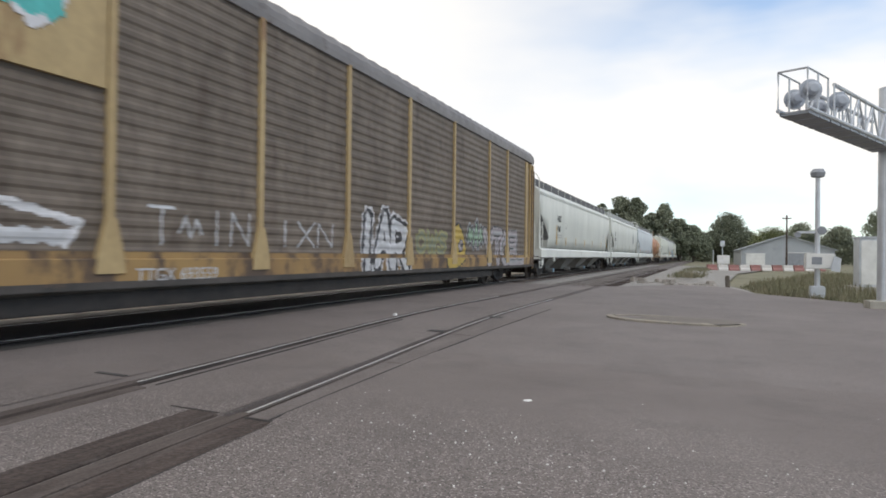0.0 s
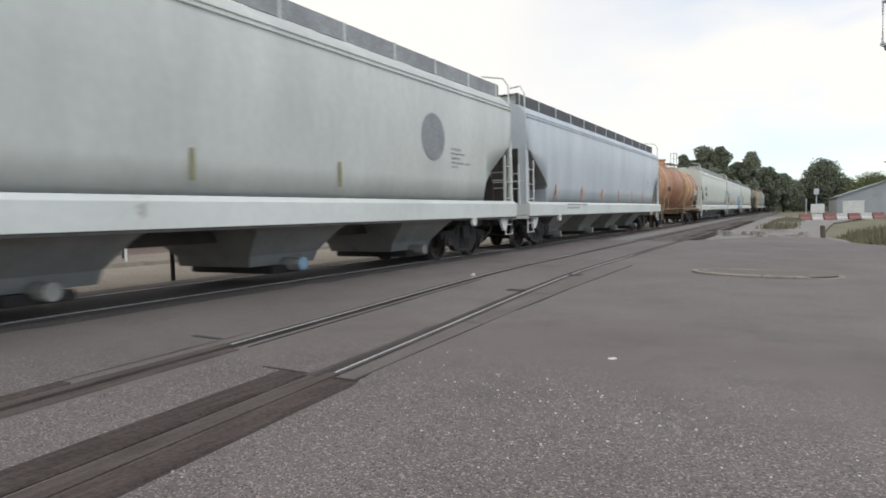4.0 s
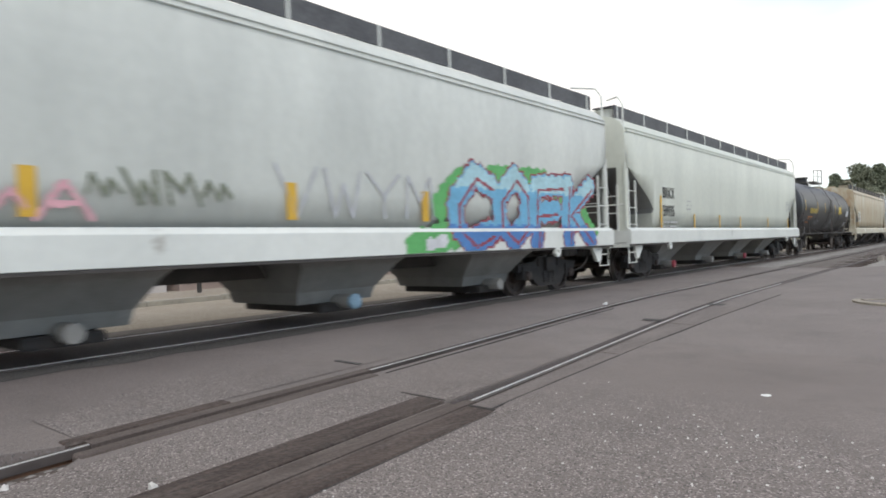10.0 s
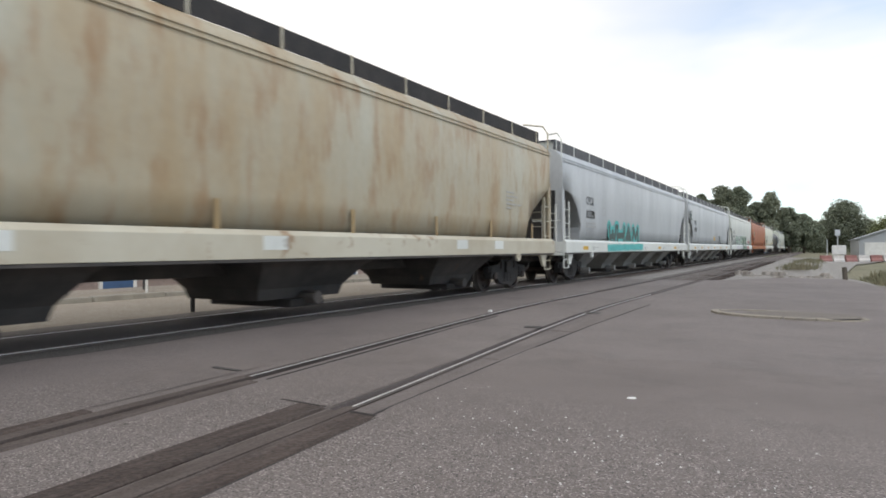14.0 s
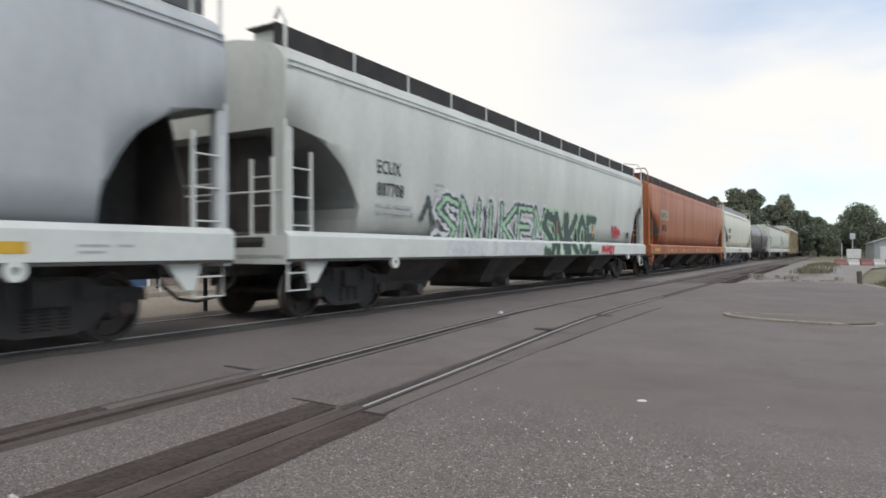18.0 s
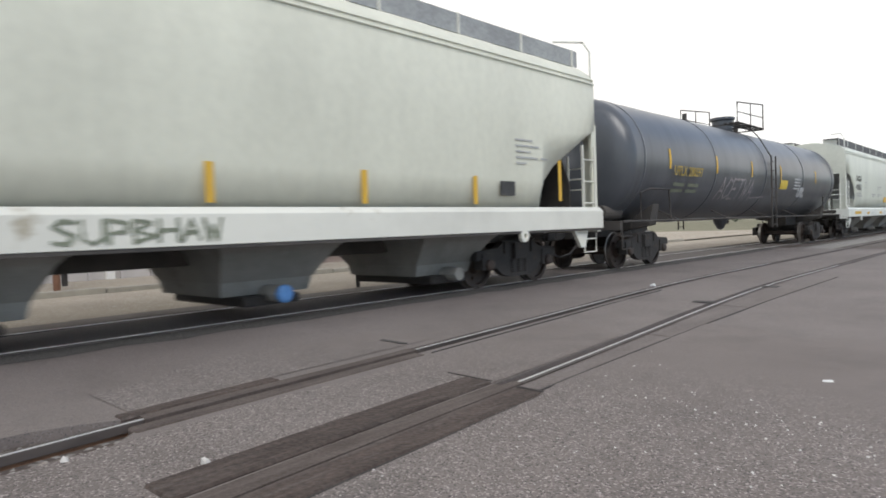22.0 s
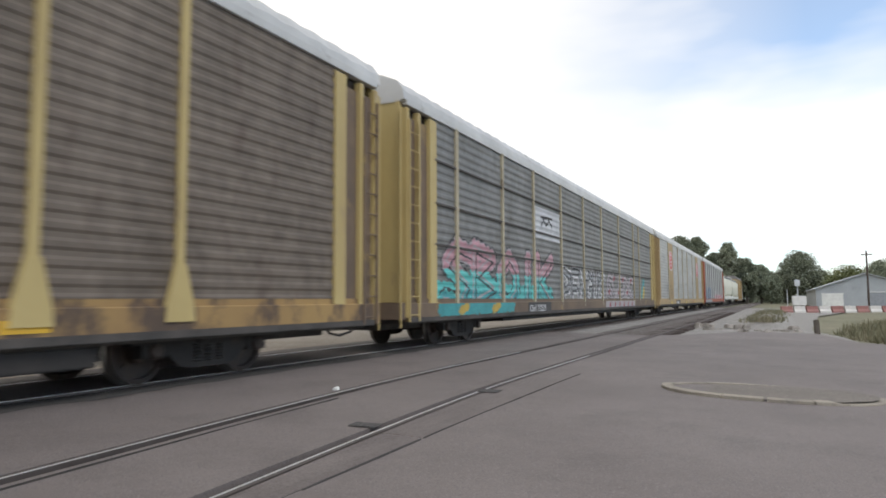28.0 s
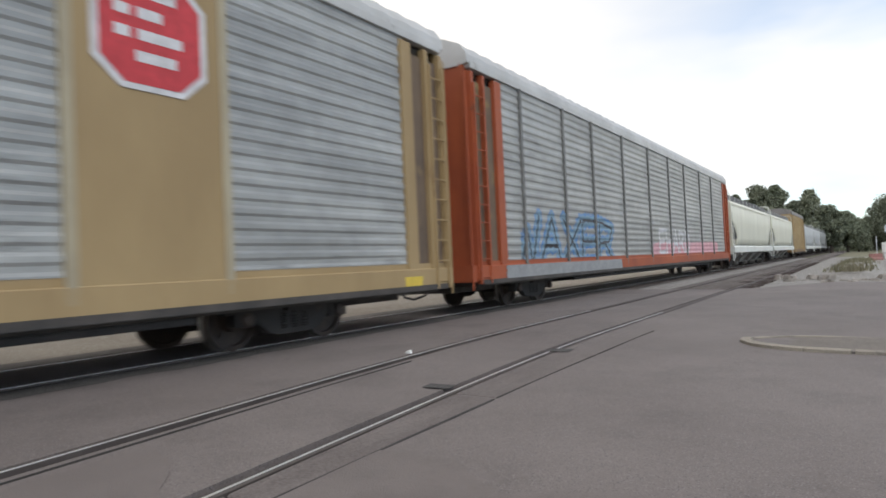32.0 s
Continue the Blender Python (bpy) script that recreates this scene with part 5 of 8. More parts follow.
SCREEN_GREY = surf("dull_galvanised_screen", (0.15, 0.15, 0.145), (0.2, 0.2, 0.195), 0.7, 0.55, 0.2, stretch=(1, 1.3, 0.5), spots=(0.1, 0.095, 0.085), spot_scale=1.6, spot_at=0.58, spot_soft=0.18, grain=0.14, grain_scale=5)
SCREEN_WHITE = surf("bright_galvanised_screen", (0.27, 0.275, 0.27), (0.4, 0.405, 0.395), 0.9, 0.42, 0.25, stretch=(1, 0.35, 2.4), spots=(0.16, 0.165, 0.16), spot_scale=1.6, spot_at=0.58, spot_soft=0.2, grain=0.08, grain_scale=3)
ROOF_ZINC = surf("zinc_roof_sheet", (0.46, 0.46, 0.45), (0.56, 0.56, 0.55), 0.8, 0.55, 0.2, spots=(0.3, 0.28, 0.26), spot_scale=1.5, spot_at=0.62)
ROOF_BROWN = surf("dull_roof_sheet", (0.17, 0.16, 0.158), (0.23, 0.218, 0.215), 0.8, 0.6, 0.15, spots=(0.12, 0.1, 0.09), spot_scale=1.5, spot_at=0.6)
SPRAY = {k: surf("spray_" + k, c, tuple(0.8 * v for v in c), 2.5, 0.6, grain=0.1, grain_scale=12) for k, c in dict(
    black=(0.03, 0.03, 0.035), white=(0.66, 0.66, 0.68), silver=(0.5, 0.51, 0.53), sky=(0.16, 0.42, 0.62), blue=(0.08, 0.22, 0.5), teal=(0.1, 0.48, 0.46), green=(0.12, 0.42, 0.13), mint=(0.4, 0.62, 0.42),
    red=(0.55, 0.05, 0.06), maroon=(0.3, 0.05, 0.07), pink=(0.66, 0.36, 0.4), yellow=(0.68, 0.5, 0.07), orange=(0.65, 0.25, 0.08), grey=(0.3, 0.31, 0.32), dusty=(0.36, 0.33, 0.345), rose=(0.46, 0.25, 0.29), deep_teal=(0.05, 0.3, 0.32), ochre=(0.46, 0.33, 0.07), sage=(0.27, 0.4, 0.28), mist=(0.4, 0.62, 0.68), khaki=(0.27, 0.26, 0.12), dull_blue=(0.2, 0.32, 0.42), olive=(0.2, 0.22, 0.16), dark_green=(0.06, 0.09, 0.08)).items()}


def paints(*names):
    return [SPRAY[n] for n in names]


flat = lambda z: 1.588
SIDE = 1.588


def marks(car, half, code, number, at=2.9, size=0.42, z=2.55, ink=INK, small=True, wide=0.82):
    """Reporting mark and number near the leading end, with unreadable data lines below."""
    y = -half + at
    lettering("reporting_mark", code, size, ink, car, decal_pose(SIDE + 0.003, y, z), wide)
    lettering("wagon_number", number, size, ink, car, decal_pose(SIDE + 0.003, y, z - size * 1.15), wide)
    if small:
        bars(car, "data_lines", SIDE + 0.002, y - 0.05, z - size * 1.15 - 0.2, [[0.22, 0.18, 0.55], [0.18, 0.14, 0.5, 0.12]], GREY_INK, 0.055, 0.06)
    bars(car, "stencil_box", SIDE + 0.002, y + 1.95, z - 0.05, [[0.35], [0.1, -0.02, 0.1], [0.35]], GREY_INK, 0.03, 0.09)


def ticks(car, half, ys, z=1.45, h=0.5, w=0.1, material=SIGN_YELLOW):
    for y in ys:
        plate(car, "reflector_strip", SIDE + 0.001, -half + y, z, w, h, material, "upright yellow reflector strip")


def sill_marks(car, half, ys, material=SIGN_YELLOW, w=0.55, h=0.12, z=1.08):
    for y in ys:
        plate(car, "sill_reflector", 1.661, -half + y, z, w, h, material, "yellow reflector on the sill")
        bars(car, "sill_lines", 1.661, -half + y + w + 0.5, z + 0.07, [[0.35, 0.2], [0.3]], GREY_INK, 0.03, 0.04)


def couple(car, a, b):
    CARS.append((car, (a + b) / 2))


def tail_marks(car, half, at=4.2):
    y = half - at
    bars(car, "data_lines", SIDE + 0.002, y, 2.55, [[0.5], [0.7], [0.45], [0.65, 0.2], [0.3]], GREY_INK, 0.03, 0.07)


def build_train():
    # the leading car carrier
    a, b = -2.7, 28.32
    h = (b - a) / 2
    posts = [-h + v for v in (4.0, 6.4, 8.8, 11.8, 14.7, 17.75, 20.9, 24.3, 26.5)]
    c = autorack("brown-screened autorack wagon with yellow posts and graffiti", h, posts, SCREEN_BROWN, RACK_YELLOW, RACK_SILL, ROOF_BROWN, DARK)
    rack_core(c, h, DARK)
    part("blank_panel", box((1.5, posts[1] - 0.5, 3.1), (1.56, posts[2] - 0.1, 5.0)), RACK_YELLOW, c, "yellow emblem panel")
    y0 = -h
    mural("emblem_patch", c, lambda z: 1.566, posts[1] - 0.3, posts[2] - 0.3, 3.5, 4.9, [(0, strokes("O~O", posts[1] - 0.1, 3.75, 1.7, 0.8), 0.2), (1, strokes("~~~", posts[1], 3.7, 1.6, 0.5), 0.14)], paints("white", "teal"), label="faded teal and white panel artwork")
    L = strokes("IAR", y0 + 15.1, 0.78, 2.5, 1.1, gap=0.1, slant=0.1, lift=0.08)
    NM = [(1, L, 0.27), (0, L, 0.22), (1, L, 0.11), (2, L, 0.07)]
    mural("graffiti", c, lambda z: 1.556, y0 + 14.5, y0 + 18.4, 0.63, 0.98, NM, paints("black", "white", "silver"))
    mural("graffiti", c, rack_side, y0 + 14.5, y0 + 18.4, 1.08, 2.3, NM, paints("black", "white", "silver"), 0.022, label="black and white sprayed lettering")
    L2 = strokes("OWS", y0 + 18.2, 1.15, 2.2, 0.5)
    mural("graffiti", c, rack_side, y0 + 18.0, y0 + 20.8, 1.08, 2.0, [(1, L2, 0.12), (0, L2, 0.05)], paints("olive", "khaki"), label="faint yellow sprayed lettering")
    L3 = strokes("YTOEL", y0 + 23.8, 0.85, 4.9, 0.95, gap=0.1, slant=0.06, lift=0.05)
    white = [(2, L3, 0.26), (0, L3, 0.21), (1, L3, 0.05), (2, strokes("YTOEL", y0 + 23.8, 0.9, 4.9, 0.85, gap=0.3, slant=0.06), 0.025)]
    bug = [(2, [[(y0 + 20.7, 0.95), (y0 + 21.6, 1.25), (y0 + 21.3, 1.6)]], 0.44), (3, [[(y0 + 20.7, 0.95), (y0 + 21.6, 1.25), (y0 + 21.3, 1.6)]], 0.38), (2, [[(y0 + 21.55, 1.35), (y0 + 21.6, 1.36)]], 0.2), (0, [[(y0 + 21.55, 1.35), (y0 + 21.6, 1.36)]], 0.15), (2, [[(y0 + 21.62, 1.35), (y0 + 21.64, 1.36)]], 0.06)]
    fern = [(1, strokes("~A~", y0 + 22.1, 1.35, 1.7, 0.75, slant=0.15), 0.16), (2, strokes("~A~", y0 + 22.1, 1.35, 1.7, 0.75, slant=0.15), 0.1), (4, strokes("~A~", y0 + 22.15, 1.4, 1.6, 0.65, slant=0.15), 0.05)]
    mural("graffiti", c, lambda z: 1.556, y0 + 20.2, y0 + 29.4, 0.63, 0.98, white + bug, paints("dusty", "grey", "black", "ochre", "sage"), 0.03)
    mural("graffiti", c, rack_side, y0 + 20.8, y0 + 29.4, 1.08, 2.3, fern + white + bug, paints("dusty", "grey", "black", "ochre", "sage"), 0.03, label="white sprayed lettering beside a yellow round-eyed shape")
    mural("graffiti", c, rack_side, y0 + 6.0, y0 + 14.4, 1.08, 2.2, [(1, [[(y0 + 6.0, 1.25), (y0 + 8.2, 1.25)]], 0.09), (0, [[(y0 + 6.0, 1.62), (y0 + 7.0, 1.72), (y0 + 8.4, 1.42), (y0 + 8.2, 1.15)]], 0.05), (0, strokes("S", y0 + 6.3, 1.3, 0.8, 0.35), 0.08)], paints("white", "silver"), 0.025, label="smudged white tag")
    mural("graffiti", c, rack_side, y0 + 9.0, y0 + 14.4, 1.08, 2.0, [(0, strokes("T~IN", y0 + 9.4, 1.2, 2.2, 0.5), 0.02), (0, strokes("IXN", y0 + 12.2, 1.2, 2.0, 0.45), 0.02)], paints("silver"), 0.016, label="thin scratched white tags")
    lettering("reporting_mark", "TTGX  693559", 0.26, SPRAY["silver"], c, decal_pose(1.556, y0 + 9.2, 0.68), 1.0)
    plate(c, "sill_reflector", 1.553, y0 + 21.0, 0.72, 0.5, 0.13, SIGN_YELLOW)
    plate(c, "sill_reflector", 1.553, y0 + 26.4, 0.72, 0.5, 0.13, SIGN_YELLOW)
    couple(c, a, b)

    G = [28.32, 51.98, 73.91, 95.44, 112.71, 135.1, 155.99, 176.91, 195.19, 216.24, 238.74, 260.78, 282.84, 305.81, 324.71, 345.61, 367.9, 388.37, 419.5, 451.18, 482.18, 513.01]
    H = lambda i: (G[i + 1] - G[i]) / 2
    # 0: grey hopper
    h = H(0)
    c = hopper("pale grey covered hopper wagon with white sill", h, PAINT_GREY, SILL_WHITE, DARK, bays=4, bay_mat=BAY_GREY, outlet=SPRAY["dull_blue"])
    marks(c, h, "ARSX", "4180", 4.2, 0.44, 2.78)
    ticks(c, h, (6.25, 9.05, 11.95, 14.9, 18.7), z=1.62, h=0.4)
    plate(c, "reflector_strip", SIDE + 0.001, -h + 3.94, 1.6, 0.12, 0.95, SIGN_YELLOW)
    plate(c, "reflector_strip", SIDE + 0.001, -h + 21.15, 1.65, 0.1, 0.85, SIGN_YELLOW)
    tail_marks(c, h)
    couple(c, G[0], G[1])
    # 1
    h = H(1)
    c = hopper("light grey covered hopper wagon with a round emblem", h, PAINT_GREY, SILL_WHITE, DARK, bays=4, bay_mat=BAY_GREY, outlet=SPRAY["dull_blue"], walk_mat=WALK_PALE)
    marks(c, h, "TILX", "623921", 2.65, 0.36, 2.75, wide=0.75)
    ticks(c, h, (2.0, 4.65, 7.55, 10.5, 13.6), z=1.6, h=0.42, w=0.07, material=SPRAY["khaki"])
    part("emblem", lathe([(SIDE, 0.0), (SIDE, 0.5), (SIDE + 0.004, 0.5), (SIDE + 0.004, 0.0)], "x", 24, (0, h - 5.0, 2.75)), SPRAY["grey"], c, "faded round emblem")
    tail_marks(c, h)
    couple(c, G[1], G[2])
    # 2
    h = H(2)
    c = hopper("bluish white covered hopper wagon with orange reflector strips", h, PAINT_COOL, SILL_WHITE, DARK, bays=4, bay_mat=BAY_GREY)
    ticks(c, h, (3.0, 5.9, 8.7, 11.4, 14.0, 16.4), z=1.5, h=0.46, material=SPRAY["orange"])
    bars(c, "sill_lines", 1.661, -h + 4, 1.3, [[1.6, 0.6], [1.4]], GREY_INK, 0.06, 0.05)
    tail_marks(c, h)
    couple(c, G[2], G[3])
    # 3: rusty tank
    h = H(3)
    c = tank("rust-streaked orange and tan tank wagon with pale railings", h, TANK_RUST, FRAME_TAN, rail_mat=FRAME_TAN)
    on_tank(c, "warning_field", 2.3, 2.25, 0.68, 0.32, SIGN_YELLOW, label="yellow placard field")
    on_tank(c, "white_field", 5.5, 2.42, 0.4, 0.24, WHITE)
    on_tank(c, "white_field", 6.0, 2.12, 1.25, 0.36, WHITE)
    on_tank(c, "dark_mark", -0.85, 2.2, 0.1, 0.7, INK)
    on_tank(c, "data_plate", 5.2, 1.7, 0.45, 0.3, INK)
    for k in range(4):
        on_tank(c, "reporting_mark", -5.8 + 0.3 * k, 2.2, 0.18, 0.26, INK)
    couple(c, G[3], G[4])
    # 4
    h = H(4)
    c = hopper("pale green-grey covered hopper wagon with yellow sill reflectors", h, PAINT_GREEN, SILL_WHITE, DARK, bays=5, bay_mat=BAY_GREY, outlet=SPRAY["dull_blue"], walk_mat=WALK_PALE)
    marks(c, h, "WFRX", "885048", 3.2, 0.41, 2.6, wide=0.78)
    sill_marks(c, h, (5.8, 8.4, 10.9, 13.5, 16.0, 19.2))
    plate(c, "sill_reflector", 1.662, -h + 2.2, 1.06, 0.95, 0.12, SIGN_YELLOW)
    bars(c, "data_lines", SIDE + 0.002, -h + 11.2, 2.25, [[0.4], [0.55], [0.5], [0.7, 0.2], [0.3]], GREY_INK, 0.045, 0.07)
    bars(c, "sill_lines", 1.661, -h + 6.8, 1.12, [[1.3]], GREY_INK, 0.08, 0.04)
    tail_marks(c, h, 2.9)
    couple(c, G[4], G[5])
    # 5: graffiti at the rear
    h = H(5)
    c = hopper("pale grey covered hopper wagon with blue and green graffiti", h, PAINT_GREY, SILL_WHITE, DARK, bays=4, bay_mat=BAY_GREY, outlet=SPRAY["dull_blue"])
    marks(c, h, "UTCX", "1699", 2.7, 0.36, 2.45)
    plate(c, "reflector_strip", SIDE + 0.001, -h + 2.24, 1.5, 0.14, 0.9, SIGN_YELLOW)
    ticks(c, h, (7.9, 10.92, 13.54), z=1.5, h=0.48, w=0.16)
    L = strokes("COFK", h - 6.75, 1.14, 5.2, 1.2, gap=0.2, slant=0.12, lift=0.05)
    cloud = [(3, [[(h - 7.6, 1.1), (h - 6.6, 1.3)], [(h - 6.9, 1.75), (h - 6.3, 2.2)], [(h - 5.4, 2.3), (h - 3.6, 2.35)], [(h - 3.0, 2.2), (h - 2.2, 1.9), (h - 1.6, 1.3)]], 0.24), (4, [[(h - 7.3, 1.12), (h - 6.9, 1.2)], [(h - 1.9, 1.45), (h - 1.5, 1.15)]], 0.1)]
    cofk = cloud + [(2, L, 0.25), (1, L, 0.215, 0.0, 1.45), (0, L, 0.215, 1.45, 3.0), (5, L, 0.19, 2.1, 3.0), (2, [[(y + 0.09, z - 0.08) for y, z in line] for line in L], 0.028)]
    hues = paints("sky", "blue", "maroon", "green", "white", "mist")
    mural("graffiti", c, flat, h - 8.0, h - 1.2, 1.36, 2.75, cofk, hues, label="blue block lettering with maroon edges and a green cloud")
    mural("graffiti", c, lambda z: 1.664, h - 8.0, h - 1.2, 1.0, 1.33, cofk, hues)
    L2 = strokes("SB", -h + 5.4, 1.35, 1.05, 0.6)
    mural("graffiti", c, flat, -h + 5.0, -h + 9.2, 1.36, 2.4, [(1, L2, 0.2), (0, L2, 0.13), (2, strokes("Y~A", -h + 6.8, 1.5, 1.8, 0.35), 0.03)], paints("yellow", "orange", "pink"), 0.025, label="yellow sprayed character shapes")
    mural("graffiti", c, flat, -h + 8.2, -h + 10.4, 1.5, 2.3, [(0, strokes("~WM~", -h + 8.5, 1.65, 1.7, 0.36, slant=-0.3), 0.022)], paints("olive"), 0.016, label="dark thin scrawl")
    mural("graffiti", c, flat, h - 10.4, h - 6.6, 1.4, 2.6, [(0, strokes("VWYM", h - 10.2, 1.55, 3.2, 0.65), 0.022)], paints("silver"), 0.016, label="thin grey scrawl")
    couple(c, G[5], G[6])
    # 6
    h = H(6)
    c = hopper("clean pale green-grey covered hopper wagon", h, PAINT_GREEN, SILL_WHITE, DARK, bays=4, bay_mat=BAY_GREY, outlet=SPRAY["maroon"])
    marks(c, h, "BRKX", "59935", 2.9, 0.44, 2.24)
    plate(c, "reflector_strip", SIDE + 0.001, -h + 2.7, 1.4, 0.11, 0.9, SIGN_YELLOW)
    ticks(c, h, (5.45, 8.0, 10.5, 14.6, 18.3), z=1.4, h=0.42)
    tail_marks(c, h, 2.9)
    couple(c, G[6], G[7])
    # 7: black tank
    h = H(7)
    c = tank("black tank wagon with yellow marks and a railed dome", h, TANK_BLACK, DARK, rail_mat=DARK)
    for y in (-7.05, -3.76, -1.46, 2.0, 4.4):
        on_tank(c, "reflector_strip", y, 2.3, 0.1, 0.55, SIGN_YELLOW)
    on_tank(c, "warning_field", 3.35, 2.28, 0.8, 0.45, SPRAY["yellow"])
    on_tank(c, "white_field", 6.2, 2.15, 1.0, 0.38, SPRAY["silver"])
    m = lettering("reporting_mark", "UTLX 679738", 0.36, SPRAY["yellow"], c, pose(1.535, -6.1, 2.2, 96, 0, 90), 0.9)
    for k in range(3):
        on_tank(c, "data_line", -6.1, 1.98 - 0.14 * k, 1.2 - 0.2 * k, 0.05, SPRAY["orange"])
    ts = tank_side()
    mural("graffiti", c, ts, -4.2, 2.6, 1.2, 2.4, [(0, strokes("KEEZ", 0.9, 1.5, 1.0, 0.45, slant=0.1), 0.03), (0, strokes("~", 0.9, 1.3, 0.8, 0.3), 0.025), (0, strokes("SAEN", -3.9, 1.62, 1.4, 0.2), 0.025)], paints("grey"), 0.025, label="silver scrawled tag")
    mural("graffiti", c, ts, 6.4, 7.8, 1.2, 2.0, [(0, strokes("V", 6.8, 1.4, 0.4, 0.3), 0.12)], paints("silver"))
    couple(c, G[7], G[8])
    # 8: beige hopper
    h = H(8)
    c = hopper("rust-stained beige covered hopper wagon", h, PAINT_BEIGE, SILL_DIRTY, DARK, bays=3, curved=False, walk_mat=STEEL_DARK)
    plate(c, "stencil_panel", SIDE + 0.001, -h + 2.35, 1.88, 1.15, 0.72, SILL_CREAM, "white stencil panel")
    lettering("reporting_mark", "CCBX", 0.32, INK, c, decal_pose(SIDE + 0.008, -h + 2.42, 2.3), 1.0)
    lettering("wagon_number", "59687", 0.32, INK, c, decal_pose(SIDE + 0.008, -h + 2.42, 1.96), 1.0)
    ticks(c, h, (8.0, 10.9, 13.7, 16.3, 18.9), z=1.4, h=0.4, material=RACK_BUFF)
    for y in (5.0, 8.8, 14.5, 16.4):
        plate(c, "sill_patch", 1.661, -h + y, 1.12, 0.5, 0.2, SILL_WHITE)
    plate(c, "end_field", 0.9, -h + 0.5, 3.5, 0.01, 0.4, SILL_CREAM)
    tail_marks(c, h, 3.8)
    couple(c, G[8], G[9])
    # 9
    h = H(9)
    c = hopper("grey covered hopper wagon with teal graffiti", h, PAINT_MID, SILL_WHITE, DARK, bays=5, curved=True, bay_mat=BAY_GREY)
    marks(c, h, "CPCX", "815290", 2.78, 0.4, 2.62)
    L = strokes("WHAM", -h + 5.4, 1.3, 4.8, 0.65, slant=0.1)
    mural("graffiti", c, flat, -h + 4.8, -h + 11.2, 1.36, 2.4, [(1, L, 0.24), (0, L, 0.12)], paints("dark_green", "teal"), label="teal and dark sprayed lettering")
    mural("graffiti", c, lambda z: 1.664, -h + 4.9, -h + 11.0, 1.0, 1.33, [(0, [[(-h + 5.2, 1.14), (-h + 10.6, 1.18)]], 0.13)], paints("teal"))
    sill_marks(c, h, (2.2, 6.0, 10.0, 14.0, 18.0))
    couple(c, G[9], G[10])
    # 10
    h = H(10)
    c = hopper("dull grey covered hopper wagon with yellow sill reflectors", h, PAINT_MID, SILL_WHITE, DARK, bays=5, curved=True, bay_mat=BAY_GREY)
    marks(c, h, "CPCX", "815292", 2.7, 0.4, 2.62)
    mural("graffiti", c, flat, -h + 0.7, -h + 2.6, 2.5, 3.7, [(0, strokes("YWE", -h + 0.9, 2.9, 1.0, 0.5, slant=-0.1), 0.04)], paints("dark_green"), label="dark scrawled tag")
    mural("graffiti", c, flat, h - 8.2, h - 6.0, 1.36, 2.4, [(0, strokes("YMON", h - 7.9, 1.45, 1.3, 0.6, slant=0.15), 0.035)], paints("dark_green"), label="dark scrawled tag")
    plate(c, "warning_field", SIDE + 0.001, h - 10.5, 1.68, 0.7, 0.27, SIGN_YELLOW)
    bars(c, "data_lines", SIDE + 0.002, h - 9.5, 2.15, [[1.1], [1.0], [1.05], [0.8]], GREY_INK, 0.04, 0.05)
    sill_marks(c, h, (2.2, 5.0, 7.9, 11.1, 14.6, 18.4))
    tail_marks(c, h, 4.6)
    couple(c, G[10], G[11])
    # 11: green and black graffiti
    h = H(11)
    c = hopper("pale grey covered hopper wagon with green and black graffiti", h, PAINT_GREY, SILL_WHITE, DARK, bays=4, curved=True, walk_mat=STEEL_DARK)
    marks(c, h, "ECUX", "887708", 2.74, 0.34, 2.48)
    L = strokes("SNIKEM", -h + 4.6, 1.25, 6.0, 0.95, slant=0.1)
    L2 = strokes("SNKOE", -h + 10.3, 0.98, 4.75, 1.15)
    mural("graffiti", c, flat, -h + 3.8, -h + 15.8, 1.36, 2.7, [(0, strokes("~~~", -h + 4.1, 1.5, 3.0, 0.8), 0.06), (2, L, 0.2), (0, L, 0.12), (1, L, 0.05), (1, L2, 0.2), (0, L2, 0.135)], paints("dark_green", "mint", "white"), label="green-edged black block lettering")
    mural("graffiti", c, lambda z: 1.664, -h + 4.5, -h + 15.6, 1.0, 1.33, [(2, strokes("SNIKEM", -h + 5.0, 1.03, 5.4, 0.28), 0.1), (1, L2, 0.2), (0, L2, 0.135)], paints("dark_green", "mint", "white"))
    mural("graffiti", c, flat, h - 5.4, h - 3.6, 1.36, 2.3, [(0, strokes("NA~", h - 5.1, 1.62, 1.0, 0.36, slant=-0.2), 0.05)], paints("red"), label="red scrawled tag")
    mural("graffiti", c, lambda z: 1.664, h - 6.8, h - 4.8, 1.0, 1.33, [(0, strokes("MNMEY", h - 6.6, 1.06, 1.5, 0.2), 0.05)], paints("red"))
    ticks(c, h, (11.4, 14.65), z=1.57, h=0.4, material=SPRAY["orange"])
    plate(c, "data_plate", SIDE + 0.001, h - 3.2, 1.6, 0.24, 0.22, INK)
    couple(c, G[11], G[12])
    # 12: red hopper
    h = H(12)
    c = hopper("weathered orange-red covered hopper wagon", h, PAINT_RED, PAINT_RED, DARK, bays=4, tilt_end=1.1, walk_mat=STEEL_DARK, ribs=False)
    plate(c, "stencil_panel", SIDE + 0.001, -h + 2.65, 2.56, 1.65, 0.48, RACK_DULL, "white stencil panel")
    lettering("reporting_mark", "MRKX", 0.38, SPRAY["olive"], c, decal_pose(SIDE + 0.008, -h + 2.75, 2.66), 1.15)
    lettering("wagon_number", "18532", 0.42, INK, c, decal_pose(SIDE + 0.003, -h + 2.8, 2.06), 1.05)
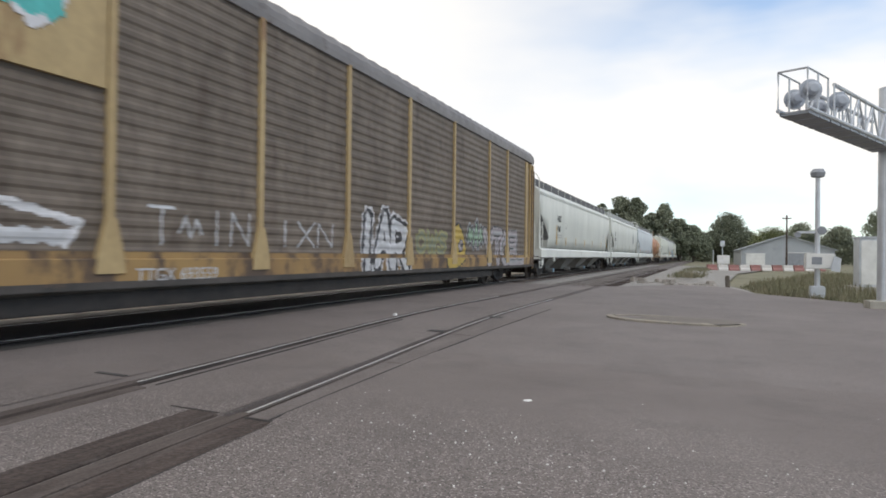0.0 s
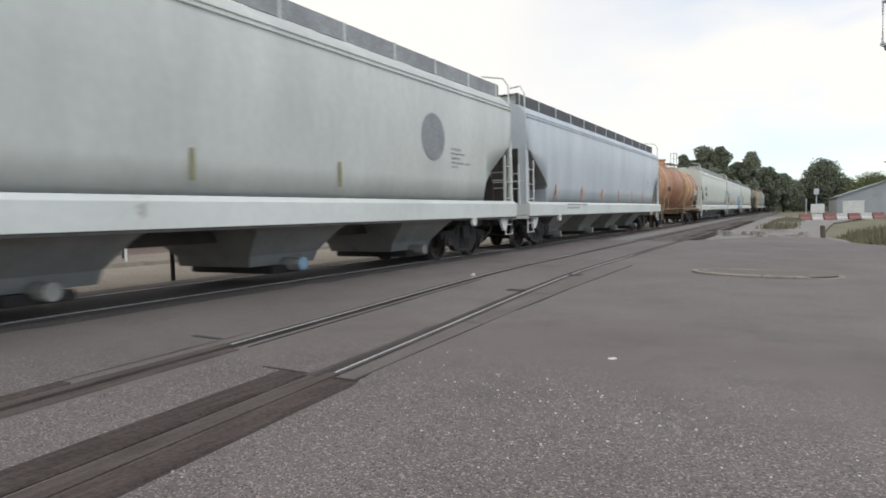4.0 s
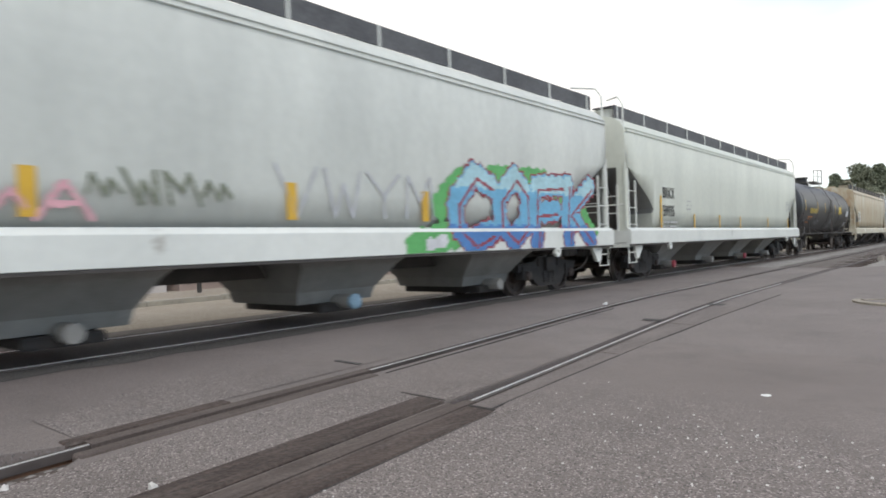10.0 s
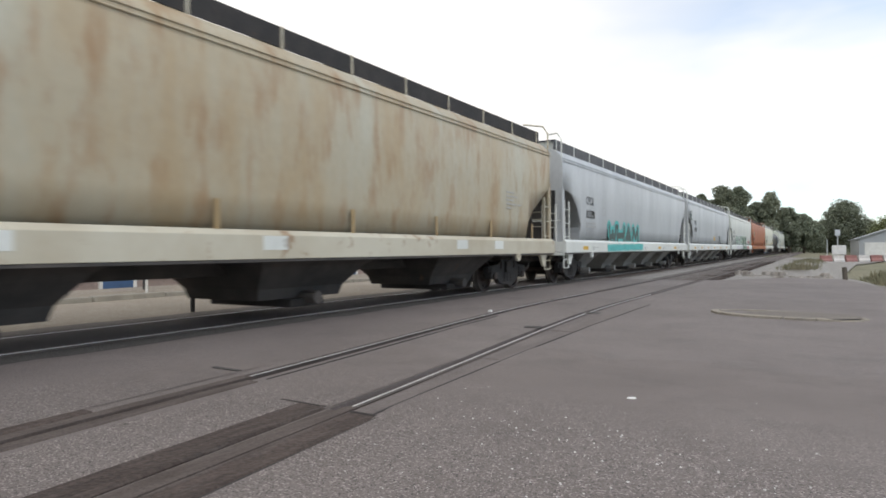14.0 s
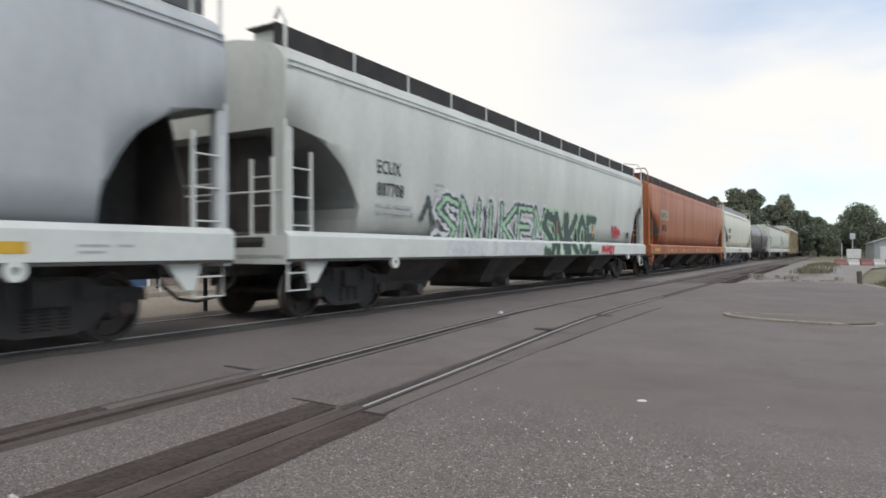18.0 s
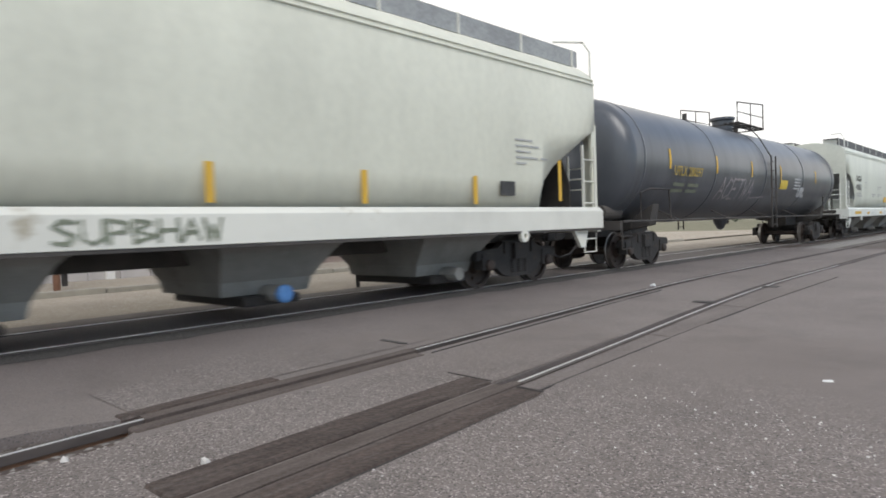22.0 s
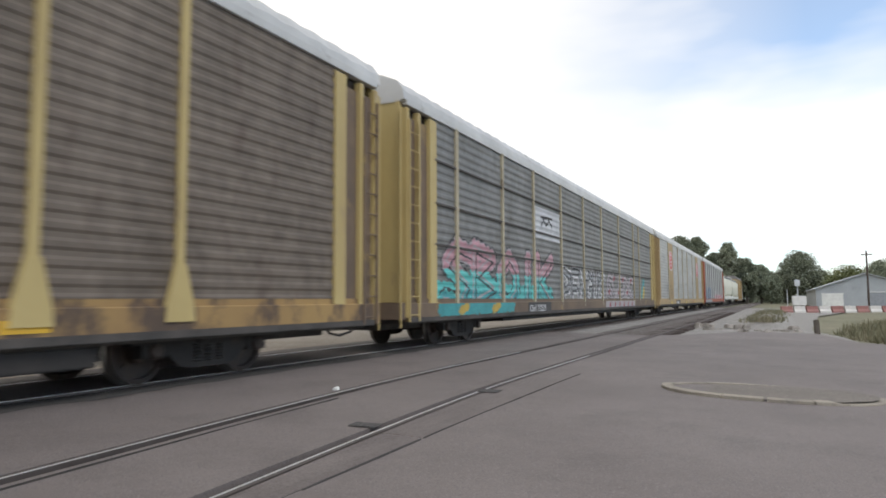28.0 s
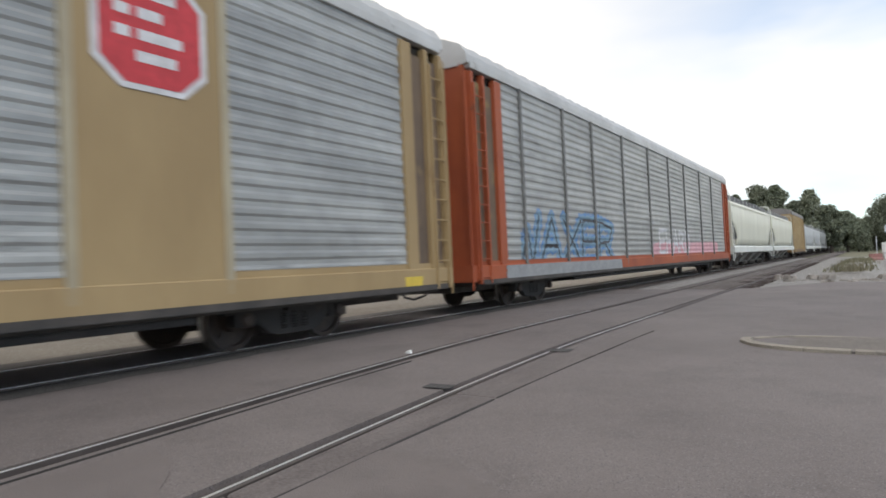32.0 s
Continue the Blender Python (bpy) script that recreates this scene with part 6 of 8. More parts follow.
    bars(c, "data_lines", SIDE + 0.002, -h + 2.8, 1.85, [[0.7, 0.5], [0.6, 0.4]], RACK_RED, 0.04, 0.08)
    bars(c, "data_lines", SIDE + 0.002, h - 5.4, 2.2, [[1.5], [1.4], [1.6], [1.5], [1.3], [1.5]], RACK_RED, 0.03, 0.08)
    plate(c, "data_plate", SIDE + 0.001, h - 3.4, 1.66, 0.56, 0.34, SILL_CREAM)
    plate(c, "plate_field", SIDE + 0.006, h - 3.36, 1.7, 0.48, 0.26, INK)
    sill_marks(c, h, (4.5, 7.6, 11.4, 15.2), w=0.5)
    plate(c, "sill_reflector", 1.662, -h + 1.2, 1.1, 0.9, 0.13, SIGN_YELLOW)
    plate(c, "sill_reflector", 1.662, h - 2.0, 1.1, 0.9, 0.13, SIGN_YELLOW)
    couple(c, G[12], G[13])
    # 13
    h = H(13)
    c = hopper("creamy white short covered hopper wagon with blue outlets", h, PAINT_CREAM, SILL_CREAM, DARK, bays=4, bay_mat=BAY_GREY, outlet=SPRAY["blue"], tilt_end=1.1, walk_mat=WALK_PALE)
    marks(c, h, "MOBX", "52302", 2.9, 0.42, 2.52)
    plate(c, "reflector_strip", SIDE + 0.001, -h + 2.5, 1.52, 0.1, 0.8, SIGN_YELLOW)
    ticks(c, h, (4.8, 7.2, 9.95, 12.15, 14.45), z=1.45, h=0.45)
    mural("graffiti", c, lambda z: 1.664, -h + 8.2, -h + 10.2, 1.0, 1.33, [(0, strokes("SUPBHAW", -h + 8.4, 1.05, 1.7, 0.22), 0.02)], paints("olive"), 0.013, label="scrawled tag")
    plate(c, "reflector_strip", SIDE + 0.001, h - 2.0, 1.52, 0.1, 0.75, SIGN_YELLOW)
    plate(c, "data_plate", SIDE + 0.001, h - 3.75, 1.6, 0.4, 0.24, INK, "black data plate")
    tail_marks(c, h, 3.3)
    couple(c, G[13], G[14])
    # 14: dark tank
    h = H(14)
    c = tank("faded dark grey tank wagon with a chalked tag", h, TANK_GREY, DARK, dome_at=0.4, rail_mat=DARK)
    lettering("reporting_mark", "UTLX 280597", 0.34, SPRAY["ochre"], c, pose(1.535, -7.2, 2.2, 96, 0, 90), 0.9)
    for y in (-7.4, -4.35, -1.45, 1.5, 6.0):
        on_tank(c, "reflector_strip", y, 2.35, 0.11, 0.48, SIGN_YELLOW)
    on_tank(c, "warning_field", 1.6, 2.05, 0.82, 0.3, SPRAY["yellow"])
    for k in range(4):
        on_tank(c, "data_line", 3.2, 2.4 - 0.11 * k, 0.8 - 0.1 * (k % 2), 0.05, SPRAY["silver"])
        on_tank(c, "data_line", -7.0 + 0.9 * (k % 2), 1.95 - 0.15 * (k // 2), 0.7, 0.08, SPRAY["olive"])
    ts = tank_side()
    mural("graffiti", c, ts, -4.2, 1.4, 1.3, 2.5, [(0, strokes("ACETWA", -3.95, 1.68, 2.9, 0.56, slant=0.18), 0.03), (0, [[(-1.0, 1.72), (0.3, 1.76)]], 0.022)], paints("dusty"), 0.02, label="grey chalk tag")
    mural("graffiti", c, ts, 3.6, 5.2, 1.5, 2.3, [(0, strokes("UBL", 3.9, 1.85, 0.9, 0.25), 0.06)], paints("silver"))
    couple(c, G[14], G[15])
    # 15
    h = H(15)
    c = hopper("pale green covered hopper wagon with bulging sides", h, PAINT_GREEN, SILL_WHITE, DARK, bays=4, curved=True, bay_mat=BAY_GREY, brace=False)
    marks(c, h, "SHQX", "42352", 2.46, 0.36, 2.66, wide=1.25)
    sill_marks(c, h, (4.5, 7.7, 10.8, 14.0))
    plate(c, "sill_reflector", 1.662, -h + 1.8, 1.1, 1.3, 0.13, SIGN_YELLOW)
    plate(c, "warning_field", SIDE + 0.001, -h + 9.25, 1.68, 0.75, 0.28, SIGN_YELLOW)
    for y, z in ((6.1, 2.05), (7.55, 2.45), (7.55, 2.05), (10.4, 2.05), (13.0, 2.0), (15.4, 1.95)):
        bars(c, "data_lines", SIDE + 0.002, -h + y, z, [[0.7, 0.3], [0.5]], GREY_INK, 0.045, 0.05)
    couple(c, G[15], G[16])
    # 16
    h = H(16)
    c = hopper("pale green-white covered hopper wagon", h, PAINT_GREEN, SILL_WHITE, DARK, bays=4, curved=True, bay_mat=BAY_GREY, outlet=SPRAY["dull_blue"], brace=False)
    marks(c, h, "EAMX", "5906", 2.8, 0.36, 2.5)
    bars(c, "data_lines", SIDE + 0.002, h - 5.4, 2.3, [[0.2, 0.6], [0.95], [0.9], [0.25], [0.7]], GREY_INK, 0.07, 0.09)
    ticks(c, h, (10.8, 13.8, 16.65), z=1.42, h=0.42)
    plate(c, "warning_field", SIDE + 0.001, h - 3.3, 1.48, 0.22, 0.25, SPRAY["orange"])
    plate(c, "reflector_strip", SIDE + 0.001, h - 0.9, 1.46, 0.1, 0.8, RACK_PALE)
    mural("graffiti", c, lambda z: 1.664, h - 4.4, h - 2.1, 1.0, 1.33, [(0, strokes("SHESNCE", h - 4.2, 1.05, 1.9, 0.2), 0.035)], paints("dark_green"), label="dark scrawled tag")
    couple(c, G[16], G[17])
    # 17: second car carrier
    h = H(17)
    posts = [-h + v for v in (4.0, 6.9, 8.5, 11.3, 14.3, 17.4, 20.8, 24.3, 26.1)]
    c = autorack("brown-screened autorack wagon with yellow end panels", h, posts, SCREEN_BROWN, RACK_PALE, RACK_SILL, ROOF_ZINC, DARK, end_mat=RACK_PALE, panel_mat=RACK_PALE, wide=(-h + 3.0,))
    rack_core(c, h, DARK)
    y0 = -h
    mural("emblem_patch", c, lambda z: rack_side(z) + 0.004, posts[2] + 0.1, posts[3] - 0.1, 3.05, 4.0, [(0, [[(posts[2], 3.5), (posts[3], 3.5)]], 2.0), (1, [[(posts[2] + 0.8, 3.55), (posts[3] - 0.8, 3.55)]], 0.2)], [RACK_YELLOW, INK], label="yellow emblem patch with a dark bar")
    for yy, w in ((12.2, 2.3), (16.8, 2.6)):
        B = [[(y0 + yy + 0.4, 1.2), (y0 + yy + 0.5, 1.7), (y0 + yy + w * 0.5, 1.85)], [(y0 + yy + w * 0.5, 1.2), (y0 + yy + w * 0.55, 1.8)], [(y0 + yy + w - 0.3, 1.2), (y0 + yy + w - 0.4, 1.7)]]
        mural("graffiti", c, rack_side, y0 + yy - 0.4, y0 + yy + w + 0.5, 1.08, 2.4, [(0, B, 0.32)], paints("dusty"), label="large dusty white sprayed blocks")
    mural("graffiti", c, rack_side, y0 + 14.6, y0 + 22.0, 1.1, 2.2, [(0, strokes("TLD", y0 + 15.2, 1.35, 1.1, 0.4), 0.035), (0, strokes("SAO", y0 + 20.2, 1.35, 0.9, 0.36), 0.035)], paints("white"))
    lettering("reporting_mark", "TTGX  978145", 0.26, SPRAY["white"], c, decal_pose(1.556, y0 + 7.4, 0.68), 1.0)
    for y in (9.6, 13.6, 20.0, 24.0):
        plate(c, "sill_reflector", 1.553, y0 + y, 0.74, 0.5, 0.13, SIGN_YELLOW)
    couple(c, G[17], G[18])
    # 18: graffiti car carrier
    h = H(18)
    posts = [-h + v for v in (2.9, 5.8, 8.4, 11.3, 14.3, 17.3, 20.8, 24.4, 26.0)]
    c = autorack("grey-screened autorack wagon with pink and teal graffiti", h, posts, SCREEN_GREY, RACK_DULL, SILL_GRIME, ROOF_ZINC, DARK, bands=(2.25, 3.15, 4.1), end_mat=RACK_PALE, gusset=False, post_w=0.12)
    rack_core(c, h, DARK)
    y0 = -h
    mural("emblem_patch", c, lambda z: rack_side(z) + 0.004, posts[2] + 0.12, posts[3] - 0.12, 2.98, 3.95, [(0, [[(posts[2], 3.4), (posts[3], 3.4)]], 2.0), (1, [[(posts[2] + 0.8, 3.4), (posts[2] + 1.0, 3.62), (posts[2] + 1.3, 3.42), (posts[2] + 1.6, 3.62), (posts[2] + 1.9, 3.44)], [(posts[2] + 0.8, 3.66), (posts[2] + 1.9, 3.7)]], 0.045)], paints("silver", "black"), label="pale emblem patch with dark wavy lines")
    L = strokes("SBOIK", y0 + 2.2, 0.9, 8.0, 1.35, gap=0.12, slant=0.05, lift=0.06)
    mural("graffiti", c, rack_side, y0 + 1.4, y0 + 11.2, 1.08, 2.75, [(2, [[(y0 + 2.0, 1.2), (y0 + 10.0, 1.2)]], 0.26), (3, L, 0.31), (1, L, 0.265, 1.75, 3.0), (0, L, 0.225, 1.75, 3.0), (2, L, 0.25, 0.0, 1.75), (4, L, 0.2, 0.0, 1.3), (1, [[(y - 0.06, z + 0.07) for y, z in line] for line in L], 0.03), (3, strokes("SBOIK", y0 + 2.26, 0.86, 8.0, 1.29, gap=0.16, slant=0.05, lift=0.06), 0.028)], paints("rose", "dusty", "teal", "black", "deep_teal"), 0.028, label="pink and teal sprayed lettering")
    mural("graffiti", c, lambda z: 1.556, y0 + 1.6, y0 + 9.0, 0.63, 0.97, [(1, [[(y0 + 2, 0.84), (y0 + 6.4, 0.88)]], 0.16), (0, [[(y0 + 3.0 + i * 2.0, 0.8), (y0 + 3.4 + i * 2.0, 0.9)] for i in range(2)], 0.1)], paints("ochre", "deep_teal"))
    plate(c, "mark_field", 1.558, y0 + 7.7, 0.65, 2.2, 0.32, INK, "black field under the number")
    lettering("reporting_mark", "CNA 712529", 0.28, SPRAY["white"], c, decal_pose(1.566, y0 + 7.8, 0.7), 1.0)
    L = strokes("PENGUS", y0 + 11.4, 0.85, 6.2, 1.2, slant=0.08)
    mural("graffiti", c, rack_side, y0 + 10.8, y0 + 18.4, 1.08, 2.45, [(0, L, 0.22), (1, L, 0.15), (2, L, 0.06)], paints("white", "black", "grey"), 0.025, label="white-edged black sprayed lettering")
    L = strokes("SLEDS", y0 + 18.2, 0.8, 6.0, 1.25, gap=0.16, lift=0.04)
    mural("graffiti", c, rack_side, y0 + 17.6, y0 + 24.8, 1.08, 2.4, [(0, [[(y0 + 18.2, 1.3), (y0 + 24.0, 1.3)]], 0.22), (1, L, 0.25), (0, L, 0.2), (1, strokes("SLEDS", y0 + 18.24, 0.84, 6.0, 1.19, gap=0.18, lift=0.04), 0.03), (2, [[(y0 + 18.6 + i, 1.35 + 0.6 * (i % 2)), (y0 + 18.75 + i, 1.42 + 0.6 * (i % 2))] for i in range(6)], 0.1)], paints("dusty", "black", "maroon"), 0.028, label="dusty white sprayed lettering with red spots")
    mural("graffiti", c, lambda z: 1.556, y0 + 17.6, y0 + 24.6, 0.63, 0.97, [(0, [[(y0 + 18, 0.8), (y0 + 24, 0.8)]], 0.3), (1, [[(y0 + 18.5 + i, 0.76), (y0 + 18.6 + i, 0.84)] for i in range(6)], 0.1), (2, [[(y0 + 18, 0.68), (y0 + 24, 0.68)]], 0.03)], paints("dusty", "maroon", "black"))
    mural("graffiti", c, rack_side, y0 + 26.0, y0 + 28.4, 1.08, 2.3, [(1, [[(y0 + 26.8, 1.2), (y0 + 27.3, 1.9)]], 0.3), (0, [[(y0 + 27.2, 1.2), (y0 + 27.35, 1.5)]], 0.26)], paints("ochre", "deep_teal"), label="small teal and yellow sprayed figure")
    couple(c, G[18], G[19])
    # 19: bright car carrier
    h = H(19)
    posts = [-h + v for v in (5.6, 7.8, 10.7, 13.6, 16.8, 20.7, 23.5, 25.4)]
    c = autorack("bright galvanised autorack wagon with buff panels", h, posts, SCREEN_WHITE, RACK_DULL, RACK_BUFF, ROOF_ZINC, DARK, panel_mat=RACK_BUFF, wide=(-h + 6.7, -h + 24.5), end_mat=RACK_BUFF, gusset=False, post_w=0.12)
    rack_core(c, h, DARK)
    for yy in (-h + 6.7, -h + 24.45):
        oct_pts = [(yy + 0.7 * sx, 3.75 + 0.68 * sz) for sx, sz in ((-1, -0.6), (-0.55, -1.0), (0.55, -1.0), (1, -0.6), (1, 0.6), (0.55, 1.0), (-0.55, 1.0), (-1, 0.6))]
        part("emblem", prism(oct_pts, 1.54, 1.546), SPRAY["white"], c, "octagonal emblem edge")
        part("emblem", prism([(yy + (y - yy) * 0.88, 3.75 + (z - 3.75) * 0.9) for y, z in oct_pts], 1.546, 1.55), SPRAY["red"], c, "red octagonal emblem with white bars")
        bars(c, "emblem_bars", 1.551, yy - 0.45, 4.1, [[0.16, 0.5], [0.18, 0.3], [0.18, 0.55], [-0.15, 0.5]], SPRAY["white"], 0.12, 0.12)
    plate(c, "mark_field", 1.552, -h + 8.9, 0.65, 2.5, 0.31, INK, "black field under the number")
    scrawl = [[(-h + 4.4, 0.95), (-h + 4.6, 1.9), (-h + 5.4, 2.1), (-h + 4.8, 1.7), (-h + 5.6, 1.5), (-h + 5.5, 0.9)], [(-h + 6.0, 1.0), (-h + 5.9, 1.9), (-h + 6.4, 2.05), (-h + 6.6, 1.2), (-h + 6.9, 1.7), (-h + 7.1, 1.0)]]
    mural("graffiti", c, lambda z: 1.55, -h + 4.2, -h + 7.6, 0.9, 2.3, [(0, scrawl, 0.028)], paints("black"), 0.02, label="black looping scrawl")
    lettering("reporting_mark", "TTGX 696538", 0.28, SPRAY["white"], c, decal_pose(1.561, -h + 9.0, 0.69), 1.1)
    for y in (6.4, 15.0, 21.5, 29.0):
        plate(c, "sill_reflector", 1.553, -h + y, 0.7, 0.5, 0.16, SPRAY["yellow"])
    mural("graffiti", c, lambda z: 1.556, -h + 19.6, -h + 22.2, 0.63, 0.97, [(0, strokes("TTK", -h + 20.2, 0.68, 1.2, 0.22), 0.03)], [RACK_RED], 0.018, label="rust-red scrawl")
    couple(c, G[19], G[20])
    # 20: red car carrier
    h = H(20)
    posts = [-h + v for v in (2.83, 5.4, 7.6, 10.5, 13.6, 16.6, 19.4, 22.7, 25.6)]
    c = autorack("galvanised autorack wagon with red ends and blue graffiti", h, posts, SCREEN_WHITE, SCREEN_GREY, RACK_RED, ROOF_ZINC, DARK, end_mat=RACK_RED, gusset=False, post_w=0.1)
    rack_core(c, h, DARK)
    y0 = -h
    L = strokes("WAXER", y0 + 2.2, 0.95, 7.0, 1.15, gap=0.1, slant=0.1)
    mural("graffiti", c, rack_side, y0 + 2.6, y0 + 11.4, 1.08, 2.4, [(1, L, 0.2), (0, L, 0.15), (2, L, 0.04)], paints("dull_blue", "blue", "black"), label="dull blue sprayed lettering")
    L = strokes("EHARD", y0 + 14.7, 1.15, 5.4, 0.85)
    mural("graffiti", c, rack_side, y0 + 13.4, y0 + 27.0, 1.08, 2.3, [(1, [[(y0 + 14, 1.2), (y0 + 26.5, 1.3)]], 0.3), (0, L, 0.08)], paints("white", "pink"), label="white and pink sprayed lettering")
    mural("graffiti", c, lambda z: 1.556, y0 + 1.5, y0 + 10, 0.63, 0.97, [(0, [[(y0 + 2, 0.8), (y0 + 9.5, 0.8)]], 0.3)], paints("grey"))
    couple(c, G[20], G[21])
    # the rest of the train, far off
    y = G[21]
    rest = [("w", 21.0), ("w", 21.0), ("b", 18.5), ("g", 20.0), ("g", 20.0), ("f", 20.0), ("f", 20.0), ("k", 18.0), ("k", 18.0), ("f", 20.0), ("g", 20.0), ("f", 20.0), ("f", 20.0), ("g", 20.0)]
    first = {}
    for kind, length in rest:
        h = length / 2
        if kind in first:
            car = copy_thing(first[kind], Matrix())
            WHEELSETS.extend(o for o in car.children_recursive if o.name.startswith("wheelset"))
        elif kind == "w":
            car = hopper("white covered hopper wagon", h, PAINT_CREAM, SILL_WHITE, DARK, bays=4, bay_mat=BAY_GREY)
        elif kind == "g":
            car = hopper("grey covered hopper wagon", h, PAINT_MID, SILL_WHITE, DARK, bays=4)
        elif kind == "f":
            car = hopper("old dark grey covered hopper wagon", h, PAINT_FAR, PAINT_FAR, DARK, bays=4)
        elif kind == "k":
            car = tank("plain black tank wagon with railings", h, TANK_BLACK, DARK)
        else:
            car = autorack("tall yellow box wagon with ribbed sides", h, [-h + 1.6 * k for k in range(2, 11)], RACK_YELLOW, RACK_BUFF, RACK_SILL, ROOF_BROWN, DARK, gusset=False)
            rack_core(car, h, DARK)
        first.setdefault(kind, car)
        couple(car, y, y + length)
        y += length


build_train()
for ob in (*BOGIE.children_recursive, BOGIE, BOGIE_ROOT):
    bpy.data.objects.remove(ob)

# ---- crossing signals, right of the road ----
BARK = surf("grey_brown_bark", (0.09, 0.075, 0.06), (0.14, 0.12, 0.1), 3.0, 0.9, bump=0.5, stretch=(4, 4, 1))
GALV = surf("weathered_aluminium", (0.58, 0.6, 0.63), (0.48, 0.5, 0.53), 2.0, 0.45, 0.5, grain=0.06)
SIGNAL_GREY = surf("grey_signal_housing", (0.22, 0.235, 0.26), (0.28, 0.295, 0.32), 3.0, 0.5)
DISC_GREY = surf("pale_grey_disc", (0.34, 0.37, 0.42), (0.4, 0.43, 0.48), 3.0, 0.5)
SIGNAL_RED = surf("red_signal_paint", (0.5, 0.04, 0.035), (0.42, 0.035, 0.03), 3.0, 0.5)
GLOW_RED = bpy.data.materials.new("lit_red_lens")
GLOW_RED.use_nodes = True
GLOW_RED.node_tree.nodes["Principled BSDF"].inputs["Base Color"].default_value = (0.6, 0.03, 0.03, 1)
GLOW_RED.node_tree.nodes["Principled BSDF"].inputs["Emission Color"].default_value = (1.0, 0.05, 0.05, 1)
GLOW_RED.node_tree.nodes["Principled BSDF"].inputs["Emission Strength"].default_value = 1.2
BLACK_METAL = surf("black_painted_steel", (0.03, 0.03, 0.032), (0.055, 0.052, 0.05), 3.0, 0.6)


def flasher(parent, at, yaw):
    """A round crossing light: background disc, hood and lens; parts under a thing."""
    m = pose(*at, 0, 0, yaw)
    bm = bmesh.new()
    bm_lathe(bm, [(-0.02, 0.0), (-0.02, 0.22), (0.0, 0.22), (0.0, 0.0)], "y", 24)
    bm_lathe(bm, [(0.0, 0.15), (0.16, 0.14), (0.2, 0.08), (0.2, 0.0)], "y", 16)
    d = part("signal_disc", bm, DISC_GREY, parent, "round flasher seen from behind")
    d.matrix_basis = m
    bm = bmesh.new()
    bm_lathe(bm, [(-0.03, 0.0), (-0.03, 0.13), (-0.022, 0.13)], "y", 16)
    part("lens", bm, SIGNAL_RED, d)
    bm = bmesh.new()
    rows = [[(0.16 * math.cos(a), -0.02 - l, 0.16 * math.sin(a)) for a in np.linspace(0.3, math.pi - 0.3, 9)] for l in (0.0, 0.22)]
    bm_loft(bm, rows)
    part("hood", bm, BLACK_METAL, d)


def cantilever_signal():
    """A truss arm over the road on a round mast, with flashers and a railed service deck at its tip."""
    a, b = Vector((4.55, 21.0)), Vector((1.68, 15.0))
    t = thing("cantilever_signal", "aluminium cantilever crossing signal with flashers over the road", "crossing signal")
    z0, z1 = 4.28, 5.02
    part("mast", lathe([(-0.1, 0.17), (5.9, 0.14), (5.95, 0.0)], "z", 16, (a.x, a.y, 0)), GALV, t)
    part("mast_base", box((a.x - 0.4, a.y - 0.4, -0.1), (a.x + 0.4, a.y + 0.4, 0.12), 0.02), CONCRETE, t)
    d = (b - a).normalized()
    n = Vector((-d.y, d.x)) * 0.28
    L = (b - a).length
    at = lambda s, side, z: (a.x + d.x * s + n.x * side, a.y + d.y * s + n.y * side, z)
    for side in (-1, 1):
        part("chord", tube([at(0, side, z0), at(L, side, z0)], 0.045, 8), GALV, t)
        part("chord", tube([at(0, side, z1), at(L - 1.6, side, z1)], 0.045, 8), GALV, t)
        k = 9
        bm = bmesh.new()
        for i in range(k):
            s0, s1 = (L - 1.6) * i / k, (L - 1.6) * (i + 1) / k
            bm_tube(bm, [at(s0, side, z0 if i % 2 else z1), at(s1, side, z1 if i % 2 else z0)], 0.025, 6)
            bm_tube(bm, [at(s1, side, z0), at(s1, side, z1)], 0.02, 6)
        part("lattice", bm, GALV, t)
    for i in range(10):
        s = L * i / 10
        part("deck_plank", prism([at(s, -1, 0)[:2], at(s + L / 10 - 0.08, -1, 0)[:2], at(s + L / 10 - 0.08, 1, 0)[:2], at(s, 1, 0)[:2]], z0 - 0.1, z0 - 0.03, "xy"), SIGNAL_GREY, t)
    bm = bmesh.new()
    for side in (-1, 1):
        bm_tube(bm, [at(L - 1.2, side, z0), at(L - 1.2, side, z1 + 0.06), at(L, side, z1 + 0.06), at(L, side, z0)], 0.022, 6)
        bm_tube(bm, [at(L - 0.6, side, z0), at(L - 0.6, side, z1 + 0.06)], 0.02, 6)
    bm_tube(bm, [at(L, -1, z1 + 0.06), at(L, 1, z1 + 0.06)], 0.022, 6)
    part("deck_rail", bm, GALV, t)
    yaw = math.degrees(math.atan2(d.x, -d.y)) * 0 + 192
    for s, side in ((L - 0.35, 0.8), (L - 1.0, -1.1), (L - 1.9, 1.0), (L - 2.2, -0.9)):
        flasher(t, at(s, side, z0 + 0.42), yaw)
    return t


cantilever_signal()


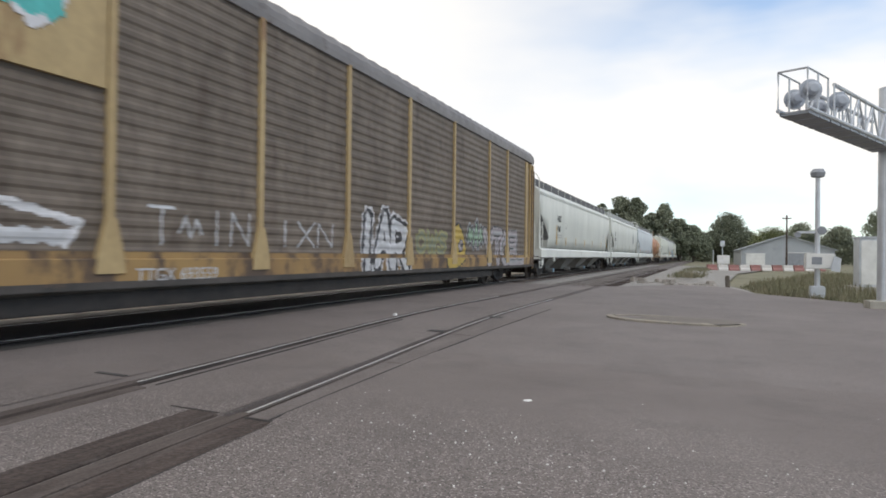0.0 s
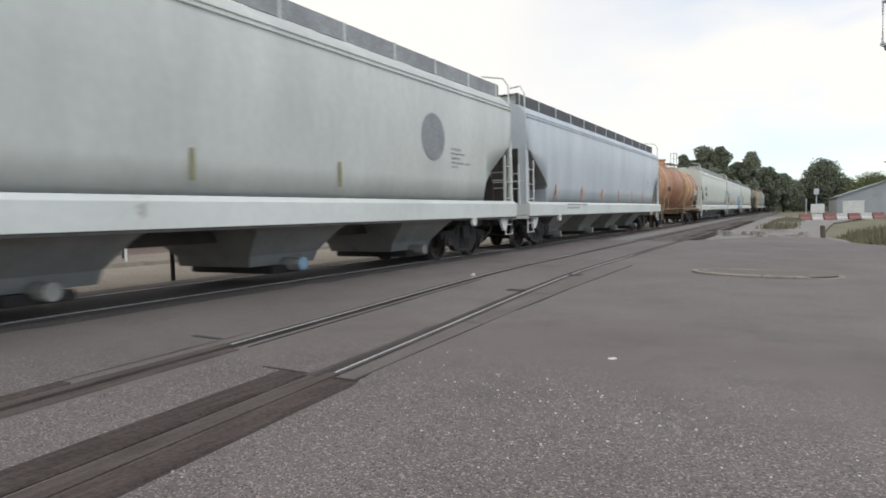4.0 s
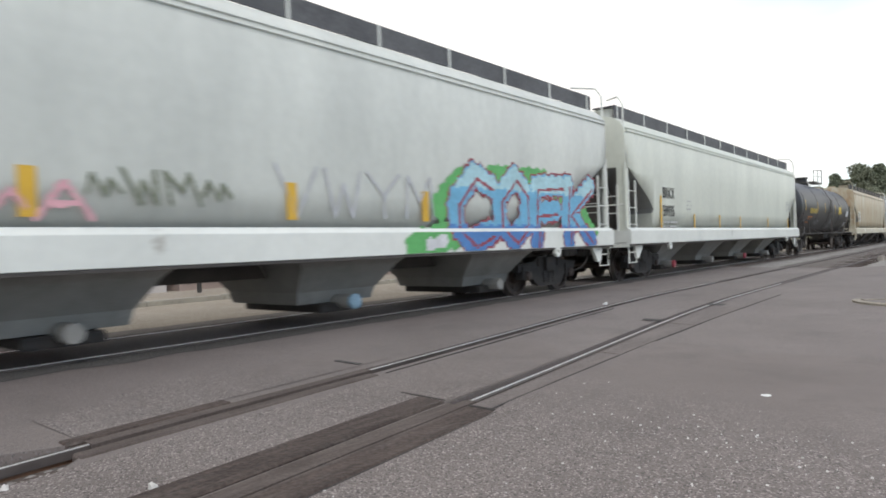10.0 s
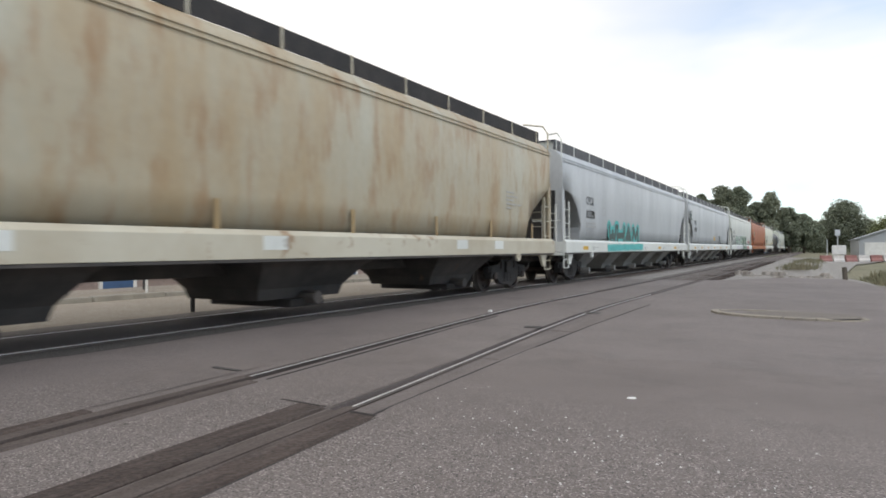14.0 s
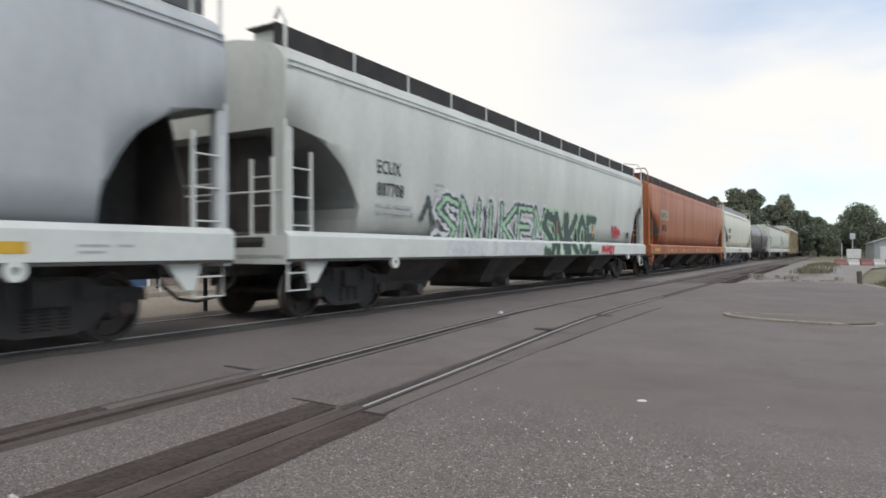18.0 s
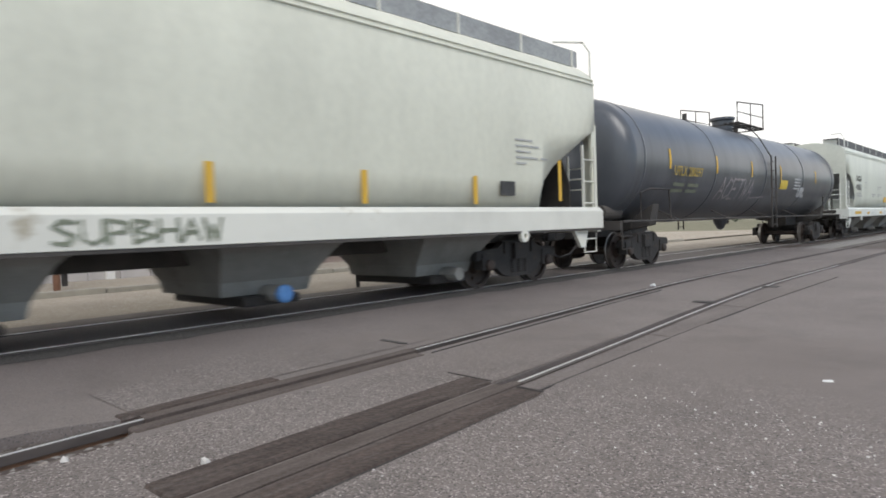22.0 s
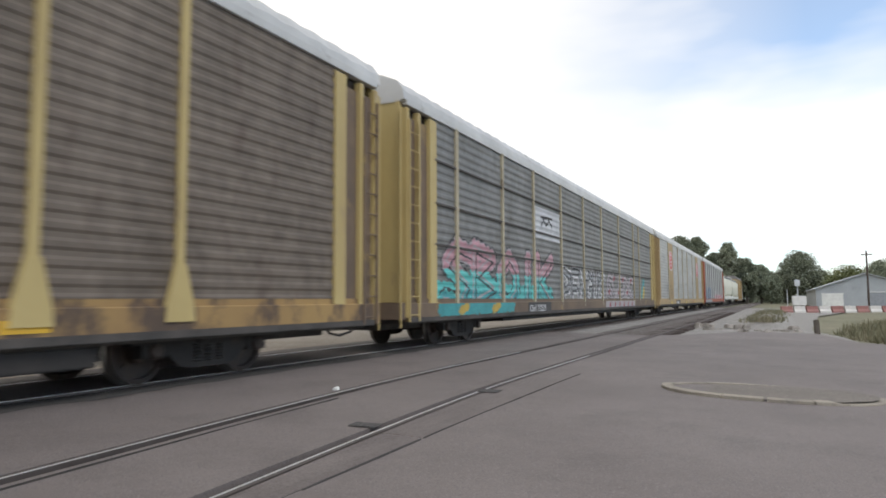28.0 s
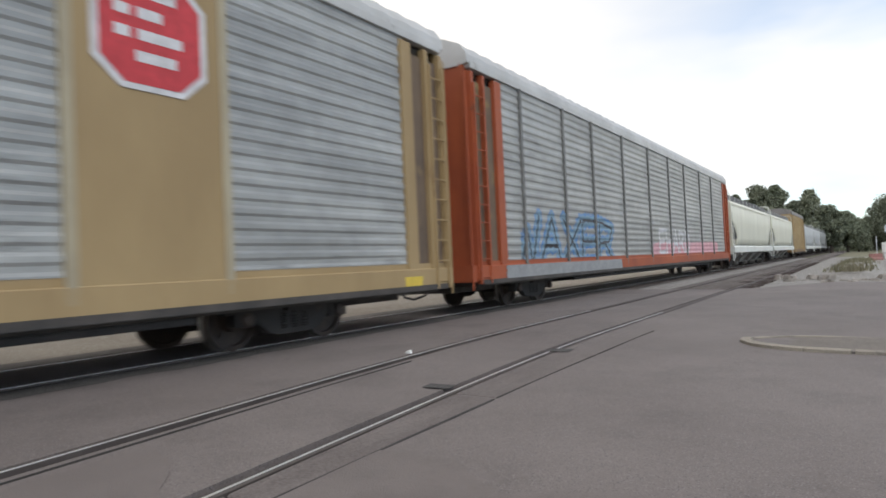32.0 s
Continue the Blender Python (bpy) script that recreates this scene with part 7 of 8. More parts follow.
def gate_mast():
    t = thing("crossing_bell_mast", "grey crossing mast with a bell and white gate mechanism", "crossing signal")
    x, y = 3.57, 25.4
    part("mast", lathe([(-0.1, 0.09), (4.0, 0.07), (4.05, 0.0)], "z", 12, (x, y, 0)), GALV, t)
    part("bell", lathe([(3.98, 0.05), (4.02, 0.2), (4.16, 0.24), (4.28, 0.16), (4.3, 0.0)], "z", 18, (x, y, 0)), SIGNAL_GREY, t, "dark round bell on top")
    part("base", box((x - 0.22, y - 0.22, -0.15), (x + 0.22, y + 0.22, 0.32), 0.03), GALV, t)
    g = part("gate_mechanism", box((x - 0.38, y - 0.28, 0.9), (x + 0.5, y + 0.2, 1.42), 0.03), WHITE, t, "white gate mechanism box")
    part("window", box((x - 0.2, y - 0.29, 1.05), (x + 0.1, y - 0.282, 1.3)), SIGNAL_GREY, g)
    part("counterweight", prism([(x + 0.35, 0.85), (x + 0.62, 0.8), (x + 0.66, 1.25), (x + 0.45, 1.35)], y - 0.34, y - 0.3, "xz"), GALV, t)
    part("cross_arm", box((x - 0.6, y - 0.04, 2.1), (x + 0.2, y + 0.04, 2.18)), GALV, t)
    part("lamp", lathe([(-0.1, 0.0), (-0.1, 0.14), (0.1, 0.14), (0.1, 0.0)], "y", 14, (x + 0.12, y, 2.2)), SIGNAL_GREY, t)
    part("lamp", lathe([(-0.1, 0.0), (-0.1, 0.1), (0.1, 0.1), (0.1, 0.0)], "y", 14, (x - 0.6, y, 2.05)), SIGNAL_GREY, t)


gate_mast()


def cabinet():
    t = thing("signal_cabinet", "pale grey signal equipment cabinet on a slab", "equipment cabinet")
    x0, x1, y = 6.2, 7.6, 33.0
    part("body", box((x0, y, 0.05), (x1, y + 1.2, 2.15), 0.02), GALV, t)
    part("roof", box((x0 - 0.06, y - 0.06, 2.15), (x1 + 0.06, y + 1.26, 2.22), 0.02), GALV, t)
    d = part("door", box((x0 + 0.08, y - 0.03, 0.15), (x1 - 0.08, y, 2.05), 0.01), WHITE, t)
    part("handle", box((x0 + 0.9, y - 0.07, 1.0), (x0 + 1.0, y - 0.03, 1.3), 0.01), BLACK_METAL, d)
    part("slab", box((x0 - 0.3, y - 0.3, -0.2), (x1 + 0.3, y + 1.5, 0.05), 0.02), CONCRETE, t)


cabinet()
post = tagged(part("wooden_post", box((-0.08, -0.08, -0.1), (0.08, 0.08, 0.5), 0.02), BARK), "short weathered wooden post at the road edge", "post")
post.matrix_world = pose(0.95, 31.2, -0.05, 2, -3, 12)

BARRIER_RED = surf("faded_red_plastic", (0.27, 0.115, 0.1), (0.22, 0.1, 0.09), 1.5, 0.5, grain=0.08)
BARRIER_WHITE = surf("white_plastic", (0.55, 0.53, 0.5), (0.46, 0.44, 0.42), 1.5, 0.5, grain=0.06)
proto = {}
for k in range(11):
    x, y = 0.6 + 1.03 * k, 72.0 + 0.5 * k
    kind = k % 2
    if kind in proto:
        copy_thing(proto[kind], pose(x, y, -0.1, 0, 0, 26))
        continue
    t = thing("road_barrier", "%s plastic road barrier in a row" % ("white", "red")[1 - kind], "barrier", "row of road barriers")
    part("shell", bm_loft(bmesh.new(), [[(-0.5, p[0], p[1]) for p in ((-0.28, 0), (-0.26, 0.14), (-0.13, 0.3), (-0.1, 0.6), (0.1, 0.6), (0.13, 0.3), (0.26, 0.14), (0.28, 0))], [(0.5, p[0], p[1]) for p in ((-0.28, 0), (-0.26, 0.14), (-0.13, 0.3), (-0.1, 0.6), (0.1, 0.6), (0.13, 0.3), (0.26, 0.14), (0.28, 0))]], close=True), BARRIER_RED if kind == 0 else BARRIER_WHITE, t)
    part("cap", lathe([(0.6, 0.06), (0.63, 0.06), (0.64, 0.0)], "z", 10), BARRIER_WHITE, t)
    t.matrix_world = pose(x, y, -0.1, 0, 0, 26)
    proto[kind] = t
bx = thing("equipment_box", "white box beside a small signal post", "equipment box")
part("body", box((1.15, 74.6, 0.55), (2.35, 75.4, 1.45), 0.03), WHITE, bx)
part("leg", box((1.3, 74.8, -0.2), (1.4, 75.2, 0.56)), GALV, bx)
part("leg", box((2.1, 74.8, -0.2), (2.2, 75.2, 0.56)), GALV, bx)
sg = thing("dwarf_signal", "thin signal post with a small pale head", "signal post")
part("post", lathe([(-0.2, 0.06), (2.6, 0.05), (2.62, 0.0)], "z", 10, (1.68, 76.2, 0)), GALV, sg)
part("head", box((1.45, 76.0, 2.4), (1.9, 76.3, 3.0), 0.03), GALV, sg)
part("post", lathe([(-0.2, 0.04), (2.0, 0.04), (2.02, 0.0)], "z", 8, (0.75, 74.0, 0)), GALV, sg)

# ---- far building ----
METAL_WALL = surf("grey_metal_cladding", (0.4, 0.42, 0.44), (0.34, 0.36, 0.385), 0.4, 0.55, 0.2, spots=(0.28, 0.3, 0.32), spot_scale=0.3)


def shed(name, label, x0, x1, y0, y1, eave, ridge, wall, roof, doors, ridge_x=None):
    """A gabled metal building seen gable on, with ribbed cladding and doors."""
    t = thing(name, label, "building")
    rx = ridge_x or (x0 + x1) / 2
    part("wall", prism([(x0, -0.5), (x1, -0.5), (x1, eave), (rx, ridge), (x0, eave)], y0, y1, "xz"), wall, t)
    for a, b in (((x0 - 0.4, eave - 0.15), (rx, ridge + 0.08)), ((rx, ridge + 0.08), (x1 + 0.4, eave - 0.15))):
        part("roof", prism([a, b, (b[0], b[1] + 0.12), (a[0], a[1] + 0.12)], y0 - 0.4, y1 + 0.4, "xz"), roof, t)
    n = int((x1 - x0) / 0.6)
    for k in range(n):
        x = x0 + (x1 - x0) * (k + 0.5) / n
        h = eave + (ridge - eave) * (1 - abs(x - rx) / ((rx - x0) if x < rx else (x1 - rx)))
        part("cladding_rib", box((x - 0.04, y0 - 0.05, -0.3), (x + 0.04, y0, h - 0.05)), wall, t)
    for dx0, dx1, h, m, nm in doors:
        d = part(nm, box((dx0, y0 - 0.1, -0.3), (dx1, y0 - 0.055, h)), m, t)
        part("frame", box((dx0 - 0.1, y0 - 0.12, h), (dx1 + 0.1, y0 - 0.06, h + 0.12)), WHITE, d)
    return t


shed("metal_shed", "grey gabled metal shed with a white door", 5.9, 20.6, 130.0, 165.0, 2.75, 5.1, METAL_WALL, METAL_WALL, ((6.7, 9.8, 1.9, WHITE, "door"), (13.5, 17.0, 2.1, SIGNAL_GREY, "door")), 13.0)
up = thing("utility_pole", "thin dark wooden utility pole", "utility pole")
part("pole", lathe([(-0.2, 0.16), (8.2, 0.1), (8.25, 0.0)], "z", 10, (12.2, 120, 0)), TIMBER, up)
part("cross_arm", box((11.5, 119.9, 7.6), (12.9, 120.1, 7.75)), TIMBER, up)

# ---- trees ----
LEAF = surf("dull_green_leaves", (0.19, 0.21, 0.145), (0.24, 0.258, 0.185), 0.5, 0.8, grain=0.2, grain_scale=2.0, island=0.28)
LEAF_DARK = surf("dark_green_leaves", (0.158, 0.178, 0.12), (0.2, 0.222, 0.155), 0.5, 0.8, grain=0.2, grain_scale=2.0, island=0.28)
LEAF_LIGHT = surf("yellow_green_leaves", (0.1, 0.12, 0.045), (0.14, 0.15, 0.06), 0.5, 0.7, grain=0.2, grain_scale=2.0, island=0.4)


def tree(x, y, height, width, leaf, label, seed, open_crown=0.0, leaves=19000, low=0.12):
    """A tapered trunk with limbs and a crown of many small leaf clumps round the limb ends, with gaps."""
    rnd = random.Random(seed)
    t = thing("tree", label, "tree", "trees by the line")
    t.location = (x, y, -0.3)
    bm = bmesh.new()
    bm_tube(bm, [(0, 0, 0), (0.1, 0, height * 0.3), (-0.1, 0.1, height * 0.6), (0.0, 0, height * 0.85)], [height * 0.03, height * 0.024, height * 0.014, height * 0.004], 8)
    part("trunk", bm, BARK, t)
    balls = []
    n = 26 + int(width)
    for k in range(n):
        f = (k + 0.5) / n
        z = height * (low + 0.1 + (0.82 - low) * f)
        env = math.sin(math.pi * min(1.0, 0.18 + 0.8 * f)) ** 0.7
        a = k * 2.4 + rnd.uniform(-0.5, 0.5)
        r = width * 0.5 * env * rnd.uniform(0.35, 0.85)
        balls.append((r * math.cos(a), r * math.sin(a), z, width * rnd.uniform(0.13, 0.22)))
    balls.append((0, 0, height * 0.92, width * 0.14))
    for k in range(0, n, 2):
        bx_, by_, bz_, br_ = balls[k]
        bm = bmesh.new()
        bm_tube(bm, [(0, 0, max(height * 0.15, bz_ - 0.3 * height)), (bx_ * 0.5, by_ * 0.5, bz_ - 0.1 * height), (bx_, by_, bz_)], [height * 0.011, height * 0.007, height * 0.003], 6)
        part("limb", bm, BARK, t)
    verts, faces = [], []
    for k in range(leaves):
        c = rnd.choice(balls)
        u, v, w = rnd.gauss(0, 1), rnd.gauss(0, 1), rnd.gauss(0, 1)
        q = math.sqrt(u * u + v * v + w * w) or 1
        rr = c[3] * (rnd.random() ** (0.35 + open_crown)) * (1.15 if rnd.random() < 0.15 else 1.0)
        p = Vector((c[0] + u / q * rr, c[1] + v / q * rr, c[2] + w / q * rr * 0.85))
        if p.z < height * low * 0.5:
            continue
        s = rnd.uniform(0.12, 0.3) * (height / 14) ** 0.5
        e1 = Vector((rnd.uniform(-1, 1), rnd.uniform(-1, 1), rnd.uniform(-0.6, 0.6))).normalized()
        e2 = e1.cross(Vector((rnd.uniform(-1, 1), rnd.uniform(-1, 1), rnd.uniform(-1, 1)))).normalized()
        i = len(verts)
        verts += [p - e1 * s, p + e2 * s * 0.6, p + e1 * s, p - e2 * s * 0.6]
        faces.append((i, i + 1, i + 2, i + 3))
    me = bpy.data.meshes.new("crown")
    me.from_pydata([tuple(v) for v in verts], [], faces)
    me.materials.append(leaf)
    ob = new("crown", me)
    ob.parent = t
    return t


for i, (x, y, h, w, leaf, label, op) in enumerate((
    (-24.8, 172, 15.6, 5, LEAF_DARK, "slim dark leafy tree behind the train", 0.2), (-19.6, 168, 16.5, 8.5, LEAF, "tall full leafy tree behind the train", 0.0), (-16.2, 170, 16.6, 8, LEAF_DARK, "dense leafy tree behind the train", 0.0),
    (-12.8, 174, 12.8, 7, LEAF_DARK, "dense leafy tree behind the train", 0.0), (-9.7, 172, 15.0, 7.5, LEAF, "tall open-crowned tree with gaps in its leaves", 0.55), (-6.0, 173, 11.0, 6, LEAF_DARK, "low dark tree beside the line", 0.2), (-3.0, 178, 9.6, 7, LEAF_DARK, "low dark tree beside the line", 0.0), (-1.0, 190, 8.0, 7, LEAF_DARK, "low dark tree beside the line", 0.0), (-33, 180, 12, 11, LEAF_DARK, "leafy tree behind the train", 0.1),
    (5.9, 199, 13.4, 13, LEAF_DARK, "broad dark round-crowned tree", 0.0), (1.6, 205, 8.8, 7, LEAF, "leafy tree beside a broad one", 0.0), (10.8, 205, 8.6, 8, LEAF, "leafy tree beside a broad one", 0.0),
    (15.5, 182, 8.0, 14, LEAF_LIGHT, "low yellow-green tree behind the shed", 0.1), (21.0, 178, 9.6, 9, LEAF, "leafy tree behind the shed", 0.2), (28.0, 172, 8.4, 10, LEAF, "leafy tree behind the shed", 0.2), (33.0, 150, 11.8, 10, LEAF_DARK, "dark leafy tree behind the cabinet", 0.1), (40.0, 150, 12.5, 12, LEAF_DARK, "dark leafy tree behind the cabinet", 0.0), (50.0, 160, 12.0, 14, LEAF, "leafy tree at the field edge", 0.0),
    (-48, 190, 12, 13, LEAF, "leafy tree behind the train", 0.0), (-60, 170, 13, 13, LEAF_DARK, "leafy tree behind the train", 0.0))):
    tree(x, y, h, w, leaf, label, 100 + i, op, low=0.04 if h < 9 else 0.1)
bm = bmesh.new()
rnd = random.Random(9)
verts, faces = [], []
for k in range(16000):
    u = rnd.random()
    x, y = -60 + 170 * u, 215 + 30 * rnd.random()
    z = rnd.random() ** 1.4 * (5.5 + 2.5 * noise.noise((x * 0.08, 0, 3)))
    s = rnd.uniform(0.3, 0.7)
    a = rnd.uniform(0, 6.28)
    i = len(verts)
    verts += [(x - s * math.cos(a), y - s * math.sin(a), z - s * 0.3), (x, y, z - s * 0.6), (x + s * math.cos(a), y + s * math.sin(a), z + s * 0.3), (x, y, z + s * 0.7)]
    faces.append((i, i + 1, i + 2, i + 3))
me = bpy.data.meshes.new("far_woods")
me.from_pydata(verts, [], faces)
me.materials.append(LEAF_DARK)
tagged(new("far_woods", me), "dark line of far woods beyond the yard", "woods", kind="stuff")

# ---- grass and mound right of the tracks ----
GRASS_BLADE = surf("dry_green_grass", (0.12, 0.125, 0.07), (0.2, 0.175, 0.115), 0.8, 0.85, grain=0.2, island=0.4)
bm = bmesh.new()
rows = []
for i in range(17):
    y = 33 + 2.0 * i
    rows.append([(-2.3 + 0.28 * k + 0.012 * (y - 33), y, lie(-1) - 0.1 + 0.55 * math.sin(math.pi * k / 10) ** 1.3 * math.sin(math.pi * min(1, (i + 0.3) / 6) / 2) * (1 - 0.5 * i / 16) + 0.08 * noise.noise((k * 0.6, y * 0.5, 2))) for k in range(11)])
bm_loft(bm, rows)
bmesh.ops.recalc_face_normals(bm, faces=bm.faces[:])
if sum(f.normal.z for f in bm.faces) < 0:
    bmesh.ops.reverse_faces(bm, faces=bm.faces[:])
tagged(part("earth_mound", bm, PALE_GRAVEL, smooth=True), "low weedy heap of gravel beside the siding", "mound", kind="structure")
verts, faces = [], []
rnd = random.Random(12)
for k in range(15000):
    zone = rnd.random()
    if zone < 0.8:
        y = 24.5 + 40 * rnd.random() ** 1.5
        x = float(np.interp(y, [22, 25, 31, 36, 65], [5.2, 3.2, 1.3, 2.2, 9.0])) + 13 * rnd.random() ** 1.3
        h = rnd.uniform(0.12, 0.42) * (0.6 + 0.7 * (noise.noise((x * 0.4, y * 0.3, 1)) + 0.5))
        z = -0.16
    else:
        i = rnd.random()
        y = 35 + 30 * i
        x = -0.9 + 0.5 * rnd.gauss(0, 0.7) + 0.012 * (y - 33)
        h, z = rnd.uniform(0.08, 0.34), 0.2 - 0.1 * i
    if h < 0.08:
        continue
    a, s = rnd.uniform(0, 6.28), rnd.uniform(0.015, 0.04)
    lean = rnd.uniform(-0.12, 0.12)
    i = len(verts)
    verts += [(x - s * math.cos(a), y - s * math.sin(a), z), (x + s * math.cos(a), y + s * math.sin(a), z), (x + lean, y + lean * 0.5, z + h)]
    faces.append((i, i + 1, i + 2))
me = bpy.data.meshes.new("grass")
me.from_pydata(verts, [], faces)
me.materials.append(GRASS_BLADE)
tagged(new("grass", me), "dry tufted grass along the road edge", "grass", kind="stuff")

rnd = random.Random(31)
RUBBLE = surf("broken_concrete", (0.36, 0.33, 0.295), (0.2, 0.178, 0.155), 3.0, 0.9, bump=0.5, grain=0.2, grain_scale=12, island=0.35)
for k in range(40):
    x = rnd.uniform(-3.4, 0.4)
    y = 31.0 + rnd.random() * 2.6 + 0.5 * abs(x + 1.2)
    w, d, h = rnd.uniform(0.06, 0.3), rnd.uniform(0.06, 0.26), rnd.uniform(0.0, 0.07)
    bm = bmesh.new()
    ring = [(w * (0.7 + 0.5 * rnd.random()) * math.cos(6.283 * q / 7), d * (0.7 + 0.5 * rnd.random()) * math.sin(6.283 * q / 7)) for q in range(7)]
    low_ring, top_ring = [bm.verts.new((p, q, -0.1)) for p, q in ring], [bm.verts.new((p * rnd.uniform(0.5, 0.9), q * rnd.uniform(0.5, 0.9), h * rnd.uniform(0.7, 1.2))) for p, q in ring]
    for q in range(7):
        bm.faces.new((low_ring[q], low_ring[(q + 1) % 7], top_ring[(q + 1) % 7], top_ring[q]))
    bm.faces.new(top_ring)
    chunk = tagged(part("concrete_chunk", bm, RUBBLE), "broken pale concrete chunk at the road edge", "rubble", "rubble heap")
    chunk.matrix_world = pose(x, y, lie(x) - 0.03 + (0.1 if y > 33 else 0), 0, 0, rnd.uniform(0, 360))

# ---- behind the train: fence, hydrant, signals, low buildings ----


def pipe_fence():
    t = thing("pipe_fence", "black pipe fence with two rails before the far buildings", "fence")
    x = -15.5
    for k in range(16):
        y = -6.0 + 2.15 * k
        part("post", lathe([(0.1, 0.06), (1.42, 0.06), (1.45, 0.0)], "z", 10, (x, y, 0.2)), BLACK_METAL, t)
    for z in (0.78, 1.35):
        part("rail", tube([(x, -6.0, 0.2 + z), (x, 26.25, 0.2 + z)], 0.035, 8), BLACK_METAL, t)


pipe_fence()
hy = thing("fire_hydrant", "white fire hydrant with a marker rod on the dirt", "fire hydrant")
part("barrel", lathe([(0.0, 0.15), (0.06, 0.15), (0.08, 0.1), (0.48, 0.1), (0.5, 0.15), (0.55, 0.15), (0.6, 0.12), (0.7, 0.06), (0.76, 0.03), (0.78, 0.0)], "z", 16), WHITE, hy)
part("nozzle", lathe([(-0.2, 0.0), (-0.2, 0.06), (0.2, 0.06), (0.2, 0.0)], "y", 12, (0, 0, 0.42)), WHITE, hy)
part("nozzle", lathe([(0.08, 0.08), (0.2, 0.08), (0.2, 0.0)], "x", 12, (0, 0, 0.4)), WHITE, hy)
part("marker_rod", tube([(-0.1, -0.2, 0.0), (-0.1, -0.2, 1.3)], 0.015, 6), WHITE, hy)
hy.matrix_world = pose(-12.6, 11.5, 0.17)
pp = tagged(part("steel_post", lathe([(0, 0.04), (0.75, 0.04), (0.76, 0.0)], "z", 10), BLACK_METAL), "short dark steel post on the dirt", "post")
pp.matrix_world = pose(-9.98, 8.2, 0.17)
pr = thing("pipe_rail", "low white pipe rail behind the dirt lot", "rail")
part("rail", tube([(-14.6, 10.4, 0.85), (-14.6, 13.6, 0.85)], 0.04, 8), WHITE, pr)
for y in (10.6, 12.0, 13.4):
    part("post", tube([(-14.6, y, 0.2), (-14.6, y, 0.85)], 0.035, 8), WHITE, pr)


def far_flasher():
    t = thing("crossing_flasher", "brown crossing flasher post with a lit red lamp", "crossing signal")
    x, y = -15.0, 4.45
    part("post", lathe([(0.1, 0.07), (2.6, 0.06), (2.62, 0.0)], "z", 10, (x, y, 0.1)), surf("rusty_post_paint", (0.16, 0.08, 0.05), (0.22, 0.12, 0.08), 3.0, 0.8), t)
    part("arm", box((x + 0.05, y - 0.35, 1.06), (x + 0.12, y + 0.4, 1.16)), SIGNAL_RED, t)
    part("lamp", lathe([(0.1, 0.0), (0.1, 0.09), (0.2, 0.09), (0.2, 0.0)], "x", 14, (x, y + 0.0, 1.32)), GLOW_RED, t, "lit red lamp")


far_flasher()


def gate_arm():
    t = thing("crossing_gate", "lowered red and white striped crossing gate arm", "crossing gate")
    for k in range(9):
        part("stripe", box((-15.6 - 0.0, -1.2 + 0.55 * k, 0.98), (-15.54, -0.65 + 0.55 * k, 1.1)), SIGNAL_RED if k % 2 else WHITE, t)
    part("post", lathe([(0.1, 0.08), (1.6, 0.08), (1.62, 0.0)], "z", 10, (-15.57, 3.95, 0.1)), WHITE, t)


gate_arm()
PINK_PALE = surf("pale_grey_cladding", (0.5, 0.48, 0.475), (0.43, 0.41, 0.405), 0.5, 0.7, spots=(0.36, 0.34, 0.335), spot_scale=0.8)
PINK_RENDER = surf("dull_pinkish_render", (0.36, 0.29, 0.265), (0.29, 0.235, 0.215), 0.8, 0.85, spots=(0.22, 0.18, 0.165), spot_scale=1.2, grain=0.06, grain_scale=9)
SLATE = surf("dusty_roof_sheet", (0.3, 0.29, 0.28), (0.38, 0.365, 0.35), 1.0, 0.7)
BLUE_DOOR = surf("dull_blue_paint", (0.06, 0.12, 0.25), (0.05, 0.1, 0.2), 2.0, 0.5)
DARK_GLASS = surf("dark_window_glass", (0.07, 0.08, 0.09), (0.1, 0.11, 0.12), 2.0, 0.15)


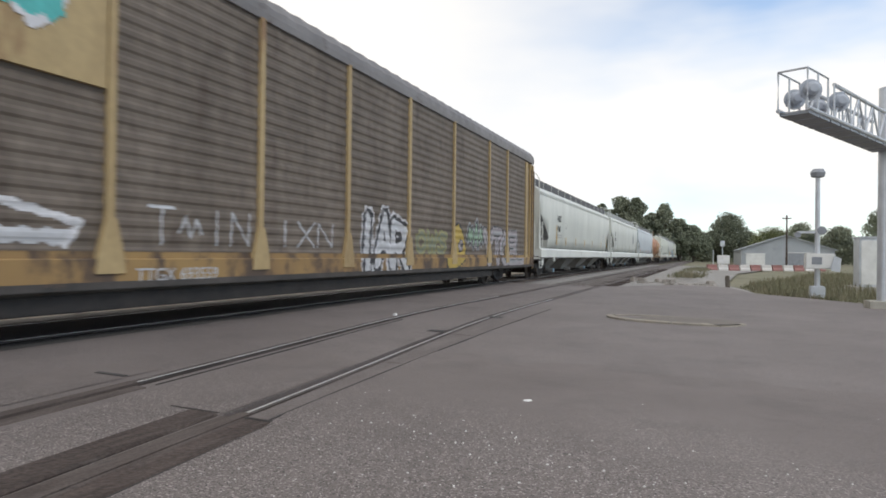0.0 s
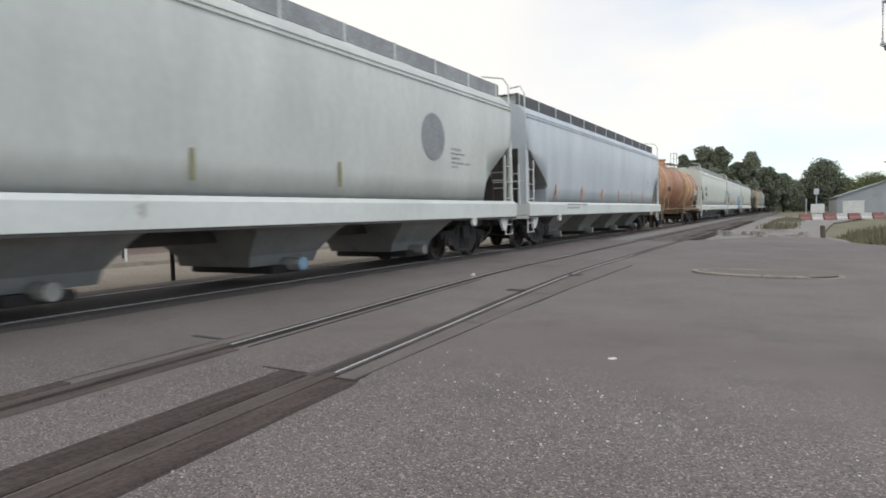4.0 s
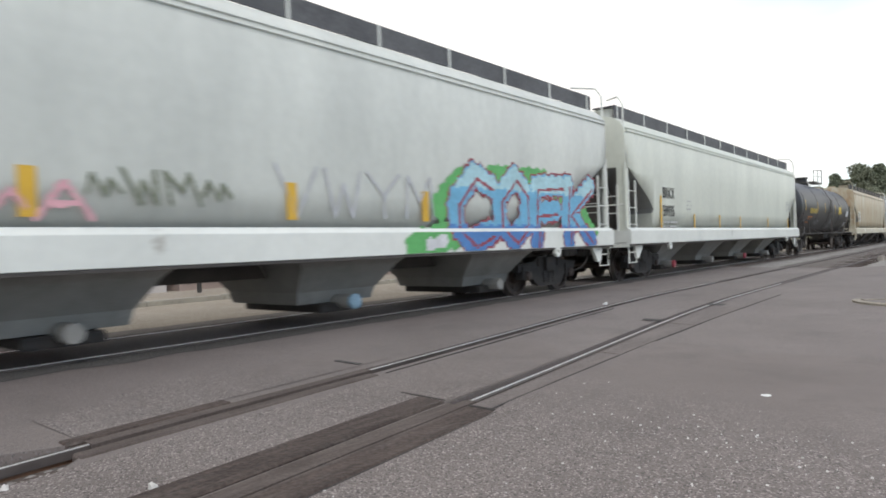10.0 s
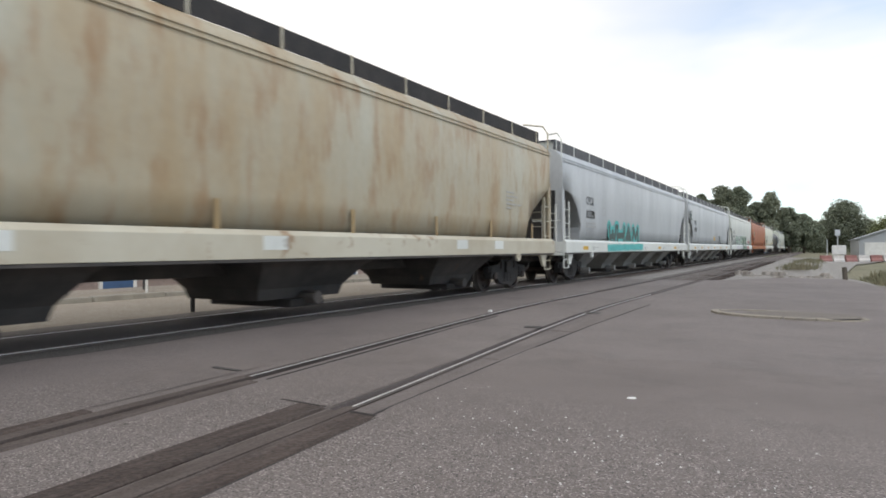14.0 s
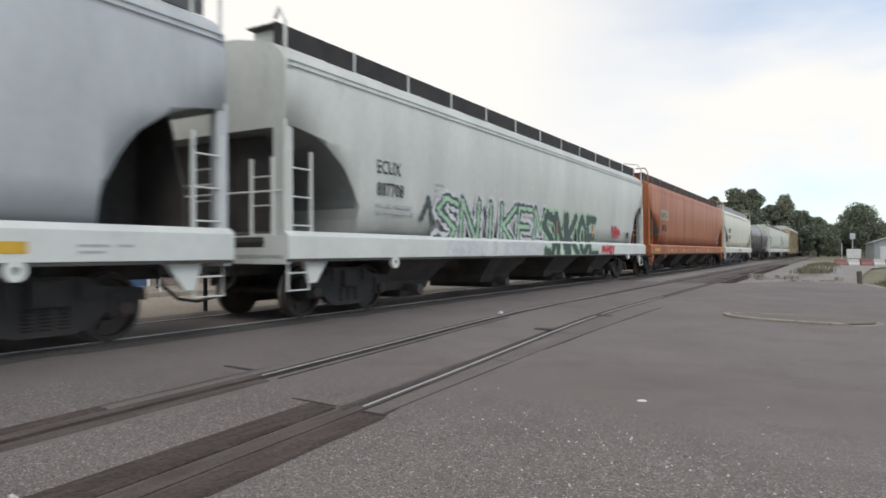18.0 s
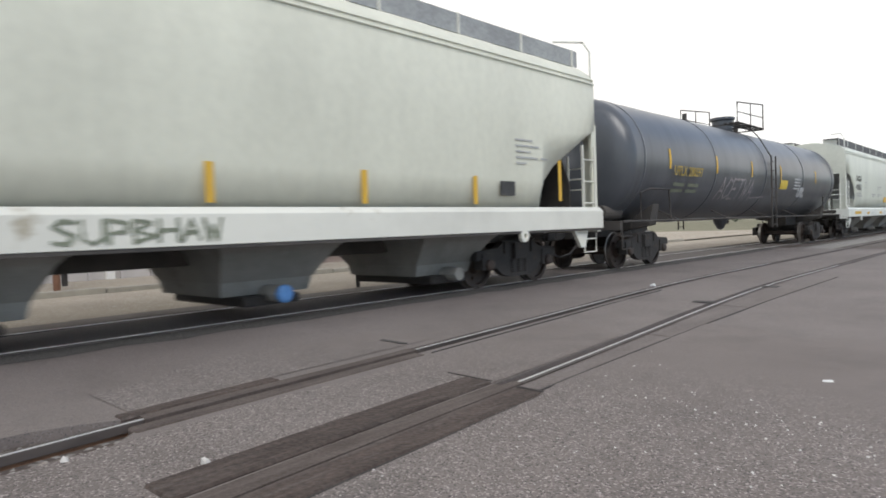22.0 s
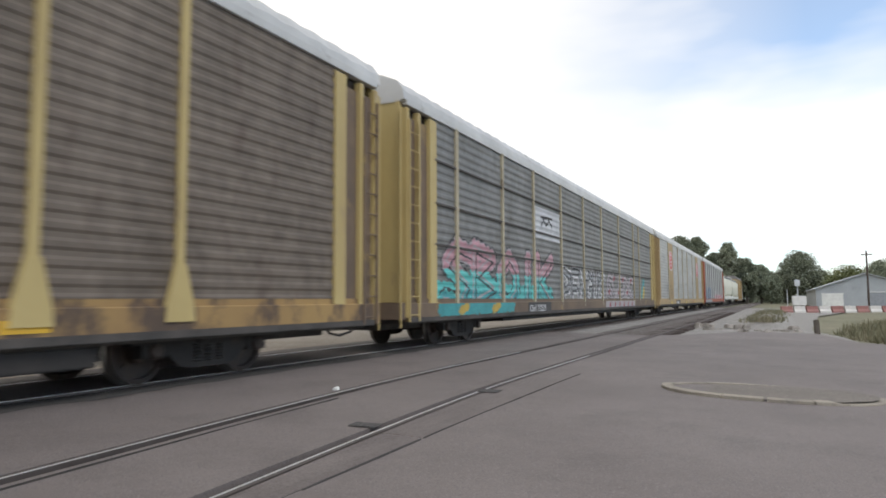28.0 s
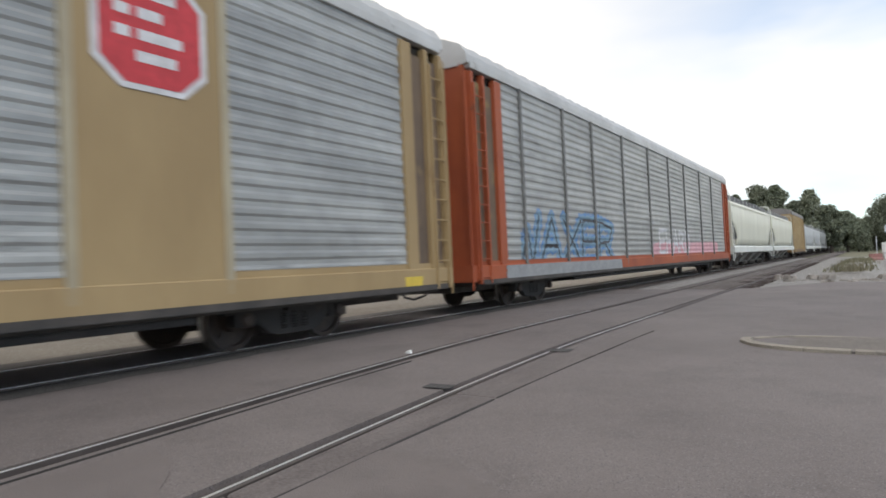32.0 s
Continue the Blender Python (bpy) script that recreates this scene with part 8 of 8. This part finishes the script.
def long_building(name, label, y0, y1, wall, eave, ridge, bays):
    """A low building along the street: wall, ribs or bays with windows and doors, and a pitched roof."""
    x = -18.2
    t = thing(name, label, "building")
    part("wall", box((x - 9, y0, 0.0), (x, y1, eave)), wall, t)
    part("roof", prism([(x + 0.4, eave), (x - 4.5, ridge), (x - 9.4, eave), (x - 9.4, eave - 0.12), (x + 0.4, eave - 0.12)], y0 - 0.3, y1 + 0.3, "xz"), SLATE, t)
    for a, b, z0, z1, kind in bays:
        if kind == "window":
            w = part("window", box((x + 0.01, a, z0), (x + 0.05, b, z1)), DARK_GLASS, t)
            for yy in np.linspace(a, b, 3):
                part("frame", box((x + 0.04, yy - 0.06, z0 - 0.06), (x + 0.09, yy + 0.06, z1 + 0.06)), WHITE, w)
            part("sill", box((x + 0.04, a - 0.1, z0 - 0.12), (x + 0.16, b + 0.1, z0 - 0.04)), WHITE, w)
        elif kind == "door":
            d = part("door", box((x + 0.01, a, z0), (x + 0.06, b, z1)), BLUE_DOOR, t)
            part("frame", box((x + 0.02, a - 0.1, z0), (x + 0.1, a, z1 + 0.1)), WHITE, d)
            part("frame", box((x + 0.02, b, z0), (x + 0.1, b + 0.1, z1 + 0.1)), WHITE, d)
        else:
            part("pilaster", box((x, a, z0), (x + 0.12, b, z1)), WHITE if kind == "white" else wall, t)
    return t


long_building("pale_building", "pale grey building with ribbed walls and dark windows", -8.0, 9.6, PINK_PALE, 4.9, 5.0, [(4.25, 5.3, 2.95, 3.9, "window"), (0.9, 2.0, 2.95, 3.9, "window"), (3.2, 4.1, 0.9, 1.7, "window")] + [(y, y + 0.08, 0.1, 4.2, "rib") for y in np.arange(-7.5, 8.3, 0.8)] + [(6.55, 6.75, 0.1, 4.2, "white")])
long_building("rendered_shop", "low dull pinkish-brown shop with white-framed windows and blue doors", 10.0, 27.0, PINK_RENDER, 4.2, 5.4, [(10.2, 11.2, 0.7, 2.2, "window"), (11.7, 12.7, 0.15, 2.3, "door"), (13.3, 15.2, 0.7, 2.2, "window"), (15.7, 16.6, 0.15, 2.3, "door"), (17.3, 19.4, 0.7, 2.2, "window"), (20.2, 22.2, 0.7, 2.2, "window"), (22.8, 23.8, 0.15, 2.3, "door")])


def motions():
    """The train rolls past at a steady pace; every wheelset turns with it."""
    for car, y in CARS:
        walk(car, [(t, pose(XC, y - s, ZR)) for t, s in TRAVEL])
    ts, ss = [t for t, _ in TRAVEL], [s for _, s in TRAVEL]
    times = [k / 30 for k in range(0, 961)]
    roll = [-math.degrees(np.interp(t, ts, ss) / 0.42) for t in times]
    turned = {}
    for w in WHEELSETS:
        key = round(w.location.y, 2)
        if key not in turned:
            walk(w, [(t, pose(0, key, 0.42, -r)) for t, r in zip(times, roll)])
            turned[key] = w
            continue
        w.rotation_mode = "QUATERNION"
        w.animation_data_create()
        w.animation_data.action = turned[key].animation_data.action
        w.animation_data.action_slot = turned[key].animation_data.action_slot


motions()
